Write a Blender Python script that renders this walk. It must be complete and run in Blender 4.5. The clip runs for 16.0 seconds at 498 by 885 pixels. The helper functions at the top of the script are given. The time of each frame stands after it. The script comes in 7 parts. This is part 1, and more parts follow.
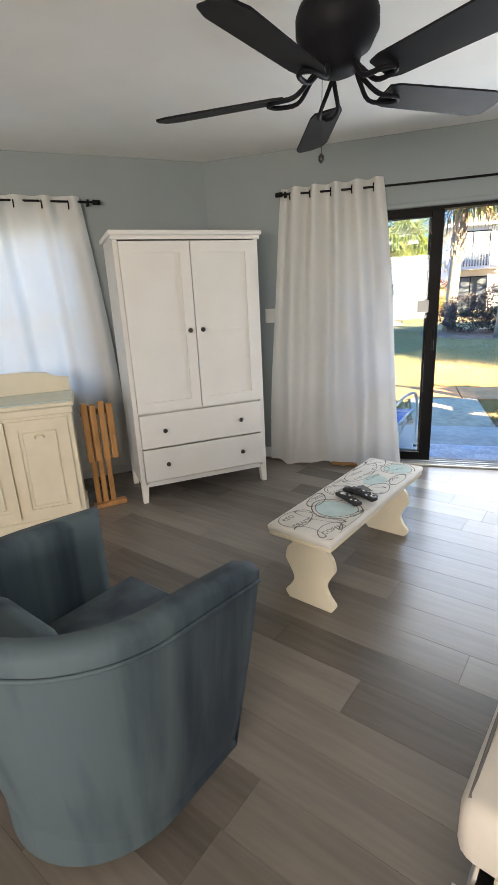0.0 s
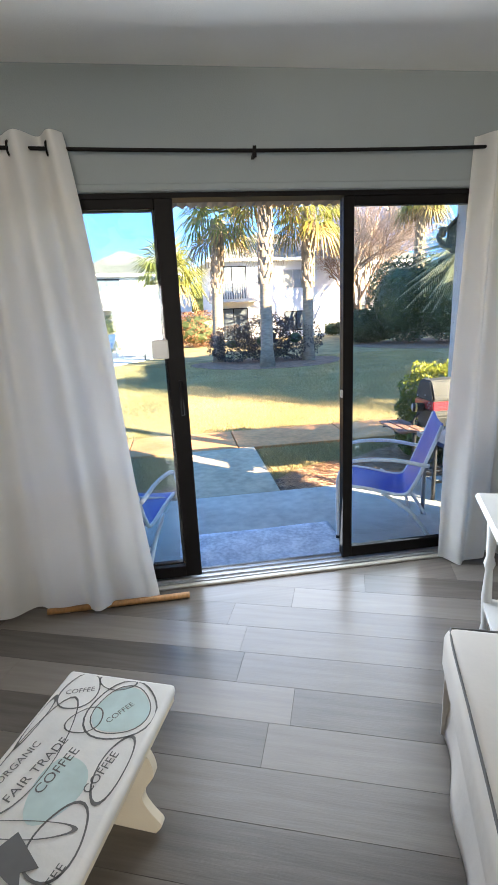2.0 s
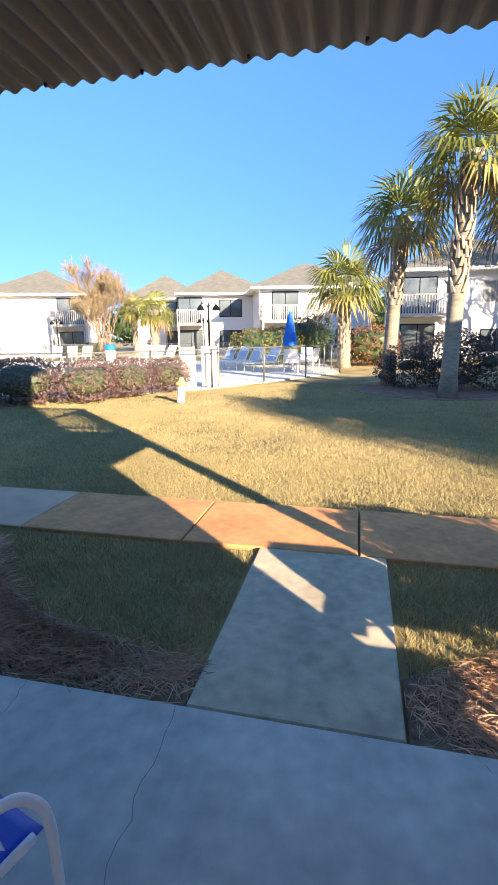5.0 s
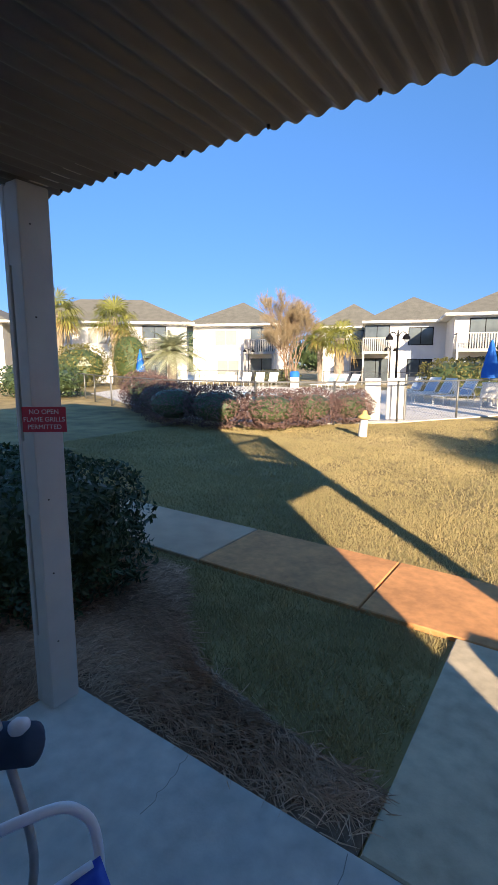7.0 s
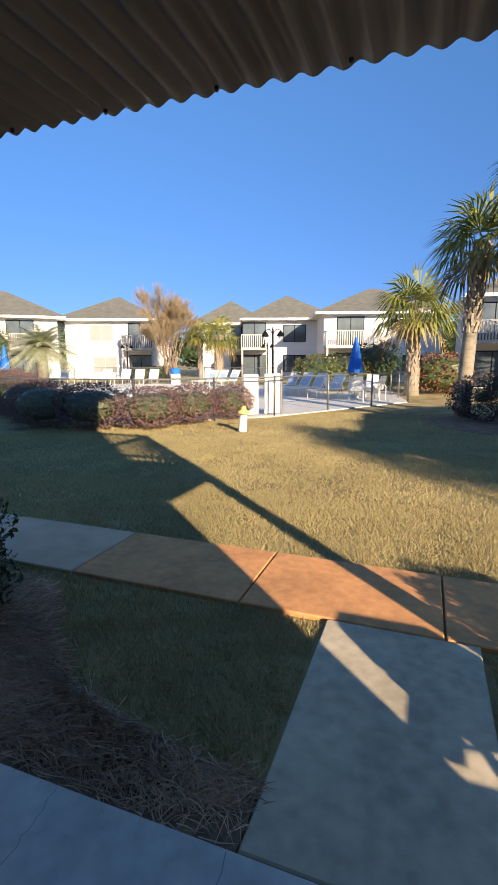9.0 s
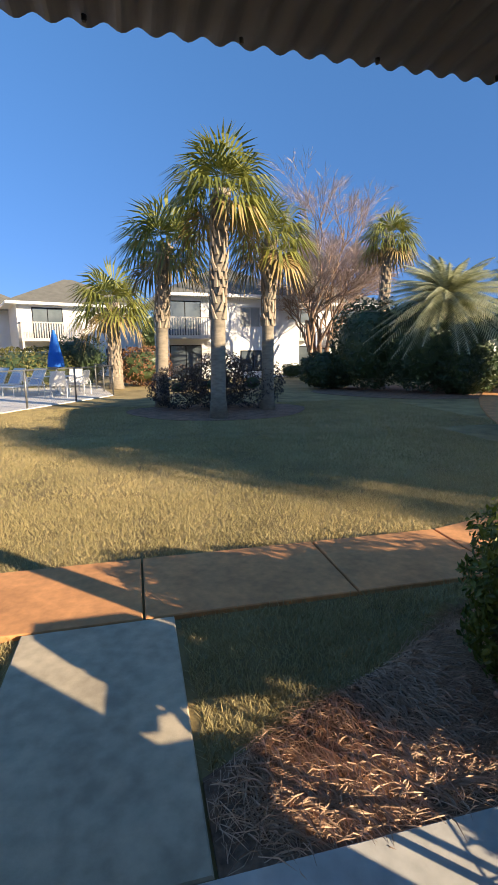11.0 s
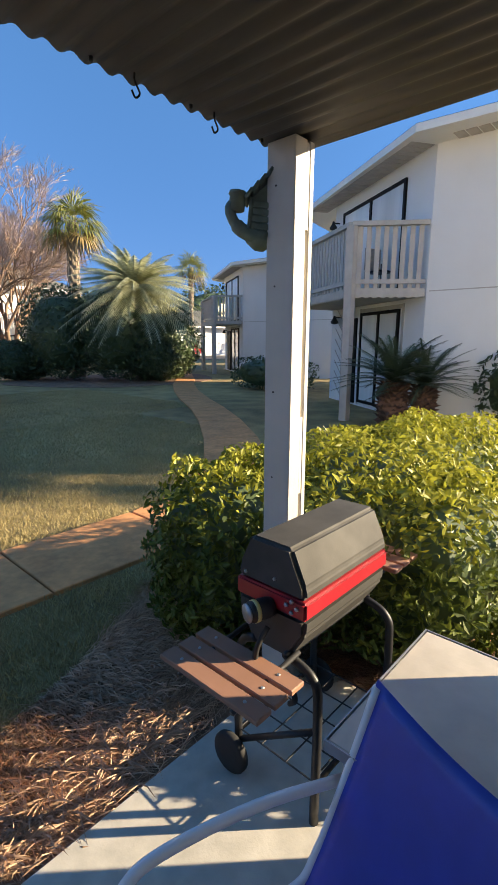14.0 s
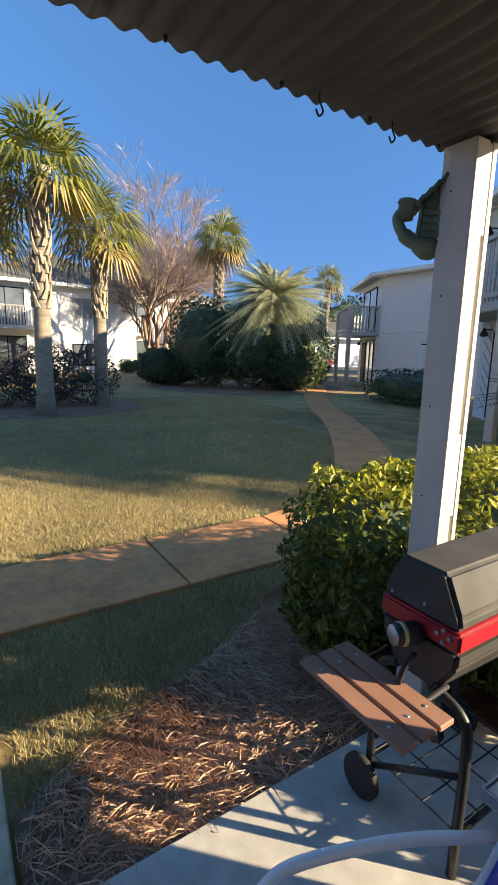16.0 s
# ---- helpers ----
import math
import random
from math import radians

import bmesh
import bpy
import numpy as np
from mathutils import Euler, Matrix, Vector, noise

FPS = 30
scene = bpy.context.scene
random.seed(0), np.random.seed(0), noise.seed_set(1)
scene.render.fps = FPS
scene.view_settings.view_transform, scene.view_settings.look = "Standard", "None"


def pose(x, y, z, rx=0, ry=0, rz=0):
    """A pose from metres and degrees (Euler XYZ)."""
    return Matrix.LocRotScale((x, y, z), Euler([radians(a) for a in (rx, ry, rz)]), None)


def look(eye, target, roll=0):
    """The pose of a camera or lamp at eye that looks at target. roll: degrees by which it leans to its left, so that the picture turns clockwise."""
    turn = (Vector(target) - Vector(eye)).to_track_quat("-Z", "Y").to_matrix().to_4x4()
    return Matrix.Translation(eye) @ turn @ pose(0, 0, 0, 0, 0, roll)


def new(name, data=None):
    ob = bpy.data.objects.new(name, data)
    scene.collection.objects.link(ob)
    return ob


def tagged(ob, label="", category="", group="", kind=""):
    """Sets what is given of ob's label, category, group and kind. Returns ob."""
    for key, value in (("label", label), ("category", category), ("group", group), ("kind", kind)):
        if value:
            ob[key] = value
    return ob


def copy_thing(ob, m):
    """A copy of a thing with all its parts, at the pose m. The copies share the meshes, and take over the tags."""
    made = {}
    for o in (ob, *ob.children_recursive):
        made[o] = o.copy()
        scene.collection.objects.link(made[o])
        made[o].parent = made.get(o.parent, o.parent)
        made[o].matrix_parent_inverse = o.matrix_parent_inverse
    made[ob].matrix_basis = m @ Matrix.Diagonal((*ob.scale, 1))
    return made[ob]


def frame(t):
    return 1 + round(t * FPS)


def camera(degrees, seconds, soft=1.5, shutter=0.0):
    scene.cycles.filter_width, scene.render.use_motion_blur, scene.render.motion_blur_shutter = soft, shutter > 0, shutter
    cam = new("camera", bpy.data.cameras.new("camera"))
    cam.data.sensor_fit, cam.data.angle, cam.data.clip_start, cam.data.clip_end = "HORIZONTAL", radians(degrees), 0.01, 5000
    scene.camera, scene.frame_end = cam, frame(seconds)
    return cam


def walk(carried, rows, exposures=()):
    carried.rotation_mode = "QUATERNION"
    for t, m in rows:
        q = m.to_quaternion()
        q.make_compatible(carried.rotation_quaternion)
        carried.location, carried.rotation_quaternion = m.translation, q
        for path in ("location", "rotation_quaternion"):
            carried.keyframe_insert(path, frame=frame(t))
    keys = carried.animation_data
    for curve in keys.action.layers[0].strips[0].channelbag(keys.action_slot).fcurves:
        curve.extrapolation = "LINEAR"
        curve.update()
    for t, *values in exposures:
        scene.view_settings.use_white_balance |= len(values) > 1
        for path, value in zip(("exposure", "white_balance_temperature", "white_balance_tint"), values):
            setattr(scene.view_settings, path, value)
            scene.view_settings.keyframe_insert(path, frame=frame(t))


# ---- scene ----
cam = camera(55.4, 16.0)
METRES, EYE, TILT, LEAN, TURN = 5.0, 1.41, 0.0, 0.0, 18.1
ROWS = [
    (0.0, 0.0, 0.0, 0.0, -0.87, -16.9, 2.87),
    (0.5, 0.0153, 0.0673, -0.0022, -13.07, -16.96, 2.95),
    (1.0, 0.052, 0.1482, 0.0003, -23.08, -16.87, 2.49),
    (1.5, 0.092, 0.2113, 0.0035, -26.96, -16.12, 2.4),
    (2.0, 0.1478, 0.2946, 0.0016, -26.42, -14.8, 2.7),
    (2.5, 0.1932, 0.3654, -0.0004, -24.82, -14.67, 2.28),
    (3.0, 0.2521, 0.4499, -0.0031, -22.99, -14.63, 2.13),
    (3.5, 0.302, 0.5098, -0.0055, -20.38, -14.51, 2.02),
    (4.0, 0.3443, 0.5712, -0.0063, -16.9, -14.33, 1.66),
    (4.5, 0.3685, 0.6219, -0.0036, -12.65, -13.75, 1.29),
    (5.0, 0.3876, 0.6815, -0.0009, -5.09, -12.54, 0.77),
    (7.5, 0.3618, 0.7484, 0.0234, 17.35, -9.12, -0.16),
    (8.0, 0.3672, 0.7519, 0.0232, 13.97, -9.29, -0.12),
    (8.5, 0.3721, 0.7538, 0.0228, 9.41, -9.51, 0.0),
    (9.0, 0.3804, 0.7538, 0.0234, 2.3, -9.79, 0.2),
    (9.5, 0.3897, 0.7533, 0.0237, -5.01, -10.03, 0.31),
    (10.0, 0.4024, 0.7545, 0.0226, -14.61, -10.29, 0.36),
    (12.5, 0.4386, 0.7411, 0.019, -51.64, -11.53, -0.01),
    (13.0, 0.4432, 0.7367, 0.0186, -57.88, -11.71, -0.17),
    (13.5, 0.4482, 0.7312, 0.017, -62.38, -11.87, -0.19),
    (14.0, 0.4525, 0.7266, 0.0165, -65.84, -11.93, -0.25),
    (14.5, 0.4546, 0.7243, 0.0159, -66.44, -11.89, -0.42),
    (15.0, 0.4533, 0.7267, 0.0157, -63.85, -11.66, -0.74),
    (15.5, 0.4488, 0.7328, 0.0157, -58.91, -11.35, -1.03),
    (16.0, 0.4412, 0.7416, 0.0156, -50.37, -10.88, -1.34),
]
EXPOSURES = [(0.0, 3.5, 6900, 12), (1.5, 3.45, 6800, 11), (2.5, 3.0, 6600, 12), (3.2, 2.85, 6750, 17), (4.0, 2.7, 6650, 17), (5.0, 2.05, 6400, 13), (7.5, 1.45, 6500, 12), (10.0, 1.2, 6500, 12), (12.5, 1.55, 6750, 8), (16.0, 1.6, 6750, 8)]
walk(cam, [(t, pose(0, 0, EYE, TILT, LEAN, TURN) @ pose(METRES * x, METRES * y, METRES * z, 90 + pitch, roll, yaw)) for t, x, y, z, yaw, pitch, roll in ROWS], EXPOSURES)

# ---- light ----
SUN_TO = Vector((0.71, -0.70, 0.345)).normalized()
SUN_ELEV = math.asin(SUN_TO.z)
world = bpy.data.worlds.new("sky")
scene.world = world
world.use_nodes = True
wn = world.node_tree
sky = wn.nodes.new("ShaderNodeTexSky")
sky.sky_type = "NISHITA"
sky.sun_disc = False
sky.sun_elevation = SUN_ELEV
sky.sun_rotation = math.atan2(SUN_TO.x, SUN_TO.y)
sky.air_density, sky.dust_density, sky.ozone_density = 1.0, 0.1, 3.0
sky.altitude = 2500
deep = wn.nodes.new("ShaderNodeMix")
deep.data_type, deep.blend_type = "RGBA", "MULTIPLY"
deep.inputs[0].default_value, deep.inputs[7].default_value = 1.0, (0.66, 0.98, 1.06, 1)
wn.links.new(sky.outputs[0], deep.inputs[6])
# sky multiplied darker towards the horizon; the upper dome stays bright as fill light
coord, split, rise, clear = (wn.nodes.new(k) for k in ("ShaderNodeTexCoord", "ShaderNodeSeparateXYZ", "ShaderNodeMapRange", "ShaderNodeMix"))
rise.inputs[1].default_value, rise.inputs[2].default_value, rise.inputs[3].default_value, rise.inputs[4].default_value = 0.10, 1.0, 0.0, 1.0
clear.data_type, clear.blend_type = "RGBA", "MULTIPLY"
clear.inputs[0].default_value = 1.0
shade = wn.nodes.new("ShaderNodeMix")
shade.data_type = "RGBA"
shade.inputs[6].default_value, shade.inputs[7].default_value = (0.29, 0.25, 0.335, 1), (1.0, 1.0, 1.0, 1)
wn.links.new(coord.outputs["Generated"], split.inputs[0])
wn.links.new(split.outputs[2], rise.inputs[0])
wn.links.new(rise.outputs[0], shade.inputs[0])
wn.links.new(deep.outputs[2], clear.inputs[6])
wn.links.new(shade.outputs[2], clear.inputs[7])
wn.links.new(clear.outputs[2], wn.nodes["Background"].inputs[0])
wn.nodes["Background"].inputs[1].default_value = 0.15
sun = new("sun", bpy.data.lights.new("sun", "SUN"))
sun.data.energy, sun.data.angle, sun.data.color = 5.0, radians(0.5), (1.0, 0.82, 0.58)
sun.matrix_world = look(SUN_TO * 60, (0, 0, 0))
door_light = new("door_daylight", bpy.data.lights.new("door_daylight", "AREA"))
door_light.data.shape, door_light.data.size, door_light.data.size_y = "RECTANGLE", 1.45, 1.85
door_light.data.energy, door_light.data.color = 4.8, (0.80, 0.90, 1.0)
door_light.matrix_world = look((0.83, 3.97, 1.0), (0.5, 0.0, 0.35))
window_light = new("window_daylight", bpy.data.lights.new("window_daylight", "AREA"))
window_light.data.shape, window_light.data.size, window_light.data.size_y = "RECTANGLE", 1.1, 1.2
window_light.data.energy, window_light.data.color = 0.5, (0.9, 0.97, 1.0)
window_light.matrix_world = look((-2.92, 3.06, 1.45), (0.0, -0.4, 1.2))
# fill lamp added behind the view; its source is unseen, only assumed
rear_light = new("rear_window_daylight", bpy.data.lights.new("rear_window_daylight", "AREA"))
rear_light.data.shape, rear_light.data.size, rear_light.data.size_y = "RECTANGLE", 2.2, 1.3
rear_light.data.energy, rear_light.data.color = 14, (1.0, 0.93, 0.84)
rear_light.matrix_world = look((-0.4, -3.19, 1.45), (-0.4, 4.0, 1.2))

# ---- materials ----
def mat(name, color, rough=0.6, metal=0.0, var=0.12, scale=8.0, bump=0.0, bump_scale=60.0, spec=0.5, island=0.0, obj=0.0, second=None, sheen=0.0, stretch=None, transl=0.0, sharp=1.0):
    """A surface with colour varied at two scales, fine relief and, if asked, a change from piece to piece."""
    m = bpy.data.materials.new(name)
    m.use_nodes = True
    nt = m.node_tree
    b = nt.nodes["Principled BSDF"]
    b.inputs["Roughness"].default_value, b.inputs["Metallic"].default_value = rough, metal
    b.inputs["Specular IOR Level"].default_value = spec
    if sheen:
        b.inputs["Sheen Weight"].default_value = sheen
    tc = nt.nodes.new("ShaderNodeTexCoord")
    src = tc.outputs["Object"]
    if stretch:
        mp = nt.nodes.new("ShaderNodeMapping")
        mp.inputs["Scale"].default_value = stretch
        nt.links.new(src, mp.inputs[0])
        src = mp.outputs[0]
    n1 = nt.nodes.new("ShaderNodeTexNoise")
    n1.inputs["Scale"].default_value, n1.inputs["Detail"].default_value = scale, 6
    n2 = nt.nodes.new("ShaderNodeTexNoise")
    n2.inputs["Scale"].default_value, n2.inputs["Detail"].default_value = scale * 0.17, 3
    nt.links.new(src, n1.inputs["Vector"]), nt.links.new(src, n2.inputs["Vector"])
    add = nt.nodes.new("ShaderNodeMath")
    add.operation = "ADD"
    nt.links.new(n1.outputs["Fac"], add.inputs[0]), nt.links.new(n2.outputs["Fac"], add.inputs[1])
    fac = add.outputs[0]
    low, high = 1 - 0.3 * sharp, 1 + 0.3 * sharp
    if island or obj:
        rnd = nt.nodes.new("ShaderNodeNewGeometry" if island else "ShaderNodeObjectInfo")
        mul = nt.nodes.new("ShaderNodeMath")
        mul.operation = "MULTIPLY_ADD"
        mul.inputs[1].default_value = (island or obj)
        nt.links.new(rnd.outputs["Random Per Island" if island else "Random"], mul.inputs[0])
        nt.links.new(fac, mul.inputs[2])
        fac, high = mul.outputs[0], 1.3 + (island or obj)
    ramp = nt.nodes.new("ShaderNodeMapRange")
    ramp.inputs[1].default_value, ramp.inputs[2].default_value = low, high
    nt.links.new(fac, ramp.inputs[0])
    mix = nt.nodes.new("ShaderNodeMix")
    mix.data_type = "RGBA"
    c0 = [max(0.0, c * (1 - var)) for c in color]
    c1 = second or [min(1.0, c * (1 + var)) for c in color]
    mix.inputs[6].default_value, mix.inputs[7].default_value = (*c0, 1), (*c1, 1)
    nt.links.new(ramp.outputs[0], mix.inputs[0])
    nt.links.new(mix.outputs[2], b.inputs["Base Color"])
    if bump:
        nb = nt.nodes.new("ShaderNodeTexNoise")
        nb.inputs["Scale"].default_value, nb.inputs["Detail"].default_value = bump_scale, 5
        nt.links.new(src, nb.inputs["Vector"])
        bp = nt.nodes.new("ShaderNodeBump")
        bp.inputs["Strength"].default_value, bp.inputs["Distance"].default_value = bump, 0.01
        nt.links.new(nb.outputs["Fac"], bp.inputs["Height"])
        nt.links.new(bp.outputs[0], b.inputs["Normal"])
    if transl:
        tr = nt.nodes.new("ShaderNodeBsdfTranslucent")
        nt.links.new(mix.outputs[2], tr.inputs[0])
        ms = nt.nodes.new("ShaderNodeMixShader")
        ms.inputs[0].default_value = transl
        nt.links.new(b.outputs[0], ms.inputs[1]), nt.links.new(tr.outputs[0], ms.inputs[2])
        nt.links.new(ms.outputs[0], nt.nodes["Material Output"].inputs[0])
    return m


def glass_mat(name, tint, gloss=0.1, rough=0.0):
    """Thin pane: clear with a little mirror."""
    m = bpy.data.materials.new(name)
    m.use_nodes = True
    nt = m.node_tree
    nt.nodes.remove(nt.nodes["Principled BSDF"])
    tr, gl = nt.nodes.new("ShaderNodeBsdfTransparent"), nt.nodes.new("ShaderNodeBsdfGlossy")
    tr.inputs[0].default_value = (*tint, 1)
    gl.inputs["Roughness"].default_value = rough
    lw, mx = nt.nodes.new("ShaderNodeLayerWeight"), nt.nodes.new("ShaderNodeMixShader")
    pw, fr = nt.nodes.new("ShaderNodeMath"), nt.nodes.new("ShaderNodeMath")
    pw.operation, pw.inputs[1].default_value = "POWER", 4.0
    fr.operation, fr.inputs[1].default_value, fr.inputs[2].default_value = "MULTIPLY_ADD", 0.5, gloss * 0.35
    nt.links.new(lw.outputs["Facing"], pw.inputs[0]), nt.links.new(pw.outputs[0], fr.inputs[0])
    nt.links.new(fr.outputs[0], mx.inputs[0])
    nt.links.new(tr.outputs[0], mx.inputs[1]), nt.links.new(gl.outputs[0], mx.inputs[2])
    nt.links.new(mx.outputs[0], nt.nodes["Material Output"].inputs[0])
    return m


M_WALL = mat("grey_wall_paint", (0.28, 0.315, 0.32), 0.75, var=0.03, scale=3, bump=0.12, bump_scale=220)
M_CEIL = mat("ceiling_paint", (0.82, 0.81, 0.78), 0.9, var=0.03, scale=4, bump=0.15, bump_scale=180)
M_TRIM = mat("white_trim_paint", (0.72, 0.72, 0.70), 0.45, var=0.03, scale=6)
M_PLANK = mat("grey_oak_plank", (0.105, 0.09, 0.076), 0.27, var=0.35, scale=9, obj=1.2, second=(0.225, 0.195, 0.168), stretch=(0.35, 5.0, 1.0), bump=0.05, bump_scale=40)
M_GAP = mat("plank_gap", (0.07, 0.06, 0.05), 0.9)
M_WARDROBE = mat("white_stained_wood", (0.74, 0.72, 0.68), 0.42, var=0.04, scale=5, bump=0.04, bump_scale=90)
M_KNOB = mat("dark_metal_knob", (0.06, 0.055, 0.05), 0.35, 0.8)
M_CREAM = mat("cream_painted_wood", (0.70, 0.63, 0.48), 0.5, var=0.07, scale=6, bump=0.05, bump_scale=70)
M_PINE = mat("honey_pine_wood", (0.42, 0.21, 0.075), 0.5, var=0.3, scale=14, stretch=(6, 6, 0.6))
M_VELVET = mat("blue_velvet", (0.014, 0.034, 0.058), 0.75, var=0.3, scale=3.4, second=(0.068, 0.098, 0.112), sheen=0.03, stretch=(2.7, 2.7, 0.12), bump=0.08, bump_scale=12, sharp=0.5)
M_SOFA = mat("cream_slipcover", (0.57, 0.525, 0.465), 0.85, var=0.06, scale=5, bump=0.25, bump_scale=14)
M_PIPING = mat("dark_piping", (0.12, 0.115, 0.11), 0.8)
M_PILLOW = mat("grey_pillow_cloth", (0.35, 0.32, 0.29), 0.9, var=0.2, scale=14, bump=0.2, bump_scale=80)
M_CURTAIN = mat("white_curtain_cloth", (0.80, 0.79, 0.76), 0.85, var=0.04, scale=4, bump=0.08, bump_scale=300, transl=0.32)
M_BRONZE = mat("dark_bronze_aluminium", (0.007, 0.006, 0.006), 0.5, 0.0, var=0.2, scale=20, spec=0.12)
M_BLACK = mat("black_plastic", (0.018, 0.018, 0.02), 0.45, var=0.2, scale=20)
M_FAN = mat("black_brown_fan", (0.011, 0.011, 0.014), 0.55, var=0.3, scale=10, spec=0.12)
M_GLASS = glass_mat("pane_glass", (0.90, 0.95, 0.97))
M_GLASSTOP = mat("green_glass_top", (0.46, 0.56, 0.54), 0.06, var=0.05)
M_PLATE = mat("white_plastic", (0.75, 0.74, 0.70), 0.4, var=0.03)
M_ALU = mat("worn_aluminium", (0.40, 0.41, 0.43), 0.5, 0.8, var=0.15, scale=30)
M_CONC = mat("patio_concrete", (0.50, 0.475, 0.42), 0.8, var=0.2, scale=13, bump=0.08, bump_scale=90)
M_WALK = mat("walk_concrete", (0.45, 0.375, 0.26), 0.85, var=0.24, scale=14, bump=0.12, bump_scale=140)
M_RUSTWALK = mat("red_walk_concrete", (0.54, 0.25, 0.095), 0.88, var=0.24, scale=16, bump=0.12, bump_scale=140)
M_MAT = mat("faded_grey_mat", (0.60, 0.61, 0.66), 0.95, var=0.15, scale=40, second=(0.86, 0.87, 0.90), sharp=0.8, bump=0.4, bump_scale=60)
M_TUBE = mat("white_tube", (0.78, 0.80, 0.84), 0.35, var=0.04)
M_SLING = mat("royal_blue_sling", (0.018, 0.06, 0.44), 0.38, var=0.15, scale=12, bump=0.08, bump_scale=400)
M_METALROOF = mat("weathered_corrugated_metal", (0.125, 0.118, 0.115), 0.6, 0.2, var=0.25, scale=5, stretch=(1, 0.4, 1))
M_POST = mat("beige_post_paint", (0.55, 0.52, 0.47), 0.6, var=0.08, scale=9, bump=0.1, bump_scale=60)
M_STUCCO = mat("white_stucco", (0.76, 0.755, 0.74), 0.9, var=0.03, scale=2, bump=0.3, bump_scale=40)
# pale for curtains behind the pane, with reflected sky put into the colour
M_CURTAINSKY = mat("curtain_and_sky_glass", (0.66, 0.71, 0.72), 0.05, var=0.2, scale=0.9, second=(0.82, 0.85, 0.85), stretch=(3.0, 3.0, 0.2))
M_RAIL = mat("greige_rail_paint", (0.46, 0.435, 0.40), 0.7, var=0.12, scale=6)
M_ROOF = mat("taupe_shingle", (0.135, 0.13, 0.108), 0.95, var=0.22, scale=12, bump=0.5, bump_scale=30)
M_FASCIA = mat("white_fascia", (0.80, 0.79, 0.75), 0.6, var=0.03)
M_WINDARK = mat("dark_window_glass", (0.05, 0.065, 0.08), 0.05, var=0.3, scale=0.6, second=(0.16, 0.19, 0.21))
M_BLIND = mat("pale_blind_behind_glass", (0.30, 0.31, 0.30), 0.25, var=0.08)
M_GRASS = mat("winter_lawn", (0.20, 0.15, 0.06), 0.95, var=0.35, scale=1.7, second=(0.40, 0.30, 0.125), bump=0.6, bump_scale=60)
M_BLADE = mat("grass_blade", (0.285, 0.26, 0.115), 0.8, var=0.35, scale=0.8, island=0.8, second=(0.60, 0.47, 0.22), transl=0.22)
M_STRAW = mat("pine_straw_litter", (0.17, 0.10, 0.065), 0.95, var=0.4, scale=30, second=(0.32, 0.19, 0.12), bump=0.8, bump_scale=50)
M_NEEDLE = mat("pine_needle", (0.27, 0.16, 0.10), 0.7, var=0.35, scale=2, island=0.8, second=(0.84, 0.56, 0.37))
M_LEAF = mat("hedge_leaf", (0.06, 0.095, 0.016), 0.45, var=0.3, scale=3, island=0.8, second=(0.22, 0.26, 0.04), transl=0.2, spec=0.35)
# hedge-top leaves: yellower new growth, with sunlight painted into the colour
M_LEAFTOP = mat("sunlit_new_leaf", (0.14, 0.17, 0.02), 0.45, var=0.3, scale=3, island=0.8, second=(0.55, 0.52, 0.06), transl=0.35, spec=0.3)
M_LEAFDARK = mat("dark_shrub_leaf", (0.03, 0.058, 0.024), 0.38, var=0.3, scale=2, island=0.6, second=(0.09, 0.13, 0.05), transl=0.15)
M_LEAFOLIVE = mat("olive_shrub_leaf", (0.10, 0.095, 0.025), 0.6, var=0.3, scale=2, island=0.6, second=(0.22, 0.20, 0.055), transl=0.2)
M_LEAFRED = mat("russet_shrub_leaf", (0.14, 0.055, 0.03), 0.7, var=0.3, scale=2, island=0.6, second=(0.28, 0.14, 0.06), transl=0.2)
M_LEAFPURPLE = mat("purple_shrub_leaf", (0.085, 0.05, 0.055), 0.6, var=0.3, scale=1.5, island=0.7, second=(0.26, 0.155, 0.13), transl=0.2)
M_LEAFPLUM = mat("dark_plum_leaf", (0.035, 0.03, 0.03), 0.5, var=0.3, scale=1.5, island=0.7, second=(0.10, 0.08, 0.07), transl=0.15)
M_PALM = mat("palm_frond", (0.10, 0.14, 0.028), 0.42, var=0.3, scale=1.5, island=0.7, second=(0.40, 0.38, 0.08), transl=0.3)
M_PALMDRY = mat("dry_palm_frond", (0.32, 0.22, 0.08), 0.7, var=0.3, scale=1.5, island=0.6)
M_SILVER = mat("silver_palm_frond", (0.24, 0.27, 0.13), 0.45, var=0.3, scale=1.5, island=0.7, second=(0.72, 0.72, 0.48), transl=0.4)
M_TRUNK = mat("palm_trunk_bark", (0.26, 0.22, 0.165), 0.95, var=0.3, scale=7, bump=0.7, bump_scale=26, stretch=(1, 1, 2.5))
M_BOOT = mat("palm_boot_stub", (0.25, 0.185, 0.125), 0.9, var=0.3, scale=5, island=0.6, second=(0.46, 0.37, 0.27))
M_BARK = mat("pale_tree_bark", (0.27, 0.18, 0.12), 0.9, var=0.3, scale=5, bump=0.4, bump_scale=20)
M_TWIG = mat("brown_twig", (0.50, 0.385, 0.31), 0.9, var=0.25, scale=3)
M_GRILL = mat("matt_black_grill_steel", (0.040, 0.038, 0.034), 0.62, 0.0, var=0.3, scale=5, bump=0.05, bump_scale=200)
M_LID = mat("dusty_black_lid", (0.045, 0.043, 0.04), 0.7, 0.0, spec=0.25, var=0.3, scale=6, second=(0.10, 0.096, 0.088), bump=0.04, bump_scale=160)
M_REDBAND = mat("red_enamel", (0.34, 0.02, 0.03), 0.28, var=0.12, scale=6)
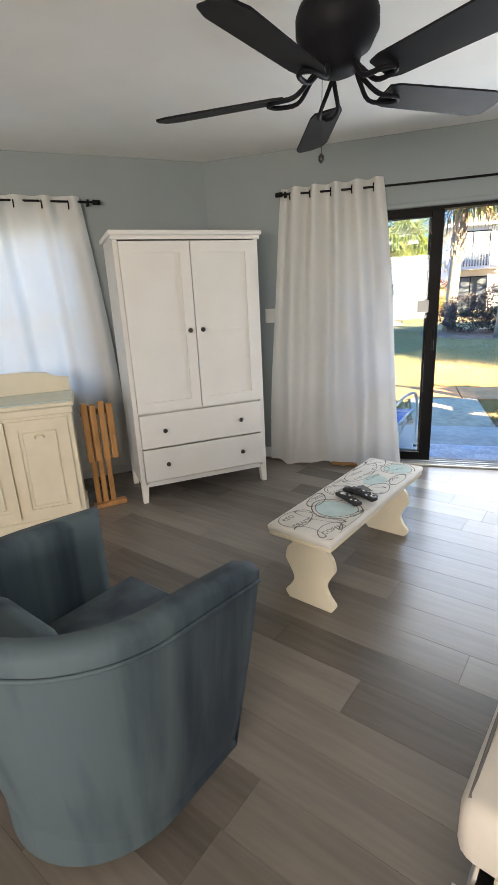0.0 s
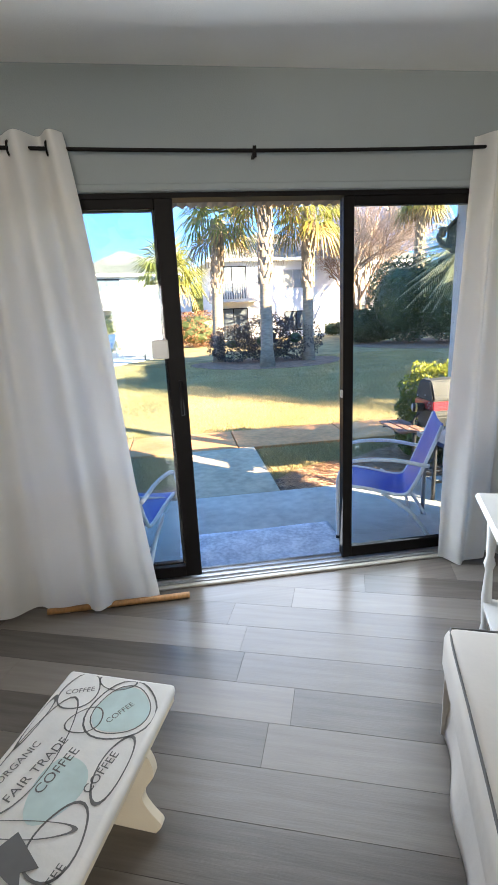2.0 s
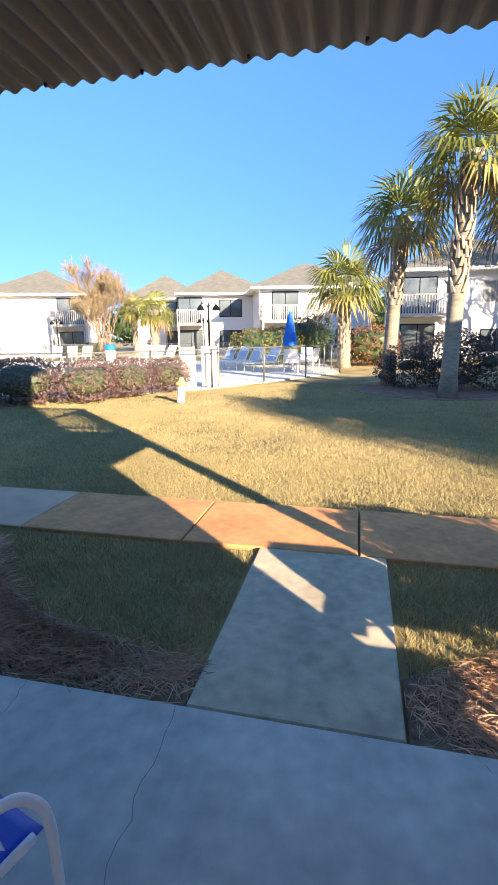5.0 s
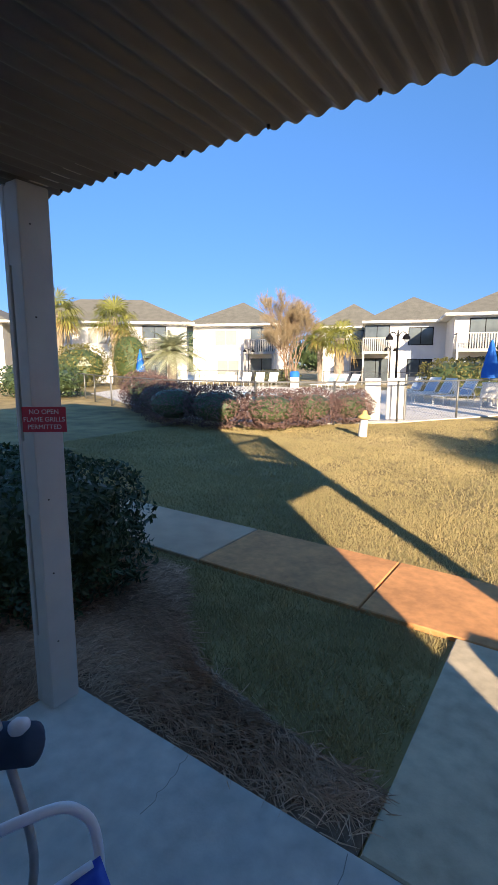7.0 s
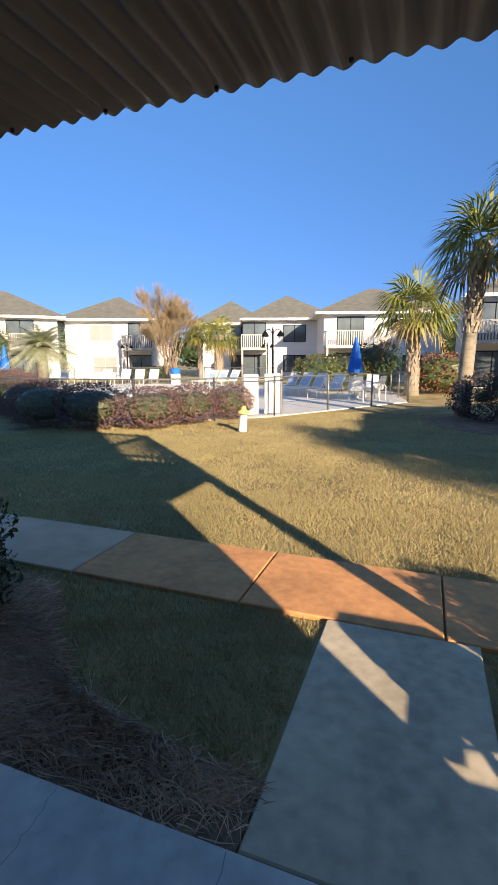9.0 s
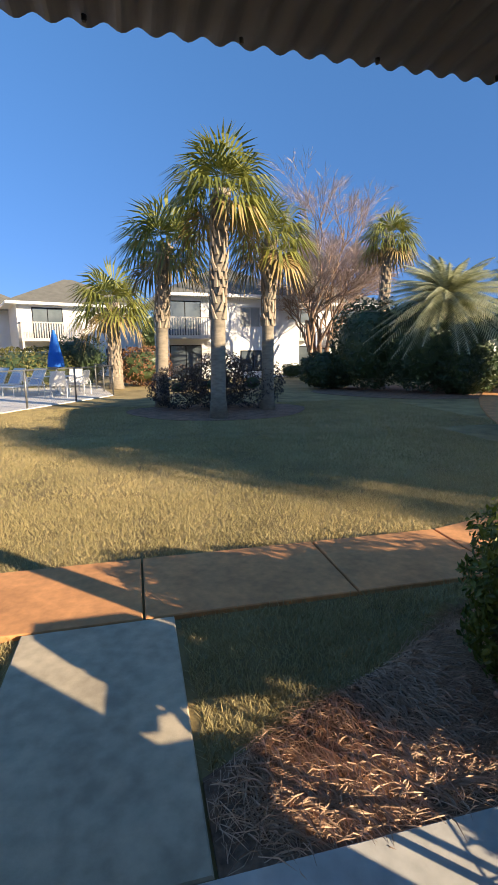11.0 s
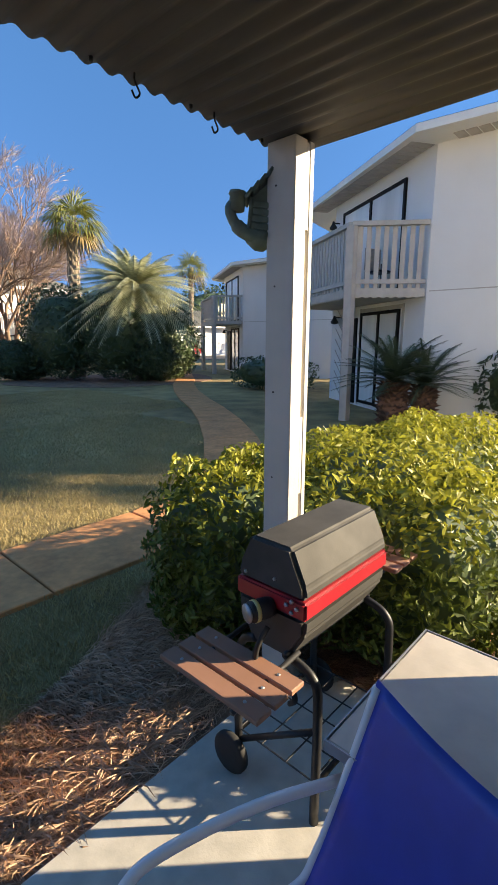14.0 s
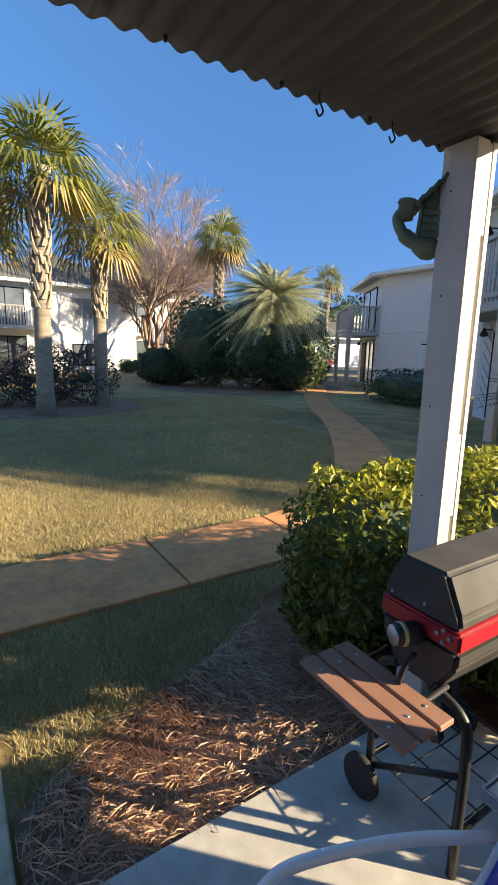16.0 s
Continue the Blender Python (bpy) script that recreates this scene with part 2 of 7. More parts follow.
M_GRILLWOOD = mat("brown_slat", (0.30, 0.155, 0.10), 0.7, var=0.15, scale=8)
M_STONE = mat("grey_stone_tabletop", (0.50, 0.46, 0.395), 0.5, var=0.2, scale=9, bump=0.05, bump_scale=60)
M_FENCE = mat("galvanised_grey", (0.20, 0.20, 0.19), 0.5, 0.6, var=0.1)
M_WATER = mat("pool_water", (0.18, 0.36, 0.42), 0.03, var=0.15, scale=1.0, bump=0.1, bump_scale=2)
M_DECK = mat("pale_pool_deck", (0.60, 0.57, 0.53), 0.85, var=0.06, scale=1.2)
M_UMB = mat("bright_blue_canvas", (0.01, 0.14, 0.55), 0.75, var=0.1)
M_LOUNGE = mat("white_strap_plastic", (0.74, 0.73, 0.70), 0.5, var=0.05)
M_SIGN = mat("red_sign", (0.55, 0.03, 0.06), 0.4, var=0.06)
M_INK = mat("white_ink", (0.80, 0.80, 0.80), 0.6, var=0.02)
M_DARKINK = mat("dark_print", (0.15, 0.145, 0.14), 0.9, var=0.2)
M_AQUAINK = mat("pale_aqua_print", (0.50, 0.62, 0.60), 0.9, var=0.12, scale=16)
M_CLOTH = mat("white_printed_cotton", (0.68, 0.66, 0.62), 0.9, var=0.07, scale=10, bump=0.15, bump_scale=25)
M_COPPER = mat("verdigris_resin", (0.17, 0.21, 0.165), 0.6, 0.2, var=0.4, scale=20)
M_PALEWALK = mat("pale_red_walk_concrete", (0.50, 0.34, 0.22), 0.87, var=0.22, scale=3.0, bump=0.12, bump_scale=140)
M_SAGOTRUNK = mat("red_brown_fibre", (0.09, 0.045, 0.03), 0.95, var=0.3, scale=9, island=0.6, second=(0.20, 0.11, 0.07))
M_SAGO = mat("sago_frond", (0.035, 0.06, 0.03), 0.4, var=0.3, scale=2, island=0.6, second=(0.10, 0.14, 0.07), transl=0.15)
M_YELLOW = mat("yellowed_cap", (0.62, 0.42, 0.14), 0.6)
M_CARRED = mat("red_car_paint", (0.25, 0.015, 0.02), 0.2)
M_RUBBER = mat("black_rubber", (0.02, 0.02, 0.02), 0.8)


# ---- mesh helpers ----
def part(name, bm, material, parent=None, label="", smooth=False):
    """One mesh object from a bmesh, under a thing or a part."""
    me = bpy.data.meshes.new(name)
    bm.normal_update()
    bm.to_mesh(me)
    bm.free()
    if smooth:
        for p in me.polygons:
            p.use_smooth = True
    me.materials.append(material)
    ob = new(name, me)
    if parent:
        ob.parent = parent
    if label:
        ob["label"] = label
    return ob


def thing(name, m, label, category, group="", kind=""):
    ob = new(name)
    ob.empty_display_size = 0.1
    ob.matrix_world = m
    return tagged(ob, label, category, group, kind)


def box(bm, x0, x1, y0, y1, z0, z1, bevel=0.0, m=None, segs=1):
    vs = [bm.verts.new((x, y, z)) for x in (x0, x1) for y in (y0, y1) for z in (z0, z1)]
    fs = [bm.faces.new([vs[i] for i in q]) for q in ((0, 1, 3, 2), (4, 6, 7, 5), (0, 4, 5, 1), (2, 3, 7, 6), (0, 2, 6, 4), (1, 5, 7, 3))]
    if bevel:
        es = list({e for f in fs for e in f.edges})
        r = bmesh.ops.bevel(bm, geom=es, offset=bevel, segments=segs, affect="EDGES", profile=0.5)
        vs = list({v for v in vs if v.is_valid} | set(r["verts"]))
    if m is not None:
        bmesh.ops.transform(bm, matrix=m, verts=[v for v in vs if v.is_valid])
    return bm


def boxes(*args, bevel=0.0, m=None):
    bm = bmesh.new()
    for a in args:
        box(bm, *a, bevel=bevel, m=m)
    return bm


def prism(bm, pts, z0, z1, m=None):
    """An upright slab over a plan polygon, given counter-clockwise."""
    lo = [bm.verts.new((x, y, z0)) for x, y in pts]
    hi = [bm.verts.new((x, y, z1)) for x, y in pts]
    n = len(pts)
    bm.faces.new(lo[::-1]), bm.faces.new(hi)
    for i in range(n):
        bm.faces.new((lo[i], lo[(i + 1) % n], hi[(i + 1) % n], hi[i]))
    if m is not None:
        bmesh.ops.transform(bm, matrix=m, verts=lo + hi)
    return bm


def tube(bm, path, r, sides=8, closed=False, caps=True):
    """A round bar along a path; r is one radius or one for each point."""
    pts = [Vector(p) for p in path]
    n = len(pts)
    rs = r if hasattr(r, "__len__") else [r] * n
    rings, ref = [], None
    for i, p in enumerate(pts):
        a, b = pts[(i - 1) % n if closed else max(i - 1, 0)], pts[(i + 1) % n if closed else min(i + 1, n - 1)]
        d = (b - a).normalized()
        if ref is None:
            ref = d.orthogonal().normalized()
        ref = (ref - d * ref.dot(d))
        ref = ref.normalized() if ref.length > 1e-5 else d.orthogonal().normalized()
        side = d.cross(ref)
        rings.append([bm.verts.new(p + (ref * math.cos(k * math.tau / sides) + side * math.sin(k * math.tau / sides)) * rs[i]) for k in range(sides)])
    for i in range(n if closed else n - 1):
        u, v = rings[i], rings[(i + 1) % n]
        for k in range(sides):
            bm.faces.new((u[k], u[(k + 1) % sides], v[(k + 1) % sides], v[k]))
    if caps and not closed:
        bm.faces.new(rings[0][::-1]), bm.faces.new(rings[-1])
    return bm


def smooth_path(pts, steps=6):
    """Rounds a polyline (Catmull-Rom)."""
    p = [Vector(q) for q in pts]
    p = [2 * p[0] - p[1]] + p + [2 * p[-1] - p[-2]]
    out = []
    for i in range(1, len(p) - 2):
        for k in range(steps):
            t = k / steps
            out.append(0.5 * (2 * p[i] + (p[i + 1] - p[i - 1]) * t + (2 * p[i - 1] - 5 * p[i] + 4 * p[i + 1] - p[i + 2]) * t * t + (3 * p[i] - p[i - 1] - 3 * p[i + 1] + p[i + 2]) * t ** 3))
    return out + [p[-2]]


def lathe(bm, profile, sides=20, m=None):
    """A turned shape from (radius, height) pairs."""
    rings, made = [], []
    for r, z in profile:
        rings.append([bm.verts.new((r * math.cos(k * math.tau / sides), r * math.sin(k * math.tau / sides), z)) for k in range(sides)])
        made += rings[-1]
    for u, v in zip(rings, rings[1:]):
        for k in range(sides):
            bm.faces.new((u[k], u[(k + 1) % sides], v[(k + 1) % sides], v[k]))
    bm.faces.new(rings[0][::-1]), bm.faces.new(rings[-1])
    if m is not None:
        bmesh.ops.transform(bm, matrix=m, verts=made)
    return bm


def sheet(bm, fn, nu, nv, thick=0.0):
    """A cloth from fn(u, v), with a back face thick away where asked."""
    g = [[bm.verts.new(fn(i / nu, j / nv)) for j in range(nv + 1)] for i in range(nu + 1)]
    for i in range(nu):
        for j in range(nv):
            bm.faces.new((g[i][j], g[i + 1][j], g[i + 1][j + 1], g[i][j + 1]))
    if thick:
        bm.normal_update()
        bmesh.ops.solidify(bm, geom=bm.faces[:], thickness=thick)
    return bm


def mesh_from(name, verts, faces, material, parent=None, label=""):
    me = bpy.data.meshes.new(name)
    me.from_pydata(verts, [], faces)
    me.materials.append(material)
    ob = new(name, me)
    if parent:
        ob.parent = parent
    if label:
        ob["label"] = label
    return ob


def leaf_cloud(name, pos, nrm, size, material, parent=None, rng=None, ratio=0.45, spread=0.8):
    """Many small folded leaves at pos, facing roughly along nrm."""
    n = len(pos)
    d = nrm + rng.normal(0, spread, (n, 3))
    d /= np.linalg.norm(d, axis=1)[:, None] + 1e-9
    a = np.cross(d, rng.normal(0, 1, (n, 3)))
    a /= np.linalg.norm(a, axis=1)[:, None] + 1e-9
    b = np.cross(d, a)
    s = size * rng.uniform(0.6, 1.3, (n, 1))
    v = np.stack([pos - a * s * 0.5, pos + b * s * ratio * 0.5 + d * s * 0.08, pos + a * s * 0.5, pos - b * s * ratio * 0.5 + d * s * 0.08], 1).reshape(-1, 3)
    faces = [f for i in range(n) for f in ((4 * i, 4 * i + 1, 4 * i + 2), (4 * i, 4 * i + 2, 4 * i + 3))]
    return mesh_from(name, v.tolist(), faces, material, parent)


# ---- setting: the living room ----
ROOM_H = 2.48
room = [(-1.56, 4.05), (-3.3, 2.55), (-3.3, -3.2), (2.52, -3.2), (2.52, 4.05)]


def structure(name, bm, material, label, smooth=False):
    return tagged(part(name, bm, material, None, "", smooth), label, "", "", "structure")


DX0, DX1, DZ = -0.62, 1.97, 1.985
structure("wall_north", boxes((-1.66, DX0, 4.03, 4.14, 0, ROOM_H), (DX1, 2.60, 4.03, 4.14, 0, ROOM_H), (DX0, DX1, 4.03, 4.14, DZ, ROOM_H)), M_WALL, "blue-grey painted wall round the sliding door")
structure("wall_east", boxes((2.47, 2.60, -3.35, 4.03, 0, ROOM_H)), M_WALL, "blue-grey painted side wall")
structure("wall_south", boxes((-3.45, -1.5, -3.35, -3.2, 0, ROOM_H), (0.7, 2.47, -3.35, -3.2, 0, ROOM_H), (-1.5, 0.7, -3.35, -3.2, 0, 0.8), (-1.5, 0.7, -3.35, -3.2, 2.1, ROOM_H)), M_WALL, "blue-grey painted rear wall with an assumed window")
# unseen opening, assumed and added to hold rear_light
rear = thing("window_2", pose(0, 0, 0), "assumed rear window, unseen, added round the fill lamp", "window", kind="structure")
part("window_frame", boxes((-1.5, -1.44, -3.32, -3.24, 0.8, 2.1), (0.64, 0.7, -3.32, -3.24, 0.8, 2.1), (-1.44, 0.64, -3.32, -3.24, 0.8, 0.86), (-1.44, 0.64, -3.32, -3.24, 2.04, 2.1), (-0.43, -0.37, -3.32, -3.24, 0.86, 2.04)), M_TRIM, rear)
structure("wall_west", boxes((-3.45, -3.3, -3.2, 2.6, 0, ROOM_H)), M_WALL, "blue-grey painted side wall")
ANG = math.atan2(1.5, 1.74)
ALEN = math.hypot(1.74, 1.5)
ANGLED = Matrix.Translation((-3.3, 2.55, 0)) @ Matrix.Rotation(ANG, 4, "Z")
WX0, WX1, WZ0, WZ1 = 0.10, 1.18, 0.75, 2.02
structure("wall_northwest", boxes((-0.08, WX0, 0, 0.15, 0, ROOM_H), (WX1, ALEN + 0.05, 0, 0.15, 0, ROOM_H), (WX0, WX1, 0, 0.15, 0, WZ0), (WX0, WX1, 0, 0.15, WZ1, ROOM_H), m=ANGLED), M_WALL, "blue-grey angled wall with a curtained window")
bm = bmesh.new()
prism(bm, room, ROOM_H, ROOM_H + 0.12)
structure("ceiling", bm, M_CEIL, "white painted ceiling")
bm = bmesh.new()
prism(bm, room, -0.10, -0.008)
floor = structure("floor", bm, M_GAP, "grey-brown wood plank floor")
for nm, a in (("baseboard_north", [(-1.56, DX0 - 0.02, 4.015, 4.03, 0, 0.09), (DX1 + 0.02, 2.505, 4.015, 4.03, 0, 0.09)]), ("baseboard_east", [(2.505, 2.52, -3.2, 4.03, 0, 0.09)]), ("baseboard_west", [(-3.3, -3.285, -3.2, 2.55, 0, 0.09)])):
    structure(nm, boxes(*a), M_TRIM, "white baseboard")
structure("baseboard_northwest", boxes((0, ALEN - 0.01, -0.015, 0, 0, 0.09), m=ANGLED), M_TRIM, "white baseboard")
win = thing("window_1", ANGLED, "white-framed window behind a sheer curtain", "window", kind="structure")
part("window_frame", boxes((WX0, WX0 + 0.05, 0.03, 0.1, WZ0, WZ1), (WX1 - 0.05, WX1, 0.03, 0.1, WZ0, WZ1), (WX0 + 0.05, WX1 - 0.05, 0.03, 0.1, WZ1 - 0.05, WZ1), (WX0 + 0.05, WX1 - 0.05, 0.03, 0.1, WZ0, WZ0 + 0.05), (WX0 + 0.05, WX1 - 0.05, 0.04, 0.09, 1.36, 1.40)), M_TRIM, win)
pane = part("pane", boxes((WX0 + 0.05, WX1 - 0.05, 0.06, 0.066, WZ0 + 0.05, 1.36)), M_GLASS, win)
pane2 = part("pane", boxes((WX0 + 0.05, WX1 - 0.05, 0.06, 0.066, 1.40, WZ1 - 0.05)), M_GLASS, win)
part("window_sill", boxes((WX0 - 0.03, WX1 + 0.03, -0.03, 0.03, WZ0 - 0.03, WZ0)), M_TRIM, win)
pane.visible_shadow = pane2.visible_shadow = False

# sliding door: three panels in a dark frame, the middle one slid open behind the first
door = thing("door_1", pose(0, 0, 0), "dark bronze aluminium sliding glass door, slid open", "sliding door", kind="structure")
part("frame", boxes((DX0, DX1, 4.035, 4.135, 1.962, DZ - 0.002), (DX0, DX0 + 0.04, 4.035, 4.135, 0.03, 1.962), (DX1 - 0.04, DX1, 4.035, 4.135, 0.03, 1.962)), M_BRONZE, door)
part("head_trim", boxes((DX0 - 0.02, DX1 + 0.02, 4.012, 4.029, DZ + 0.001, DZ + 0.034), bevel=0.006), M_WALL, door, "rounded grey trim over the door")
part("sill", boxes((DX0, DX1, 4.005, 4.13, 0.0, 0.018), (DX0, DX1, 4.026, 4.032, 0.018, 0.028), (DX0, DX1, 4.076, 4.081, 0.018, 0.028), (DX0, DX1, 4.124, 4.13, 0.018, 0.028)), M_ALU, door, "worn aluminium door track")
part("threshold", boxes((DX0, DX1, 3.972, 4.003, 0.0, 0.014), bevel=0.004), mat("pale_threshold_wood", (0.42, 0.39, 0.34), 0.6, scale=20), door, "pale wooden threshold strip")


def door_panel(x0, x1, y, stile_r):
    p = part("sliding_panel", boxes((x0, x0 + 0.055, y, y + 0.035, 0.035, 1.962), (x1 - stile_r, x1, y, y + 0.035, 0.035, 1.962), (x0 + 0.055, x1 - stile_r, y, y + 0.035, 1.918, 1.962), (x0 + 0.055, x1 - stile_r, y, y + 0.035, 0.035, 0.10), bevel=0.003), M_BRONZE, door)
    g = part("pane", boxes((x0 + 0.055, x1 - stile_r, y + 0.014, y + 0.02, 0.10, 1.918)), M_GLASS, p)
    g.visible_shadow = False
    return p


p1 = door_panel(DX0 + 0.04, 0.265, 4.036, 0.085)
p2 = door_panel(DX0 + 0.045, 0.225, 4.086, 0.06)
p3 = door_panel(1.085, DX1 - 0.04, 4.042, 0.055)
part("lock_box", boxes((0.11, 0.19, 4.018, 4.036, 1.24, 1.33), bevel=0.004), M_PLATE, p1, "small white plastic sensor box")
part("latch", boxes((0.225, 0.245, 4.012, 4.036, 0.95, 1.13), bevel=0.006), M_BRONZE, p1)
part("interlock", boxes((1.085, 1.105, 4.078, 4.098, 0.05, 1.957)), M_BRONZE, p3)
part("latch", boxes((1.075, 1.084, 4.044, 4.060, 0.98, 1.02)), M_ALU, p3, "bright metal latch")

# ---- setting: own building outside ----
own = thing("apartment_block", pose(0, 0, 0), "white stucco two-storey apartment block with an upper balcony", "building", kind="structure")
bm = bmesh.new()
prism(bm, [(2.70, -6.0), (2.70, 4.15), (-1.74, 4.15), (-4.2, 2.1), (-4.2, -6.0)], 2.61, 5.3)
part("wall", bm, M_STUCCO, own)
part("wall", boxes((2.601, 2.62, -6.0, 4.138, -0.1, 2.608), (DX1, 2.62, 4.142, 4.15, 0, 2.2), (-1.68, DX0, 4.142, 4.15, 0, 2.2)), M_STUCCO, own)
bm = bmesh.new()
box(bm, -4.25, -3.46, -6.0, 2.3, -0.1, 2.6), box(bm, -3.45, -1.6, -6.0, -3.36, -0.1, 2.6), box(bm, 0.8, 2.60, -6.0, -3.36, -0.1, 2.6)
part("wall", bm, M_STUCCO, own)


def hip_roof(bm, x0, x1, y0, y1, z, h, over=0.6):
    a = [bm.verts.new(p) for p in ((x0 - over, y0 - over, z), (x1 + over, y0 - over, z), (x1 + over, y1 + over, z), (x0 - over, y1 + over, z))]
    w, d = x1 - x0, y1 - y0
    r = min(w, d) / 2
    if w >= d:
        t = [bm.verts.new((x0 + r, (y0 + y1) / 2, z + h)), bm.verts.new((max(x1 - r, x0 + r + 0.05), (y0 + y1) / 2, z + h))]
        fs = [(a[0], a[1], t[1], t[0]), (a[1], a[2], t[1]), (a[2], a[3], t[0], t[1]), (a[3], a[0], t[0])]
    else:
        t = [bm.verts.new(((x0 + x1) / 2, y0 + r, z + h)), bm.verts.new(((x0 + x1) / 2, max(y1 - r, y0 + r + 0.05), z + h))]
        fs = [(a[0], a[1], t[0]), (a[1], a[2], t[1], t[0]), (a[2], a[3], t[1]), (a[3], a[0], t[0], t[1])]
    for f in fs:
        bm.faces.new(f)
    bm.faces.new(a[::-1])
    return bm


bm = bmesh.new()
hip_roof(bm, -4.2, 2.7, -6.0, 4.2, 5.42, 1.7)
part("roof", bm, M_ROOF, own)
part("fascia", boxes((-4.8, 3.3, -6.6, 4.8, 5.24, 5.416)), M_FASCIA, own)
BX0, BX1, BY = -1.42, 2.64, 5.42
part("balcony_deck", boxes((BX0, BX1, 4.155, BY - 0.02, 2.36, 2.5)), M_RAIL, own)
part("balcony_beam", boxes((BX0, BX1, BY - 0.14, BY - 0.06, 2.235, 2.358), (BX1 - 0.06, BX1, 4.214, BY - 0.15, 2.235, 2.358)), M_RAIL, own)
part("balcony_rail", boxes((BX0, BX1, BY - 0.07, BY, 3.55, 3.62), (BX1 - 0.07, BX1, 4.22, BY - 0.07, 3.55, 3.62), (BX0, BX1, BY - 0.05, BY - 0.02, 2.6, 2.68)), M_RAIL, own)
bal = None
for i in range(30):
    x = BX0 + 0.05 + i * (BX1 - BX0 - 0.1) / 29
    if bal is None:
        bal = part("baluster", boxes((-0.02, 0.02, -0.015, 0.015, 2.5, 3.55)), M_RAIL, own)
        b = bal
    else:
        b = bal.copy()
        scene.collection.objects.link(b)
    b.location = (x, BY - 0.035, 0)
for i in range(9):
    b = bal.copy()
    scene.collection.objects.link(b)
    b.location = (BX1 - 0.035, 4.3 + i * 0.125, 0)


# corrugated metal under the balcony
def corrugated(u, v):
    x = BX0 + u * (BX1 - BX0)
    return Vector((x, 4.155 + v * (BY - 4.145), 2.214 + 0.013 * max(0.0, 0.3 - x) + 0.008 * math.sin(x * math.tau / 0.072)))


bm = bmesh.new()
sheet(bm, corrugated, 448, 1, 0.003)
structure("porch_ceiling", bm, M_METALROOF, "weathered corrugated metal sheet under the balcony", smooth=True)

for k in range(12):
    x = BX0 + 0.18 + k * 0.335
    rv = thing("ceiling_screw", pose(x, BY - 0.03, 2.2 + 0.013 * max(0.0, 0.3 - x)), "dark screw head in the porch ceiling", "screw", "porch ceiling screws")
    part("head", lathe(bmesh.new(), [(0.004, -0.008), (0.006, -0.004), (0.006, 0.004)], 8), M_KNOB, rv)
for x in (1.9, 2.2):
    hk = thing("ceiling_hook", pose(x, BY - 0.04, 2.21), "small dark wire hook under the porch edge", "hook", "porch hooks")
    part("wire", tube(bmesh.new(), smooth_path([(0, 0, 0), (0, 0, -0.02), (0.015, 0, -0.045), (0.0, 0, -0.06), (-0.012, 0, -0.045)], 5), 0.003, 6), M_KNOB, hk)

# ---- setting: ground ----
bm = bmesh.new()
g = [bm.verts.new(p) for p in ((-900, -900, -0.06), (900, -900, -0.06), (900, 900, -0.06), (-900, 900, -0.06))]
bm.faces.new(g)
structure("ground", bm, M_GRASS, "dormant winter lawn, straw gold and green")
structure("patio", boxes((-1.33, 2.72, 4.132, 5.345, -0.15, -0.012), bevel=0.008), M_CONC, "smooth grey concrete patio slab with stains")

bm = bmesh.new()
rng_c = random.Random(3)
for x, y0, y1, wob in ((0.13, 5.33, 4.55, 0.03), (-0.55, 5.33, 5.05, 0.02)):
    pts = [(x + rng_c.uniform(-wob, wob) * 0.5 + 0.04 * k / 12, y0 + (y1 - y0) * k / 12) for k in range(13)]
    for (xa, ya), (xb, yb) in zip(pts, pts[1:]):
        bm.faces.new([bm.verts.new(v) for v in ((xa - 0.0016, ya, -0.0112), (xa + 0.0016, ya, -0.0112), (xb + 0.0016, yb, -0.0112), (xb - 0.0016, yb, -0.0112))])
structure("patio_crack", bm, mat("crack_dirt", (0.24, 0.23, 0.205), 0.95), "hairline crack in the patio slab")


# ---- things: the living room ----
def frame_panel(bm, x0, x1, z0, z1, y, rail=0.07, depth=0.02, inset=0.011):
    """A framed door leaf facing -y with a recessed field."""
    box(bm, x0, x0 + rail, y - depth, y, z0, z1), box(bm, x1 - rail, x1, y - depth, y, z0, z1)
    box(bm, x0 + rail, x1 - rail, y - depth, y, z0, z0 + rail), box(bm, x0 + rail, x1 - rail, y - depth, y, z1 - rail, z1)
    box(bm, x0 + rail, x1 - rail, y - depth + inset, y, z0 + rail, z1 - rail)
    return bm


def knob(parent, x, y, z, r=0.016):
    bm = bmesh.new()
    lathe(bm, [(0.007, 0), (0.007, 0.012), (r, 0.016), (r, 0.024), (r * 0.6, 0.03)], 14, Matrix.Translation((x, y, z)) @ Matrix.Rotation(radians(90), 4, "X"))
    return part("knob", bm, M_KNOB, parent, "small dark metal knob", True)


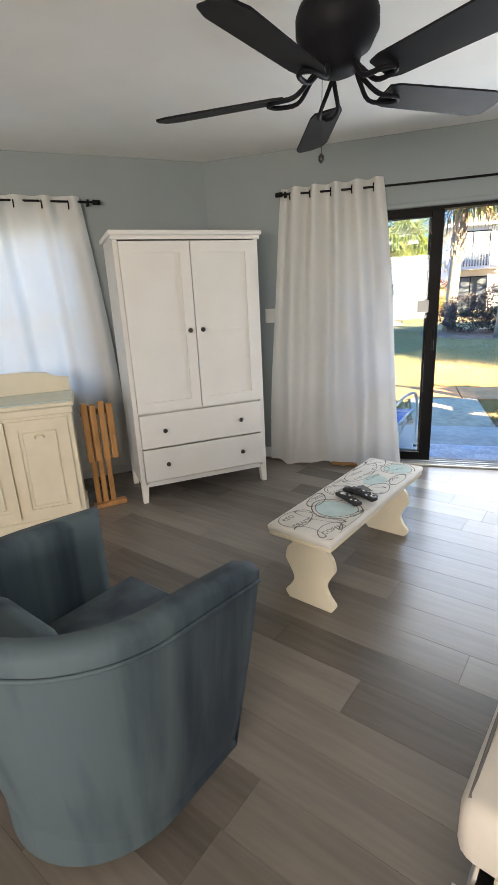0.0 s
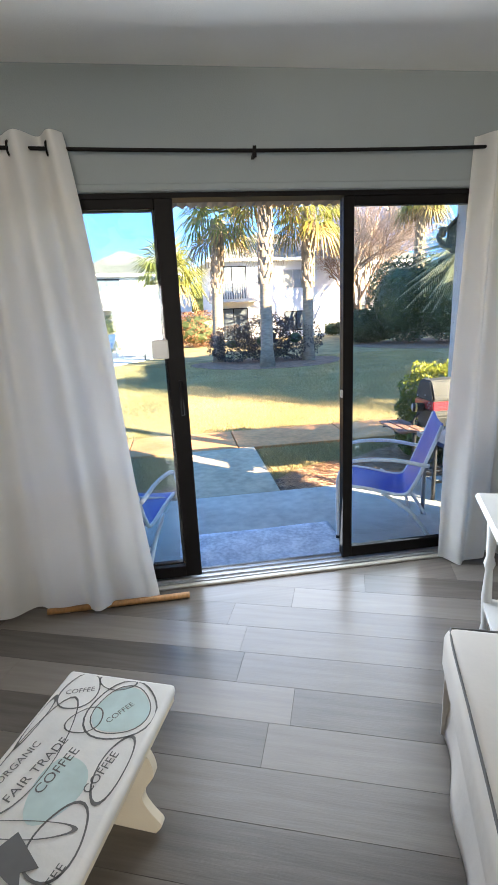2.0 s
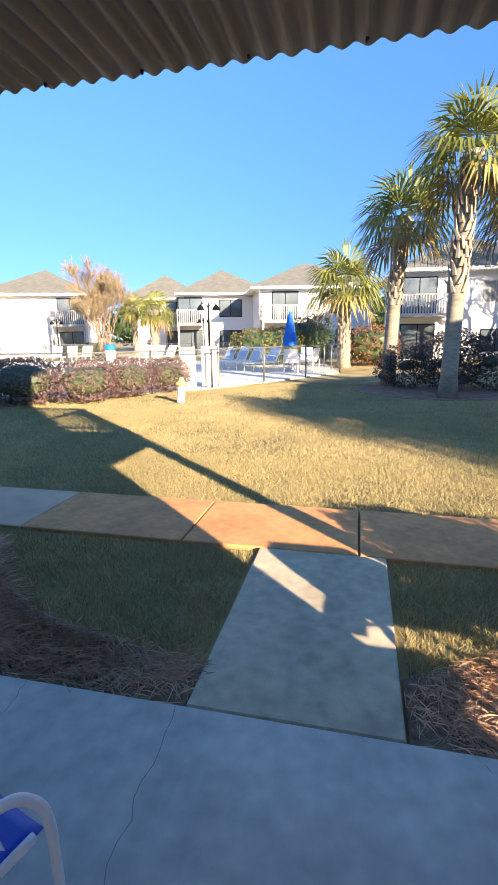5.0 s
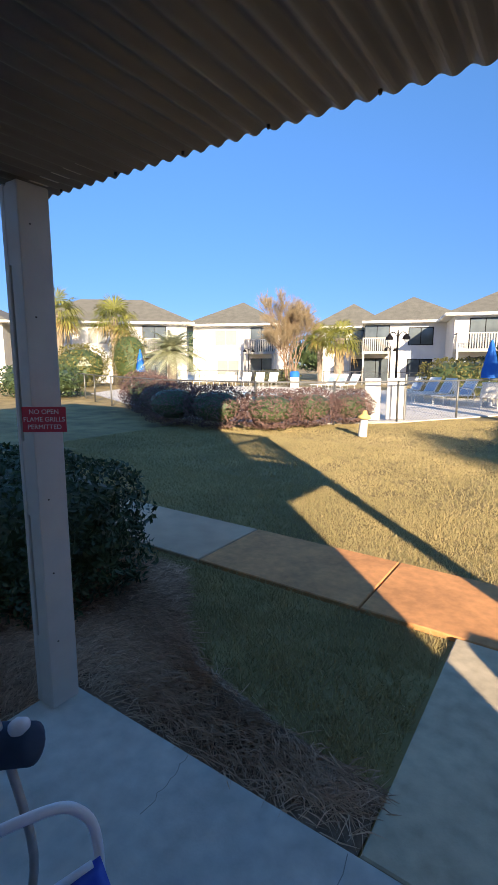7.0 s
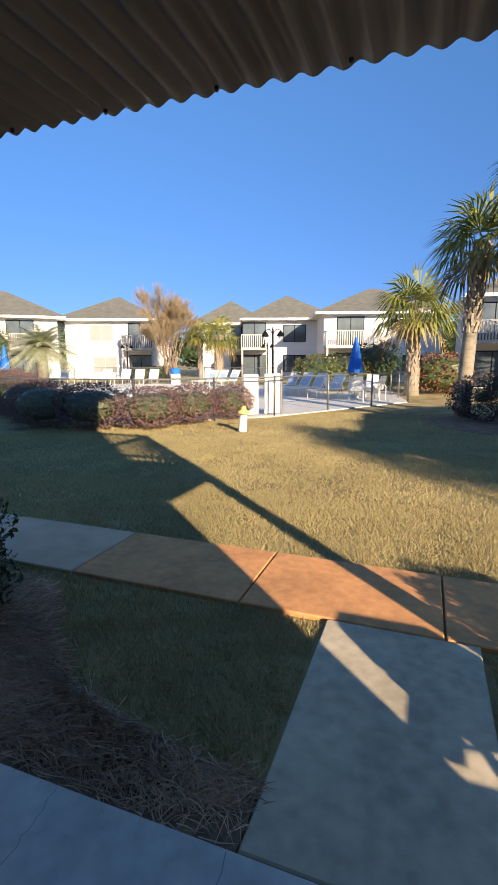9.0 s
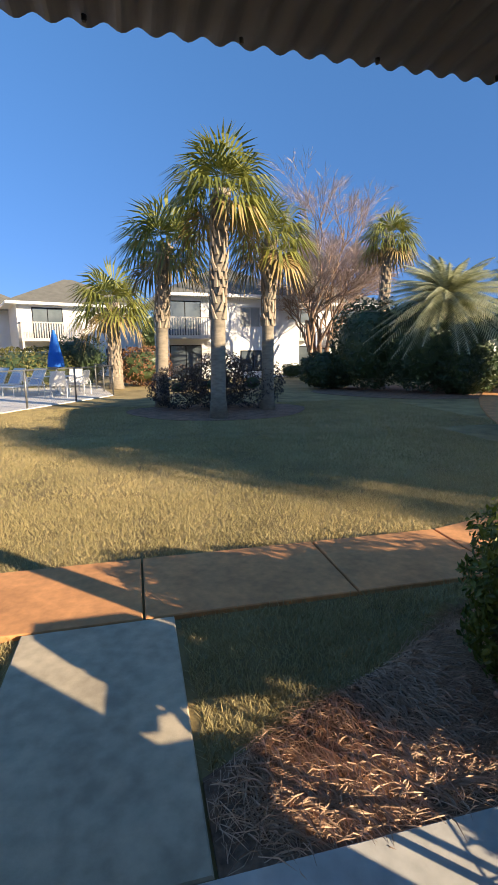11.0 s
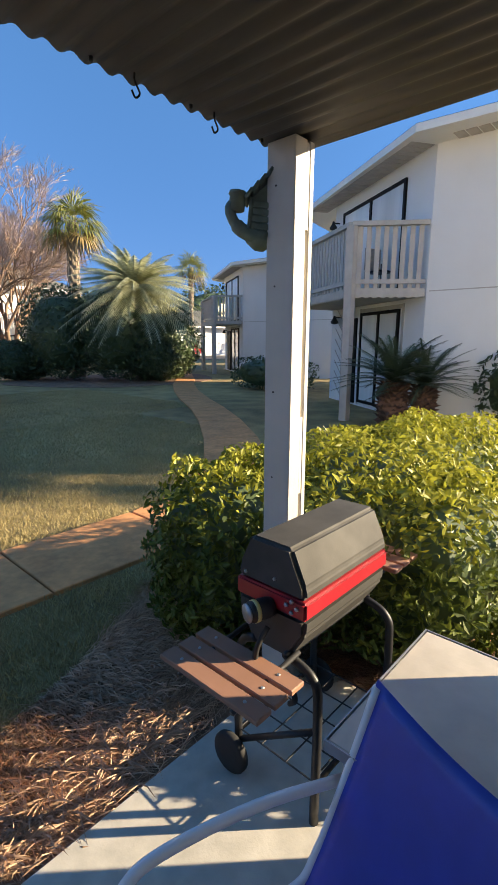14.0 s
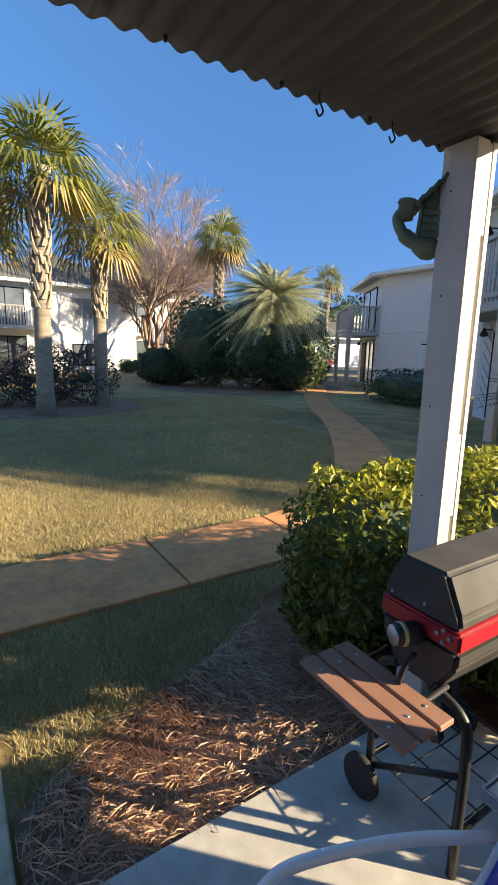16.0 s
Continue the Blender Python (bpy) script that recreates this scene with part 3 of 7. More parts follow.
def wardrobe(m):
    """Origin at the middle of the front's foot, front towards -y."""
    t = thing("wardrobe", m, "white wooden wardrobe with two panelled doors and two drawers", "wardrobe")
    W, Dp, Ht = 0.99, 0.50, 1.86
    h = W / 2
    part("body", boxes((-h, -h + 0.03, 0.0, Dp, 0.14, Ht - 0.03), (h - 0.03, h, 0.0, Dp, 0.14, Ht - 0.03), (-h + 0.03, h - 0.03, Dp - 0.02, Dp, 0.14, Ht - 0.03), (-h + 0.03, h - 0.03, 0.02, Dp - 0.02, 0.14, 0.17), (-h + 0.03, h - 0.03, 0.02, Dp - 0.02, 0.655, 0.675)), M_WARDROBE, t)
    part("top", boxes((-h - 0.025, h + 0.025, -0.03, Dp + 0.01, Ht - 0.03, Ht), bevel=0.006), M_WARDROBE, t)
    part("cornice", boxes((-h - 0.012, h + 0.012, -0.014, 0.0, Ht - 0.055, Ht - 0.031)), M_WARDROBE, t)
    for s in (-1, 1):
        for y in (0.0, Dp - 0.05):
            bm = bmesh.new()
            x0, x1 = sorted((s * h, s * (h - 0.05)))
            box(bm, x0, x1, y, y + 0.05, 0.0, 0.14)
            for v in bm.verts:
                if v.co.z < 0.01 and abs(v.co.x) < h - 0.01:
                    v.co.x += s * 0.015
            part("leg", bm, M_WARDROBE, t)
    part("apron", boxes((-h + 0.05, h - 0.05, 0.005, 0.025, 0.12, 0.155)), M_WARDROBE, t)
    for s in (-1, 1):
        x0, x1 = (-h + 0.032, -0.003) if s < 0 else (0.003, h - 0.032)
        bm = bmesh.new()
        frame_panel(bm, x0, x1, 0.675, Ht - 0.065, 0.0)
        box(bm, x0 + 0.07, x1 - 0.07, -0.015, -0.009, 1.20, 1.215)
        d = part("door", bm, M_WARDROBE, t)
        knob(d, s * 0.045, -0.02, 1.22)
    for z0, z1 in ((0.415, 0.66), (0.165, 0.405)):
        d = part("drawer", boxes((-h + 0.033, h - 0.033, -0.018, 0.0, z0, z1), bevel=0.003), M_WARDROBE, t)
        for x in (-0.29, 0.29):
            knob(d, x, -0.018, (z0 + z1) / 2)
    return t


ward_a = math.atan2(0.63, 0.77)
wardrobe(Matrix.Translation((-1.375, 3.135, 0)) @ Matrix.Rotation(ward_a, 4, "Z"))


def cabinet(m):
    """Origin at the front's right foot, running to -x, front towards -y."""
    t = thing("cabinet", m, "cream painted cabinet with raised panel doors and glass top", "cabinet")
    L, Dp, Ht = 1.15, 0.42, 0.85
    part("body", boxes((-L, 0, 0.0, Dp, 0.08, Ht - 0.03)), M_CREAM, t)
    part("plinth", boxes((-L - 0.01, 0.012, -0.015, Dp, 0.0, 0.08), bevel=0.006), M_CREAM, t)
    part("top", boxes((-L - 0.02, 0.025, -0.03, Dp, Ht - 0.03, Ht), bevel=0.008), M_CREAM, t)
    part("moulding", boxes((-L - 0.008, 0.012, -0.015, 0.0, Ht - 0.075, Ht - 0.03), bevel=0.004), M_CREAM, t)
    part("glass_top", boxes((-L, 0.015, -0.02, Dp - 0.04, Ht + 0.001, Ht + 0.008)), M_GLASSTOP, t, "sheet of green-edged glass")
    bm = bmesh.new()
    prof = [(x, 0.10 + 0.035 * math.sin(min(1.0, max(0.0, (-x) / 0.35)) * math.pi / 2) + (0.02 if x < -0.12 else 0)) for x in [0.01 - i * (L + 0.01) / 24 for i in range(25)]]
    pts = [(0.01, 0.0)] + prof + [(-L, 0.0)]
    prism(bm, pts, 0, 0.02, Matrix.Translation((0, Dp - 0.005, Ht)) @ Matrix.Rotation(radians(90), 4, "X"))
    bmesh.ops.recalc_face_normals(bm, faces=bm.faces)
    part("backsplash", bm, M_CREAM, t)
    for i in range(3):
        x1 = -0.03 - i * 0.37
        bm = bmesh.new()
        frame_panel(bm, x1 - 0.35, x1, 0.11, 0.755, 0.0, 0.055, 0.018, 0.010)
        box(bm, x1 - 0.275, x1 - 0.075, -0.016, -0.008, 0.185, 0.68, bevel=0.006)
        d = part("door", bm, M_CREAM, t)
        bm = bmesh.new()
        tube(bm, smooth_path([(x1 - 0.2, -0.018, 0.64), (x1 - 0.195, -0.04, 0.66), (x1 - 0.155, -0.04, 0.66), (x1 - 0.15, -0.018, 0.64)], 4), 0.005, 6)
        part("handle", bm, M_CREAM, d)
    return t


cab_a = math.atan2(0.33, 0.44)
cabinet(Matrix.Translation((-1.99, 2.47, 0)) @ Matrix.Rotation(cab_a, 4, "Z"))


def folded_stand(m):
    t = thing("folded_table", m, "folded honey pine slatted table leaning upright", "folding table")
    for i, x in enumerate((0.0, 0.055, 0.115, 0.17)):
        part("slat", boxes((x, x + 0.042, 0.0, 0.03, 0.36, 0.78 - 0.02 * (i % 2)), bevel=0.004), M_PINE, t)
    for i, x in enumerate((0.02, 0.07, 0.125)):
        part("leg", boxes((x, x + 0.035, 0.035, 0.06, 0.02, 0.76), bevel=0.004), M_PINE, t)
    part("foot", boxes((0.0, 0.23, 0.0, 0.07, 0.0, 0.03), bevel=0.004), M_PINE, t)
    part("crosspiece", boxes((0.0, 0.21, 0.062, 0.085, 0.68, 0.72), bevel=0.003), M_PINE, t)
    return t


folded_stand(Matrix.Translation((-2.06, 2.66, 0)) @ Matrix.Rotation(radians(46), 4, "Z"))


def curtain(name, x_top, x_bot, y_top, y_bot, z0, z1, folds, m, label, amp=0.042, seed=0.0):
    t = thing(name, m, label, "curtain")

    def fn(u, v):
        e = v ** 0.8
        x = (x_top[0] + u * (x_top[1] - x_top[0])) * (1 - e) + (x_bot[0] + u * (x_bot[1] - x_bot[0])) * e
        ph = u * folds * math.tau + seed
        y = y_top * (1 - e) + y_bot * e + amp * math.sin(ph) * (1 - 0.35 * v) + 0.03 * v * math.sin(ph * 0.43 + 1.3) + 0.006 * math.sin(ph * 1.7 + v * 3)
        z = z1 - v * (z1 - z0) + 0.012 * math.sin(ph * 0.5 + 2) * v
        return Vector((x + 0.012 * math.sin(v * 7 + ph * 0.4) * v, y, z))

    bm = bmesh.new()
    sheet(bm, fn, folds * 14, 40)
    part("cloth", bm, M_CURTAIN, t, "", True)
    for k in range(folds):
        u = (k + 0.5) / folds
        p = fn(u, 0.025)
        bm = bmesh.new()
        ring = [(p.x, y_top + 0.028 * math.cos(a), p.z - 0.005 + 0.028 * math.sin(a)) for a in [i * math.tau / 14 for i in range(14)]]
        tube(bm, ring, 0.005, 5, closed=True)
        part("grommet", bm, M_BRONZE, t, "dark metal grommet", True)
    return t


def curtain_rod(x0, x1, y, z, m, brackets, wall_y, sag=0.0):
    top = z
    t = thing("curtain_rod", m, "thin black metal curtain rod", "curtain rod")
    bm = bmesh.new()
    tube(bm, [(x0 + (x1 - x0) * k / 20, y, z - sag * (1 - (k / 10 - 1) ** 2)) for k in range(21)], 0.008, 10)
    part("rod", bm, M_BRONZE, t, "", True)
    for x in (x0, x1):
        bm = bmesh.new()
        lathe(bm, [(0.009, -0.03), (0.018, -0.025), (0.018, 0.025), (0.009, 0.03)], 12, Matrix.Translation((x, y, z)) @ Matrix.Rotation(radians(90), 4, "Y"))
        part("finial", bm, M_BRONZE, t, "", True)
    for x in brackets:
        z = top - (sag if x0 + 0.3 < x < x1 - 0.3 else 0.0)
        part("bracket", boxes((x - 0.006, x + 0.006, y - 0.012, wall_y, z - 0.02, z - 0.008), (x - 0.008, x + 0.008, y - 0.014, y - 0.009, z - 0.03, z + 0.016)), M_BRONZE, t)


I4 = Matrix.Identity(4)
curtain_rod(-0.95, 2.33, 3.975, 2.165, I4, (-0.9, 0.645, 2.28), 4.03, 0.03)
curtain("curtain", (-0.93, -0.17), (-1.08, 0.03), 3.975, 3.88, 0.012, 2.205, 5, I4, "white grommet curtain gathered beside the sliding door")
curtain("curtain", (1.73, 2.34), (1.62, 2.40), 3.975, 3.91, 0.012, 2.205, 5, I4, "white grommet curtain gathered beside the sliding door", seed=1.2)
curtain_rod(-0.05, 1.38, -0.075, 2.15, ANGLED, (0.0, 1.32), 0.0)
curtain("curtain", (0.0, 1.26), (-0.02, 1.44), -0.075, -0.085, 0.10, 2.185, 7, ANGLED, "sheer white curtain over the window, backlit", amp=0.025, seed=0.5)


def bench(m):
    """Origin at the middle on the floor, long along y."""
    t = thing("bench", m, "cream bench with scalloped ends and a printed cushion top", "bench")
    L, W, Ht = 1.08, 0.325, 0.42
    part("seat_board", boxes((-W / 2, W / 2, -L / 2, L / 2, Ht - 0.055, Ht - 0.03), bevel=0.006), M_CREAM, t)
    for s in (-1, 1):
        half = [(0.115, 0.0), (0.135, 0.035), (0.105, 0.075), (0.085, 0.12), (0.105, 0.17), (0.130, 0.215), (0.12, 0.27), (0.09, 0.31), (0.10, 0.345), (0.125, 0.364)]
        pr = [(p.x, p.y) for p in smooth_path([(x, z, 0) for x, z in half], 4)]
        pts = pr + [(-x, z) for x, z in pr[::-1]]
        bm = bmesh.new()
        prism(bm, pts, -0.012, 0.012, Matrix.Translation((0, s * (L / 2 - 0.1), 0)) @ Matrix.Rotation(radians(90), 4, "X"))
        bmesh.ops.recalc_face_normals(bm, faces=bm.faces)
        part("end_board", bm, M_CREAM, t)
    part("stretcher", boxes((-0.012, 0.012, -L / 2 + 0.11, L / 2 - 0.11, 0.23, 0.30)), M_CREAM, t)
    bm = bmesh.new()
    box(bm, -W / 2 - 0.006, W / 2 + 0.006, -L / 2 - 0.006, L / 2 + 0.006, Ht - 0.035, Ht, bevel=0.014, segs=3)
    cushion = part("cushion", bm, M_CLOTH, t, "white cotton cushion with coffee lettering", True)
    z = Ht + 0.0012

    def words(txt, x, y, size, rot, material=M_DARKINK):
        cu = bpy.data.curves.new("lettering", "FONT")
        cu.body, cu.size, cu.align_x, cu.align_y = txt, size, "CENTER", "CENTER"
        cu.materials.append(material)
        ob = new("lettering", cu)
        ob.parent = cushion
        ob.matrix_basis = pose(x, y, z, 0, 0, rot)

    def blot(cx, cy, rx, ry, material, ring=0.0, rot=0.0, dz=0.0):
        bm = bmesh.new()
        n = 28
        c, s_ = math.cos(radians(rot)), math.sin(radians(rot))

        def pt(k, f):
            a = k * math.tau / n
            w = 1 + 0.06 * math.sin(a * 3 + cx * 40)
            x, y = rx * f * w * math.cos(a), ry * f * w * math.sin(a)
            x, y = cx + c * x - s_ * y, cy + s_ * x + c * y
            return (max(-0.155, min(0.155, x)), max(-0.53, min(0.53, y)), z + dz)
        outer = [bm.verts.new(pt(k, 1)) for k in range(n)]
        if ring:
            inner = [bm.verts.new(pt(k, 1 - ring)) for k in range(n)]
            for k in range(n):
                bm.faces.new((outer[k], outer[(k + 1) % n], inner[(k + 1) % n], inner[k]))
        else:
            bm.faces.new(outer)
        part("print", bm, material, cushion)

    for cx, cy, rx, ry, r in ((0.02, -0.24, 0.10, 0.085, 20), (0.06, 0.43, 0.075, 0.075, 0), (0.02, 0.20, 0.06, 0.08, 0)):
        blot(cx, cy, rx, ry, M_AQUAINK, 0, r, -0.0006)
    for cx, cy, rx, ry, rg, r in ((0.02, -0.24, 0.125, 0.11, 0.05, 20), (-0.07, -0.03, 0.08, 0.075, 0.07, 0), (-0.07, -0.03, 0.064, 0.06, 0.05, 0), (0.09, 0.10, 0.055, 0.08, 0.08, 0), (0.06, 0.43, 0.095, 0.1, 0.05, 0), (-0.09, 0.47, 0.055, 0.07, 0.07, 0), (-0.09, 0.27, 0.06, 0.17, 0.04, 0), (0.11, -0.45, 0.05, 0.09, 0.07, 10), (-0.08, -0.43, 0.07, 0.10, 0.05, 0), (0.12, 0.27, 0.035, 0.09, 0.1, 0), (-0.11, -0.2, 0.04, 0.09, 0.1, 12), (0.02, -0.24, 0.105, 0.09, 0.04, 20), (0.06, 0.43, 0.078, 0.082, 0.04, 0), (-0.02, 0.38, 0.05, 0.04, 0.08, 40), (0.0, 0.52, 0.06, 0.03, 0.09, 0), (0.04, -0.51, 0.08, 0.035, 0.08, 0), (0.0, -0.36, 0.13, 0.03, 0.07, 8), (0.0, 0.105, 0.12, 0.02, 0.1, 10), (0.135, -0.3, 0.02, 0.12, 0.12, 0), (-0.145, 0.36, 0.012, 0.09, 0.2, 0)):
        blot(cx, cy, rx, ry, M_DARKINK, rg, r)
    for txt, x, y, s_, r in (("FAIR TRADE", -0.055, 0.235, 0.042, 78), ("COFFEE", -0.005, 0.24, 0.045, 78), ("COFFEE", 0.10, 0.255, 0.04, 80), ("ORGANIC", -0.11, 0.24, 0.034, 78), ("COFFEE", -0.12, -0.18, 0.045, 80), ("TRADE", -0.03, -0.45, 0.05, 80), ("COFFEE", 0.115, -0.43, 0.05, 75), ("COFFEE", -0.09, 0.47, 0.03, 20), ("COFFEE", 0.06, 0.42, 0.03, 60), ("RED", -0.11, -0.45, 0.05, 85), ("COFFEE", 0.02, -0.11, 0.036, 20), ("COFFEE", 0.12, 0.02, 0.034, 80), ("ORGANIC", 0.135, -0.22, 0.03, 82), ("COFFEE", -0.135, 0.07, 0.036, 80), ("FAIR TRADE", 0.05, -0.345, 0.034, 12), ("COFFEE", -0.07, -0.03, 0.032, 75)):
        words(txt, x, y, s_ * 0.78, r)
    bm = bmesh.new()
    prism(bm, [(0.0, 0.03), (0.075, 0.005), (0.055, 0.035), (0.085, 0.05), (0.0, 0.10), (-0.02, 0.065)], z, z + 0.0008)
    part("print", bm, M_DARKINK, cushion)
    return t


bench_c = Vector((-0.20, 2.34, 0))
bench_a = math.degrees(math.atan2(1.07, 0.42)) - 90
bench(pose(bench_c.x, bench_c.y, 0, 0, 0, bench_a))


def remote(m, label, L=0.17, W=0.045):
    t = thing("remote_control", m, label, "remote control", "remotes on the bench")
    bm = bmesh.new()
    box(bm, -W / 2, W / 2, -L / 2, L / 2, 0.0, 0.02, bevel=0.007, segs=2)
    part("body", bm, M_BLACK, t, "", True)
    for j in range(5):
        for i in (-1, 0, 1):
            part("button", boxes((i * 0.012 - 0.004, i * 0.012 + 0.004, -L / 2 + 0.02 + j * 0.022, -L / 2 + 0.03 + j * 0.022, 0.0195, 0.0225)), M_PLATE if (i + j) % 4 == 0 else M_RUBBER, t)
    bm = bmesh.new()
    lathe(bm, [(0.013, 0.0195), (0.013, 0.0225), (0.009, 0.023)], 14, Matrix.Translation((0, L / 2 - 0.04, 0)))
    part("dial", bm, M_PLATE if W > 0.044 else M_RUBBER, t, "", True)


remote(pose(-0.22, 2.22, 0.421, 0, 0, 42), "black remote control with a round pale button")
remote(pose(-0.17, 2.30, 0.421, 0, 0, 62), "long black remote control on the cushion", 0.19, 0.043)
remote(pose(-0.15, 2.24, 0.442, 4, 0, 50), "black remote control lying across another", 0.16, 0.042)


def armchair(m):
    """Tub chair; origin on the floor at its middle, open towards +y."""
    t = thing("armchair", m, "dusty blue velvet tub armchair", "armchair")

    def plan(u):
        a = (u - 0.5) * 2
        if abs(a) > 0.62:
            return math.copysign(1, a), (abs(a) - 0.62) / 0.38 * 0.32
        q = a / 0.62 * math.pi / 2
        return math.sin(q), -0.36 * math.cos(q)

    def shell(inner, u, v):
        px, py = plan(u)
        k = 0.74 + 0.26 * v ** 0.7
        h = 0.74 - 0.05 * abs(2 * u - 1) ** 2
        z = 0.05 + v * (h - 0.05)
        wx, wy = (0.285, 0.82) if inner else (0.37 * k, 1.0)
        return Vector((px * wx, (py - 0.02) * wy * (k if not inner else 1), z))

    bm = bmesh.new()
    nu, nv = 44, 10
    rows = []
    for i in range(nu + 1):
        u = i / nu
        col = [shell(False, u, j / nv) for j in range(nv + 1)]
        top_o, top_i = shell(False, u, 1), shell(True, u, 1)
        col += [top_o.lerp(top_i, 0.25) + Vector((0, 0, 0.026)), top_o.lerp(top_i, 0.75) + Vector((0, 0, 0.026))]
        col += [shell(True, u, 1 - j / nv) for j in range(nv + 1)]
        rows.append([bm.verts.new(p) for p in col])
    for a, b in zip(rows, rows[1:]):
        for j in range(len(a) - 1):
            bm.faces.new((a[j], b[j], b[j + 1], a[j + 1]))
    bm.faces.new(rows[0]), bm.faces.new(rows[-1][::-1])
    bmesh.ops.recalc_face_normals(bm, faces=bm.faces)
    part("tub_back", bm, M_VELVET, t, "", True)
    bm = bmesh.new()
    tube(bm, [shell(False, i / nu, 1) + Vector((0, 0, -0.035)) for i in range(nu + 1)], 0.006, 6)
    part("piping", bm, M_VELVET, t, "", True)
    bm = bmesh.new()
    prism(bm, [(-0.27, 0.34), (-0.27, 0.0)] + [(-0.26 * math.cos(radians(a)), -0.24 * math.sin(radians(a))) for a in range(15, 180, 15)] + [(0.27, 0.0), (0.27, 0.34)], 0.28, 0.45)
    bmesh.ops.bevel(bm, geom=bm.edges[:], offset=0.03, segments=3, affect="EDGES")
    part("seat", bm, M_VELVET, t, "", True)
    bm = bmesh.new()
    lathe(bm, [(0.22, 0.07), (0.235, 0.10), (0.24, 0.30), (0.20, 0.32)], 30)
    part("base", bm, M_VELVET, t, "", True)
    bm = bmesh.new()
    box(bm, -0.16, 0.16, -0.27, -0.16, 0.43, 0.71, bevel=0.05, segs=3)
    part("back_cushion", bm, M_VELVET, t, "", True)
    for a in (45, 135, 225, 315):
        bm = bmesh.new()
        lathe(bm, [(0.014, 0.0), (0.02, 0.1)], 10, Matrix.Translation((0.17 * math.cos(radians(a)), 0.17 * math.sin(radians(a)) - 0.03, 0)))
        part("leg", bm, M_KNOB, t)
    return t


armchair(pose(-0.80, 0.95, 0, 0, 0, -20))


def sofa(m):
    """Origin at the far front corner on the floor; runs to -y, back towards +x."""
    t = thing("sofa", m, "cream slipcovered sofa with loose seat cushions", "sofa")
    L = 2.28
    part("frame", boxes((0.05, 0.85, -L + 0.02, -0.02, 0.06, 0.30)), M_SOFA, t)

    def skirt(u, v):
        y = -u * L
        return Vector((0.02 - 0.03 * v + 0.010 * math.sin(u * 40) * v * v + 0.006 * math.sin(u * 17 + 1), y, 0.31 - v * 0.30))
    bm = bmesh.new()
    sheet(bm, skirt, 110, 8, -0.008)
    part("skirt", bm, M_SOFA, t, "gathered cloth skirt", True)
    for y in (0.004, -L - 0.036):
        bm = bmesh.new()
        sheet(bm, lambda u, v: Vector((-0.012 + u * 0.93, y + 0.008 * math.sin(u * 21) * v * v, 0.31 - v * 0.30)), 40, 6, 0.008)
        part("skirt", bm, M_SOFA, t, "gathered cloth skirt", True)
    for i in range(2):
        y1 = -0.005 - i * 1.14
        bm = bmesh.new()
        box(bm, -0.03, 0.66, y1 - 1.12, y1, 0.29, 0.45, bevel=0.04, segs=4)
        for v in bm.verts:
            if v.co.z > 0.36:
                v.co.z += 0.022 * math.sin((y1 - v.co.y) / 1.12 * math.pi) + 0.006 * math.sin(v.co.y * 23) * math.sin(v.co.x * 17)
        c = part("seat_cushion", bm, M_SOFA, t, "", True)
        bm = bmesh.new()
        tube(bm, smooth_path([(-0.012, y1 - 1.09, 0.442), (-0.016, y1 - 0.75, 0.458), (-0.016, y1 - 0.56, 0.462), (-0.016, y1 - 0.35, 0.458), (-0.012, y1 - 0.05, 0.443), (0.03, y1 - 0.012, 0.441), (0.25, y1 - 0.008, 0.44), (0.6, y1 - 0.008, 0.44)], 6), 0.004, 6)
        part("piping", bm, M_PIPING, c, "dark piping", True)
        bm = bmesh.new()
        box(bm, 0.58, 0.80, y1 - 1.0, y1 - 0.15 * (i == 0), 0.46, 0.86, bevel=0.07, segs=4)
        part("back_cushion", bm, M_SOFA, t, "", True)
    part("back", boxes((0.80, 0.95, -L, 0.0, 0.06, 0.80), bevel=0.04), M_SOFA, t)
    for y0, y1 in ((-0.17, 0.0), (-L - 0.03, -L + 0.14)):
        bm = bmesh.new()
        box(bm, 0.20, 0.95, y0, y1, 0.04, 0.575, bevel=0.05, segs=4)
        part("arm", bm, M_SOFA, t, "", True)
    return t


sofa(pose(1.03, 2.84, 0, 0, 0, -22.4))


def pillow(m, label, material=M_PILLOW):
    t = thing("throw_pillow", m, label, "pillow")
    bm = bmesh.new()

    def fn(u, v):
        x, y = (u - 0.5) * 0.44, (v - 0.5) * 0.44
        k = (1 - abs(2 * u - 1) ** 2.5) * (1 - abs(2 * v - 1) ** 2.5)
        return Vector((x, y, 0.075 * k ** 0.5))
    sheet(bm, fn, 14, 14)
    r = bmesh.ops.duplicate(bm, geom=bm.verts[:] + bm.edges[:] + bm.faces[:])
    for v in [e for e in r["geom"] if isinstance(e, bmesh.types.BMVert)]:
        v.co.z *= -1
    bmesh.ops.remove_doubles(bm, verts=bm.verts, dist=0.002)
    bmesh.ops.recalc_face_normals(bm, faces=bm.faces)
    part("cover", bm, material, t, "", True)


pillow(pose(1.42, 2.47, 0.66, 66, 0, -40), "grey-brown woven throw pillow leaning on the sofa arm")


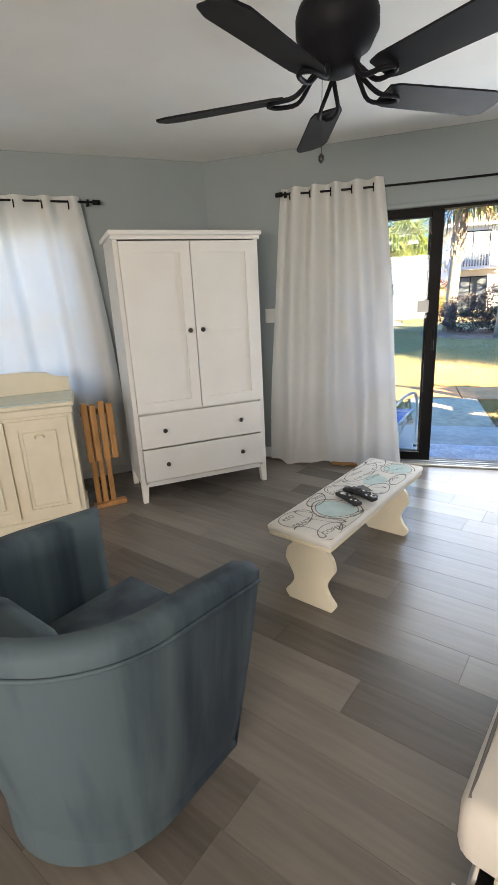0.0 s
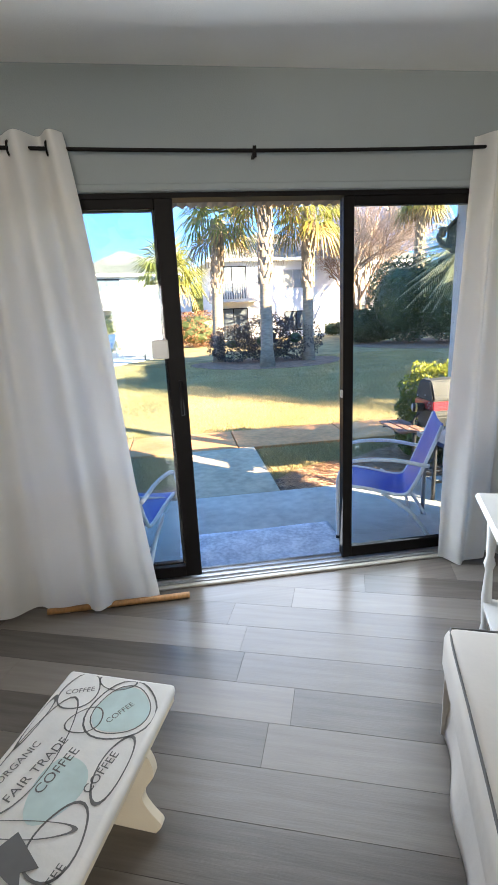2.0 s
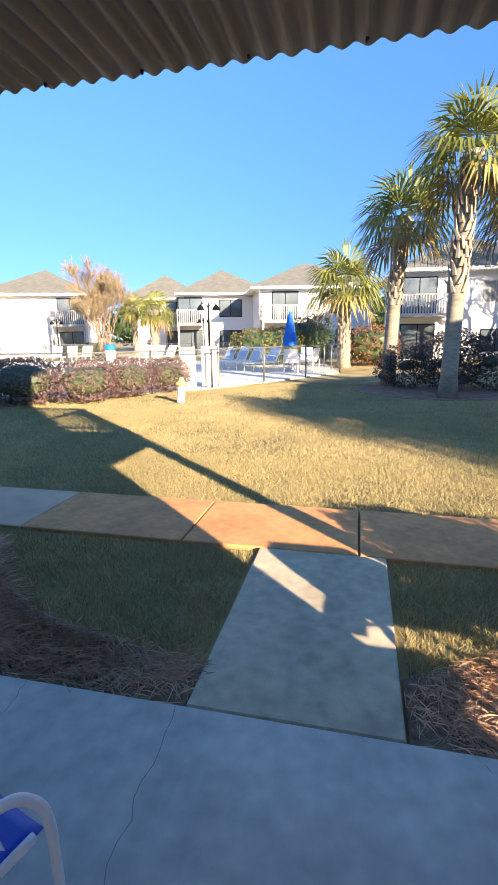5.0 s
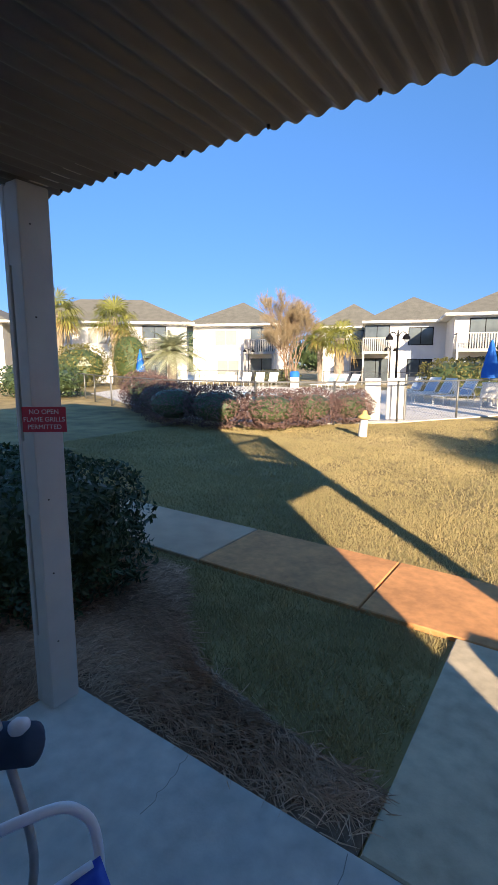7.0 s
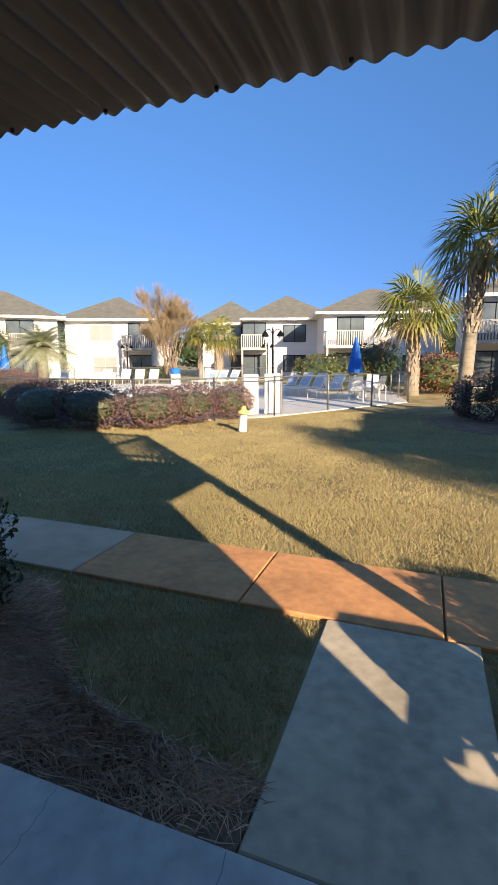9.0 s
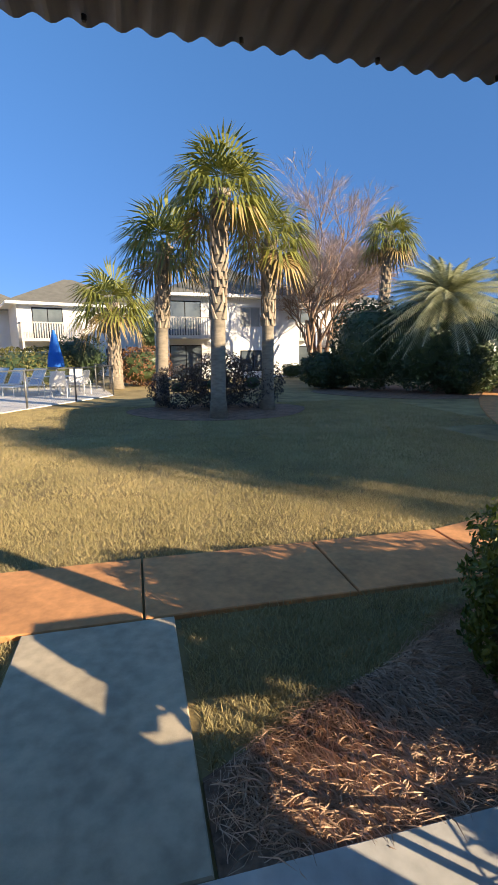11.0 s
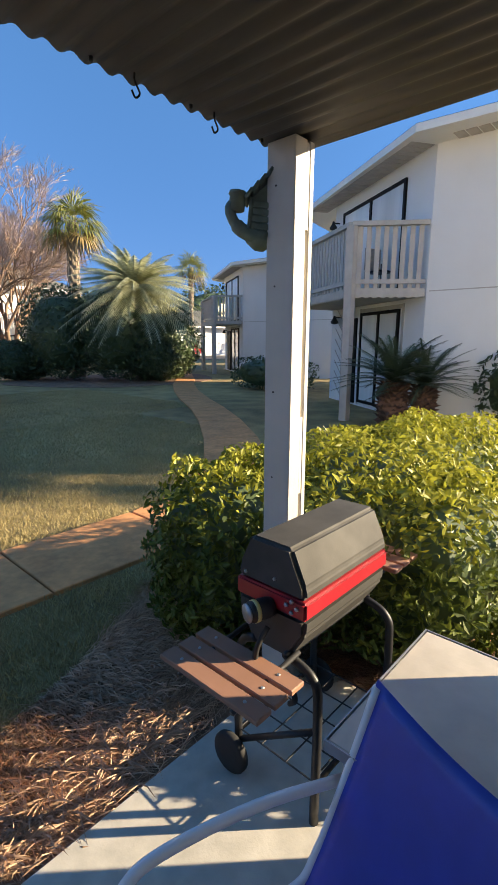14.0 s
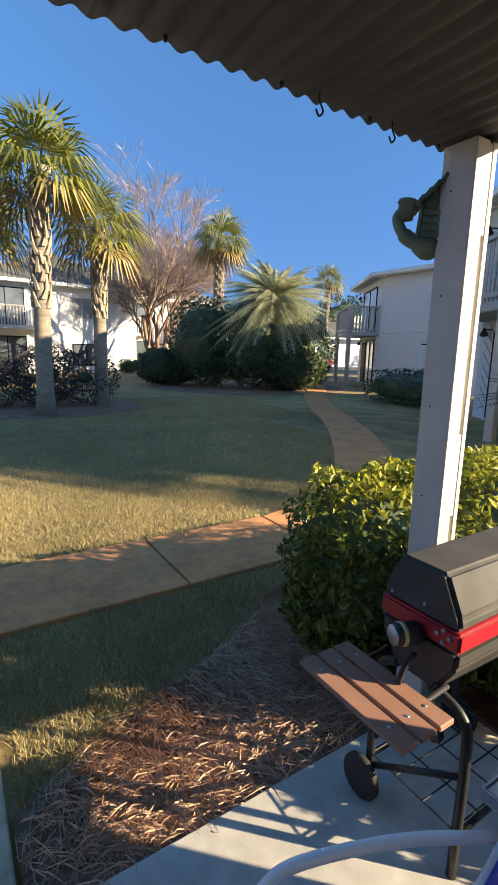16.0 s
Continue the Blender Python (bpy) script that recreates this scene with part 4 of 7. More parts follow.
def side_table(m):
    t = thing("side_table", m, "white painted side table with turned legs and glass inset", "side table")
    part("top", boxes((-0.02, 0.52, -0.02, 0.52, 0.625, 0.655), bevel=0.01), M_WARDROBE, t)
    part("glass_inset", boxes((0.07, 0.43, 0.07, 0.43, 0.656, 0.660)), M_GLASSTOP, t, "pale green glass inset")
    part("apron", boxes((0.03, 0.47, 0.03, 0.05, 0.54, 0.624), (0.03, 0.47, 0.45, 0.47, 0.54, 0.624), (0.03, 0.05, 0.051, 0.449, 0.54, 0.624), (0.45, 0.47, 0.051, 0.449, 0.54, 0.624)), M_WARDROBE, t)
    for x in (0.045, 0.455):
        for y in (0.045, 0.455):
            bm = bmesh.new()
            lathe(bm, [(0.014, 0), (0.02, 0.02), (0.013, 0.06), (0.022, 0.2), (0.015, 0.33), (0.024, 0.36), (0.016, 0.39), (0.022, 0.54)], 12, Matrix.Translation((x, y, 0)))
            part("leg", bm, M_WARDROBE, t, "", True)
    part("shelf", boxes((0.03, 0.47, 0.03, 0.47, 0.16, 0.18)), M_WARDROBE, t)


side_table(pose(1.245, 2.89, 0, 0, 0, -24))
mug = thing("glass_dish", pose(1.62, 3.12, 0.661), "small clear glass dish on the side table", "dish")
part("bowl", lathe(bmesh.new(), [(0.03, 0.0), (0.05, 0.012), (0.06, 0.035), (0.055, 0.035), (0.045, 0.014), (0.02, 0.006)], 18), M_GLASSTOP, mug, "", True)


def ceiling_fan(m, turn):
    """Origin at the ceiling."""
    t = thing("ceiling_fan", m, "black ceiling fan with five dark blades", "ceiling fan")
    bm = bmesh.new()
    lathe(bm, [(0.07, 0.0), (0.085, -0.015), (0.06, -0.035)], 24)
    part("canopy", bm, M_FAN, t, "", True)
    bm = bmesh.new()
    lathe(bm, [(0.05, -0.034), (0.06, -0.06), (0.14, -0.075), (0.152, -0.105), (0.152, -0.155), (0.125, -0.205), (0.09, -0.225), (0.078, -0.275), (0.045, -0.288)], 32)
    part("motor", bm, M_FAN, t, "", True)
    for k in range(5):
        a = Matrix.Rotation(radians(turn + 72 * k), 4, "Z")
        bm = bmesh.new()
        pts = [(0.20, -0.055), (0.24, -0.068), (0.68, -0.08), (0.735, -0.06), (0.75, 0.0), (0.735, 0.06), (0.68, 0.08), (0.24, 0.068), (0.20, 0.055)]
        prism(bm, pts, -0.004, 0.004, a @ Matrix.Translation((0, 0, -0.335)) @ Matrix.Rotation(radians(-12), 4, "X"))
        bl = part("blade", bm, M_FAN, t)
        bm = bmesh.new()
        for s in (-1, 1):
            tube(bm, smooth_path([a @ Vector(p) for p in ((0.08, 0.0, -0.262), (0.11, s * 0.015, -0.30), (0.16, s * 0.035, -0.345), (0.24, s * 0.03, -0.349), (0.27, 0.0, -0.349))], 4), 0.009, 6)
        part("blade_iron", bm, M_FAN, bl, "", True)
    bm = bmesh.new()
    tube(bm, [(-0.06, 0.03, -0.26), (-0.065, 0.03, -0.53)], 0.0015, 5)
    chain = part("pull_chain", bm, M_KNOB, t)
    bm = bmesh.new()
    lathe(bm, [(0.004, -0.565), (0.012, -0.555), (0.012, -0.54), (0.004, -0.53)], 12, Matrix.Translation((-0.065, 0.03, 0)))
    part("pull", bm, M_KNOB, chain, "", True)


ceiling_fan(pose(-0.27, 2.12, ROOM_H), 36)

vent = thing("ceiling_vent", pose(0.66, 2.83, ROOM_H - 0.001, 0, 0, -5), "white louvred ceiling air vent", "air vent")
part("frame", boxes((-0.19, 0.19, -0.12, -0.085, -0.012, 0), (-0.19, 0.19, 0.085, 0.12, -0.012, 0), (-0.19, -0.155, -0.084, 0.084, -0.012, 0), (0.155, 0.19, -0.084, 0.084, -0.012, 0)), M_TRIM, vent)
part("backing", boxes((-0.155, 0.155, -0.085, 0.085, -0.003, -0.001)), M_PIPING, vent)
for i in range(9):
    part("slat", boxes((-0.154, 0.154, -0.009, 0.009, -0.001, 0.001), m=Matrix.Translation((0, -0.076 + i * 0.019, -0.008)) @ Matrix.Rotation(radians(35), 4, "X")), M_TRIM, vent)
sw = thing("light_switch", pose(-1.05, 4.029, 1.26), "white double switch plate on the wall", "light switch")
part("plate", boxes((-0.058, 0.058, -0.007, 0, -0.058, 0.058), bevel=0.003), M_PLATE, sw)
for x in (-0.023, 0.023):
    part("toggle", boxes((x - 0.005, x + 0.005, -0.016, -0.007, -0.012, 0.012)), M_PLATE, sw)
bar = thing("security_bar", pose(0.02, 3.88, 0), "brown wooden dowel on the floor by the door", "wooden bar")
bm = bmesh.new()
tube(bm, [(-0.55, 0, 0.017), (0.17, 0.0, 0.017)], 0.016, 12)
part("dowel", bm, M_PINE, bar, "", True)


# ---- things: the patio ----
def porch_post(m):
    t = thing("porch_post", m, "beige painted wooden porch post", "post", "porch posts")
    part("shaft", boxes((-0.05, 0.012, -0.062, 0.05, -0.012, 2.2), bevel=0.003), M_POST, t)
    part("board", boxes((0.026, 0.05, -0.062, 0.05, -0.012, 2.2), bevel=0.003), M_POST, t)
    for z0, z1 in ((-0.01, 0.32), (0.88, 1.20), (1.90, 2.19)):
        part("spacer", boxes((0.0125, 0.0255, -0.060, 0.048, z0, z1)), M_POST, t)
    for z0, z1 in ((0.321, 0.879), (1.201, 1.899)):
        part("spacer", boxes((0.0125, 0.0255, -0.040, 0.030, z0, z1)), M_POST, t, "recessed spacer strip")
    for z in (0.3, 0.62, 0.95, 1.3, 1.7, 2.05):
        part("nail", lathe(bmesh.new(), [(0.004, 0), (0.003, 0.002)], 8, Matrix.Translation((-0.05, 0.012, z)) @ Matrix.Rotation(radians(-90), 4, "Y")), M_KNOB, t)
    return t


right_post = porch_post(pose(2.535, 5.335, 0))
right_post.scale = (1.16, 1.16, 1.0)
left_post = porch_post(pose(-1.275, 5.24, 0, 0, 0, 180))
left_post.scale = (1.2, 1.2, 1.0)
sign = thing("warning_sign", pose(-1.145, 5.187, 1.30, 90, 0, 38), "small red warning sign with white lettering", "sign")
part("plate", boxes((-0.085, 0.085, -0.05, 0.05, 0, 0.002)), M_SIGN, sign)
for i, txt in enumerate(("NO OPEN", "FLAME GRILLS", "PERMITTED")):
    cu = bpy.data.curves.new("lettering", "FONT")
    cu.body, cu.size, cu.align_x, cu.align_y = txt, 0.026, "CENTER", "CENTER"
    cu.materials.append(M_INK)
    tx = new("lettering", cu)
    tx.parent, tx.matrix_basis = sign, pose(0, 0.03 - i * 0.03, 0.003)

mt = thing("door_mat", pose(0.66, 4.385, -0.012), "faded grey and white patterned outdoor mat", "mat")
bm = bmesh.new()
sheet(bm, lambda u, v: Vector(((u - 0.5) * 1.04, (v - 0.5) * 0.50, 0.006 + 0.003 * math.sin(u * 9) * math.sin(v * 7))), 30, 12, 0.005)
part("weave", bm, M_MAT, mt, "", True)


def patio_chair(m, label):
    """Sling chair; origin on the slab under its middle, facing +y."""
    t = thing("patio_chair", m, label, "patio chair", "patio chairs")
    for s in (-1, 1):
        x = s * 0.235
        bm = bmesh.new()
        tube(bm, smooth_path([(x, 0.27, 0.0), (x, 0.275, 0.2), (x, 0.27, 0.40), (x, 0.235, 0.49), (x, 0.16, 0.535), (x, -0.05, 0.545), (x, -0.27, 0.51)], 6), 0.0125, 10)
        part("arm", bm, M_TUBE, t, "", True)
        bm = bmesh.new()
        xi = s * 0.205
        tube(bm, smooth_path([(xi, 0.25, 0.36), (xi, 0.1, 0.345), (xi, -0.12, 0.31), (xi, -0.19, 0.38), (xi, -0.265, 0.56), (xi, -0.335, 0.755)], 6), 0.0115, 10)
        part("side_rail", bm, M_TUBE, t, "", True)
        bm = bmesh.new()
        tube(bm, smooth_path([(x, 0.0, 0.33), (x, -0.18, 0.2), (x, -0.32, 0.0)], 5), 0.0115, 10)
        part("leg", bm, M_TUBE, t, "", True)
        part("foot_cap", lathe(bmesh.new(), [(0.016, 0.0), (0.016, 0.025)], 10, Matrix.Translation((x, 0.27, 0))), M_RUBBER, t)
    prof = smooth_path([(0, 0.27, 0.365), (0, 0.1, 0.345), (0, -0.12, 0.312), (0, -0.185, 0.38), (0, -0.26, 0.56), (0, -0.34, 0.77)], 6)

    def fn(u, v):
        p = prof[min(int(round(v * (len(prof) - 1))), len(prof) - 1)]
        return Vector(((u - 0.5) * 0.42, p.y, p.z - 0.02 * math.sin(u * math.pi)))
    bm = bmesh.new()
    sheet(bm, fn, 10, len(prof) - 1, 0.003)
    part("sling", bm, M_SLING, t, "royal blue sling cloth", True)
    for y, z, w in ((-0.17, 0.19, 0.235), (0.2, 0.345, 0.205)):
        bm = bmesh.new()
        tube(bm, [(-w, y, z), (w, y, z)], 0.01, 8)
        part("crossbar", bm, M_TUBE, t, "", True)
    return t


patio_chair(pose(-0.15, 4.37, -0.012, 0, 0, -20), "white tubular patio chair with a blue sling seat")
patio_chair(pose(1.51, 4.495, -0.012, 0, 0, 68), "white tubular patio chair with blue sling by the table")

tab = thing("patio_table", pose(2.08, 4.39, -0.012), "square stone-topped patio table", "patio table")
part("top", boxes((-0.24, 0.34, -0.17, 0.26, 0.575, 0.60), bevel=0.005), M_STONE, tab, "mottled grey-beige top")
part("edge", boxes((-0.245, 0.345, -0.175, -0.171, 0.572, 0.602), (-0.245, 0.345, 0.261, 0.265, 0.572, 0.602), (-0.245, -0.241, -0.17, 0.26, 0.572, 0.602), (0.341, 0.345, -0.17, 0.26, 0.572, 0.602)), M_ALU, tab)
for x in (-0.2, 0.30):
    for y in (-0.13, 0.22):
        bm = bmesh.new()
        tube(bm, [(x, y, 0), (x, y, 0.574)], 0.014, 10)
        part("leg", bm, M_ALU, tab, "", True)


def grill(m):
    """Origin on the slab; barrel along +x, firebox end with slats at -x."""
    t = thing("barrel_grill", m, "black barrel grill with a red band and slatted side shelves", "grill")
    RX = Matrix(((0, 0, 1, 0), (1, 0, 0, 0), (0, 1, 0, 0), (0, 0, 0, 1)))
    Bz = Matrix.Translation((0, 0, 0.72))
    bm = bmesh.new()
    prism(bm, [(-0.075, -0.185), (0.075, -0.185), (0.134, -0.085), (0.137, -0.03), (-0.137, -0.03), (-0.134, -0.085)], -0.255, 0.255, Bz @ RX)
    bmesh.ops.bevel(bm, geom=bm.edges[:], offset=0.012, segments=2, affect="EDGES")
    part("firebox", bm, M_GRILL, t)
    bm = bmesh.new()
    prism(bm, [(-0.141, -0.032), (0.141, -0.032), (0.141, 0.03), (-0.141, 0.03)], -0.26, 0.26, Bz @ RX)
    bmesh.ops.bevel(bm, geom=bm.edges[:], offset=0.008, segments=2, affect="EDGES")
    part("band", bm, M_REDBAND, t, "glossy red band")
    bm = bmesh.new()
    prism(bm, [(-0.137, 0.032), (0.137, 0.032), (0.134, 0.072), (0.08, 0.186), (-0.08, 0.186), (-0.134, 0.072)], -0.257, 0.257, Bz @ RX)
    bmesh.ops.bevel(bm, geom=bm.edges[:], offset=0.012, segments=3, affect="EDGES")
    part("lid", bm, M_LID, t, "matt black lid, dusty on top")
    END = Matrix.Translation((-0.258, -0.01, 0.695)) @ Matrix.Rotation(radians(-90), 4, "Y") @ Matrix.Rotation(radians(-18), 4, "X")
    bm = bmesh.new()
    lathe(bm, [(0.030, 0.0), (0.034, 0.02), (0.034, 0.075), (0.027, 0.085)], 18, END)
    ctl = part("control_knob", bm, M_BLACK, t, "", True)
    bm = bmesh.new()
    lathe(bm, [(0.0355, 0.055), (0.0355, 0.068)], 18, END)
    part("ring", bm, mat("pale_yellow_ring", (0.62, 0.58, 0.25), 0.5), ctl, "", True)
    bm = bmesh.new()
    lathe(bm, [(0.030, 0.0855), (0.030, 0.09)], 18, END)
    part("dial_face", bm, M_ALU, ctl, "", True)
    for y, z in ((-0.07, 0.725), (-0.09, 0.705), (-0.11, 0.725), (-0.09, 0.742)):
        bm = bmesh.new()
        lathe(bm, [(0.008, 0.0), (0.006, 0.006)], 8, Matrix.Translation((-0.261, y, z)) @ Matrix.Rotation(radians(-90), 4, "Y"))
        part("rivet", bm, M_ALU, t, "", True)
    for y, z in ((0.10, 0.775), (-0.02, 0.79)):
        bm = bmesh.new()
        lathe(bm, [(0.007, 0.0), (0.005, 0.006)], 8, Matrix.Translation((-0.256, y, z)) @ Matrix.Rotation(radians(-90), 4, "Y"))
        part("rivet", bm, M_ALU, t, "", True)
    for i in range(3):
        part("shelf_slat", boxes((-0.53 + i * 0.072, -0.47 + i * 0.072, -0.19, 0.21, 0.545, 0.563), bevel=0.003), M_GRILLWOOD, t, "brown wooden slat")
        part("shelf_slat", boxes((0.33 + i * 0.072, 0.39 + i * 0.072, -0.15, 0.17, 0.625, 0.643), bevel=0.003), M_GRILLWOOD, t, "brown wooden slat")
        for y in (-0.12, 0.14):
            part("screw", lathe(bmesh.new(), [(0.006, 0.563), (0.004, 0.566)], 8, Matrix.Translation((-0.50 + i * 0.072, y, 0))), M_ALU, t)
    for a, b in (((-0.53, -0.10, 0.535), (-0.23, -0.10, 0.56)), ((-0.53, 0.12, 0.535), (-0.23, 0.12, 0.56)), ((0.55, -0.08, 0.615), (0.23, -0.08, 0.60))):
        part("shelf_bracket", tube(bmesh.new(), [a, b], 0.009, 6), M_BLACK, t, "", True)
    for x in (-0.25, 0.22):
        bm = bmesh.new()
        tube(bm, smooth_path([(x, -0.19, 0.0), (x, -0.19, 0.40), (x, -0.17, 0.51), (x, -0.07, 0.55)], 6), 0.015, 10)
        part("leg", bm, M_BLACK, t, "curved black tube leg", True)
        bm = bmesh.new()
        tube(bm, smooth_path([(x, 0.14, 0.06), (x, 0.14, 0.40), (x, 0.12, 0.51), (x, 0.06, 0.55)], 6), 0.015, 10)
        part("leg", bm, M_BLACK, t, "curved black tube leg", True)
    for a, b, r in (((-0.25, -0.19, 0.14), (0.22, -0.19, 0.14), 0.01), ((-0.25, 0.14, 0.14), (0.22, 0.14, 0.14), 0.01), ((-0.25, -0.19, 0.34), (-0.25, 0.14, 0.10), 0.011), ((-0.27, -0.075, 0.555), (0.25, -0.075, 0.545), 0.012)):
        part("brace", tube(bmesh.new(), [a, b], r, 8), M_BLACK, t, "", True)
    for i in range(5):
        part("wire", tube(bmesh.new(), [(-0.25 + i * 0.1175, -0.19, 0.15), (-0.25 + i * 0.1175, 0.14, 0.15)], 0.003, 5), M_BLACK, t)
    for i in range(4):
        part("wire", tube(bmesh.new(), [(-0.25, -0.18 + i * 0.105, 0.152), (0.22, -0.18 + i * 0.105, 0.152)], 0.003, 5), M_BLACK, t)
    for x in (-0.29, 0.26):
        bm = bmesh.new()
        lathe(bm, [(0.03, -0.016), (0.068, -0.016), (0.075, -0.008), (0.075, 0.008), (0.068, 0.016), (0.03, 0.016)], 22, Matrix.Translation((x, 0.14, 0.075)) @ Matrix.Rotation(radians(90), 4, "Y"))
        part("wheel", bm, M_RUBBER, t, "", True)
    bm = bmesh.new()
    tube(bm, smooth_path([(-0.31, -0.04, 0.66), (-0.35, -0.03, 0.60), (-0.33, -0.02, 0.53), (-0.27, -0.08, 0.50), (-0.30, -0.14, 0.46), (-0.27, -0.10, 0.40)], 6), 0.009, 7)
    part("hose", bm, M_RUBBER, t, "", True)
    return t


grill(pose(2.33, 5.02, -0.012))

lan = thing("birdhouse", pose(2.50, 5.435, 1.94, 0, 6, -48), "verdigris resin birdhouse ornament on the post", "birdhouse")
bm = bmesh.new()
prism(bm, [(-0.045, -0.04), (0.06, -0.04), (0.06, 0.125), (0.03, 0.15), (-0.045, 0.075)], -0.045, 0.045, Matrix.Rotation(radians(90), 4, "X"))
bmesh.ops.recalc_face_normals(bm, faces=bm.faces)
part("house", bm, M_COPPER, lan)
for i in range(4):
    part("siding_board", boxes((-0.040, 0.055, -0.052, -0.046, -0.034 + i * 0.025, -0.013 + i * 0.025), bevel=0.002), M_COPPER, lan)
part("corner_board", boxes((-0.054, -0.042, -0.056, -0.044, -0.04, 0.075), bevel=0.002), M_COPPER, lan)
for i in range(5):
    part("roof_course", boxes((-0.022, 0.022, -0.066, 0.066, -0.007, 0.007), bevel=0.003, m=Matrix.Translation((-0.058 + i * 0.022, 0, 0.085 + i * 0.025)) @ Matrix.Rotation(radians(-58), 4, "Y")), M_COPPER, lan)
part("ridge", boxes((0.03, 0.075, -0.066, 0.066, 0.178, 0.196), bevel=0.004), M_COPPER, lan)
bm = bmesh.new()
tube(bm, smooth_path([(0.02, -0.03, -0.055), (-0.05, -0.035, -0.05), (-0.10, -0.035, -0.02), (-0.125, -0.035, 0.03), (-0.10, -0.035, 0.055)], 6), [0.026] * 12 + [0.020] * 13, 12)
part("spout", bm, M_COPPER, lan, "thick curved tap spout", True)
bm = bmesh.new()
lathe(bm, [(0.018, -0.035), (0.030, -0.03), (0.030, 0.02), (0.036, 0.024), (0.032, 0.036), (0.012, 0.042)], 14, Matrix.Translation((-0.10, -0.035, 0.055)))
part("tap_head", bm, M_COPPER, lan, "", True)
part("base", lathe(bmesh.new(), [(0.02, -0.10), (0.055, -0.075), (0.06, -0.042)], 14), M_COPPER, lan, "", True)

# folded lounge chair with a head roll, beside the first chair
fl = thing("folded_lounge_chair", pose(-0.62, 4.62, -0.012, 0, 0, 25), "folded grey tubular lounge chair with a dark blue head roll", "lounge chair")
bm = bmesh.new()
tube(bm, smooth_path([(0.0, 0.0, 0.0), (0.10, -0.05, 0.05), (0.12, 0.0, 0.22), (0.02, 0.05, 0.48), (-0.05, 0.08, 0.62)], 6), 0.0125, 10)
part("frame", bm, M_ALU, fl, "", True)
bm = bmesh.new()
tube(bm, smooth_path([(-0.3, 0.02, 0.0), (-0.28, 0.0, 0.25), (-0.2, 0.06, 0.5), (-0.12, 0.1, 0.62)], 6), 0.0125, 10)
part("frame", bm, M_ALU, fl, "", True)
bm = bmesh.new()
lathe(bm, [(0.03, -0.13), (0.055, -0.115), (0.06, 0.0), (0.055, 0.115), (0.03, 0.13)], 18, Matrix.Translation((-0.02, 0.07, 0.47)) @ Matrix.Rotation(radians(78), 4, "Y"))
part("head_roll", bm, mat("navy_cloth", (0.03, 0.05, 0.09), 0.85), fl, "navy cloth roll", True)
part("end_cap", lathe(bmesh.new(), [(0.02, 0), (0.024, 0.02), (0.016, 0.045)], 12, Matrix.Translation((0.06, 0.04, 0.56)) @ Matrix.Rotation(radians(60), 4, "Y")), M_TUBE, fl, "white plastic end cap", True)


# ---- things: the grounds ----
RNG = np.random.default_rng(7)


def shell_points(n, half, rng, flat=0.0, power=3.0):
    """Points just inside a rounded block, with their outward directions."""
    d = rng.normal(0, 1, (n, 3))
    d /= np.linalg.norm(d, axis=1)[:, None]
    k = (np.abs(d / 1.0) ** power).sum(1) ** (-1 / power)
    lump = 1 + 0.07 * np.sin(d[:, 0] * 9 + half[0] * 5) * np.sin(d[:, 1] * 8 + 1) + 0.05 * np.sin(d[:, 2] * 13 + d[:, 0] * 7)
    depth = 1 - np.abs(rng.normal(0, 0.10, n))
    p = d * (k * lump * depth)[:, None] * np.array(half)
    return p, d


def shrub(name, x, y, half, n, size, material, label, power=3.0, z0=-0.05, spread=0.8, category="shrub", core=0.86, top=None):
    t = thing(name, pose(x, y, z0), label, category)
    p, d = shell_points(n, half, RNG, power=power)
    keep = p[:, 2] > -half[2] * 0.97
    p, d = p[keep] + np.array((0, 0, half[2])), d[keep]
    # top leaves take the paler material that has the sun painted in
    if top:
        new_ = p[:, 2] + RNG.normal(0, 0.05, len(p)) > half[2] * 1.72
        leaf_cloud("new_growth", p[new_], d[new_], size, top, t, RNG, spread=spread)
        p, d = p[~new_], d[~new_]
    leaf_cloud("foliage", p, d, size, material, t, RNG, spread=spread)
    # dark solid core painted in for the shaded depth between the leaves
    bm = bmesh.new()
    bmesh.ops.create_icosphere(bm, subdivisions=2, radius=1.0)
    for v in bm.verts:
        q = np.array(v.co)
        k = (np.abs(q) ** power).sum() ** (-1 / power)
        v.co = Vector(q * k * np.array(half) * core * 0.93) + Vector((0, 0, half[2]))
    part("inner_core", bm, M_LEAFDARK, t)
    return t


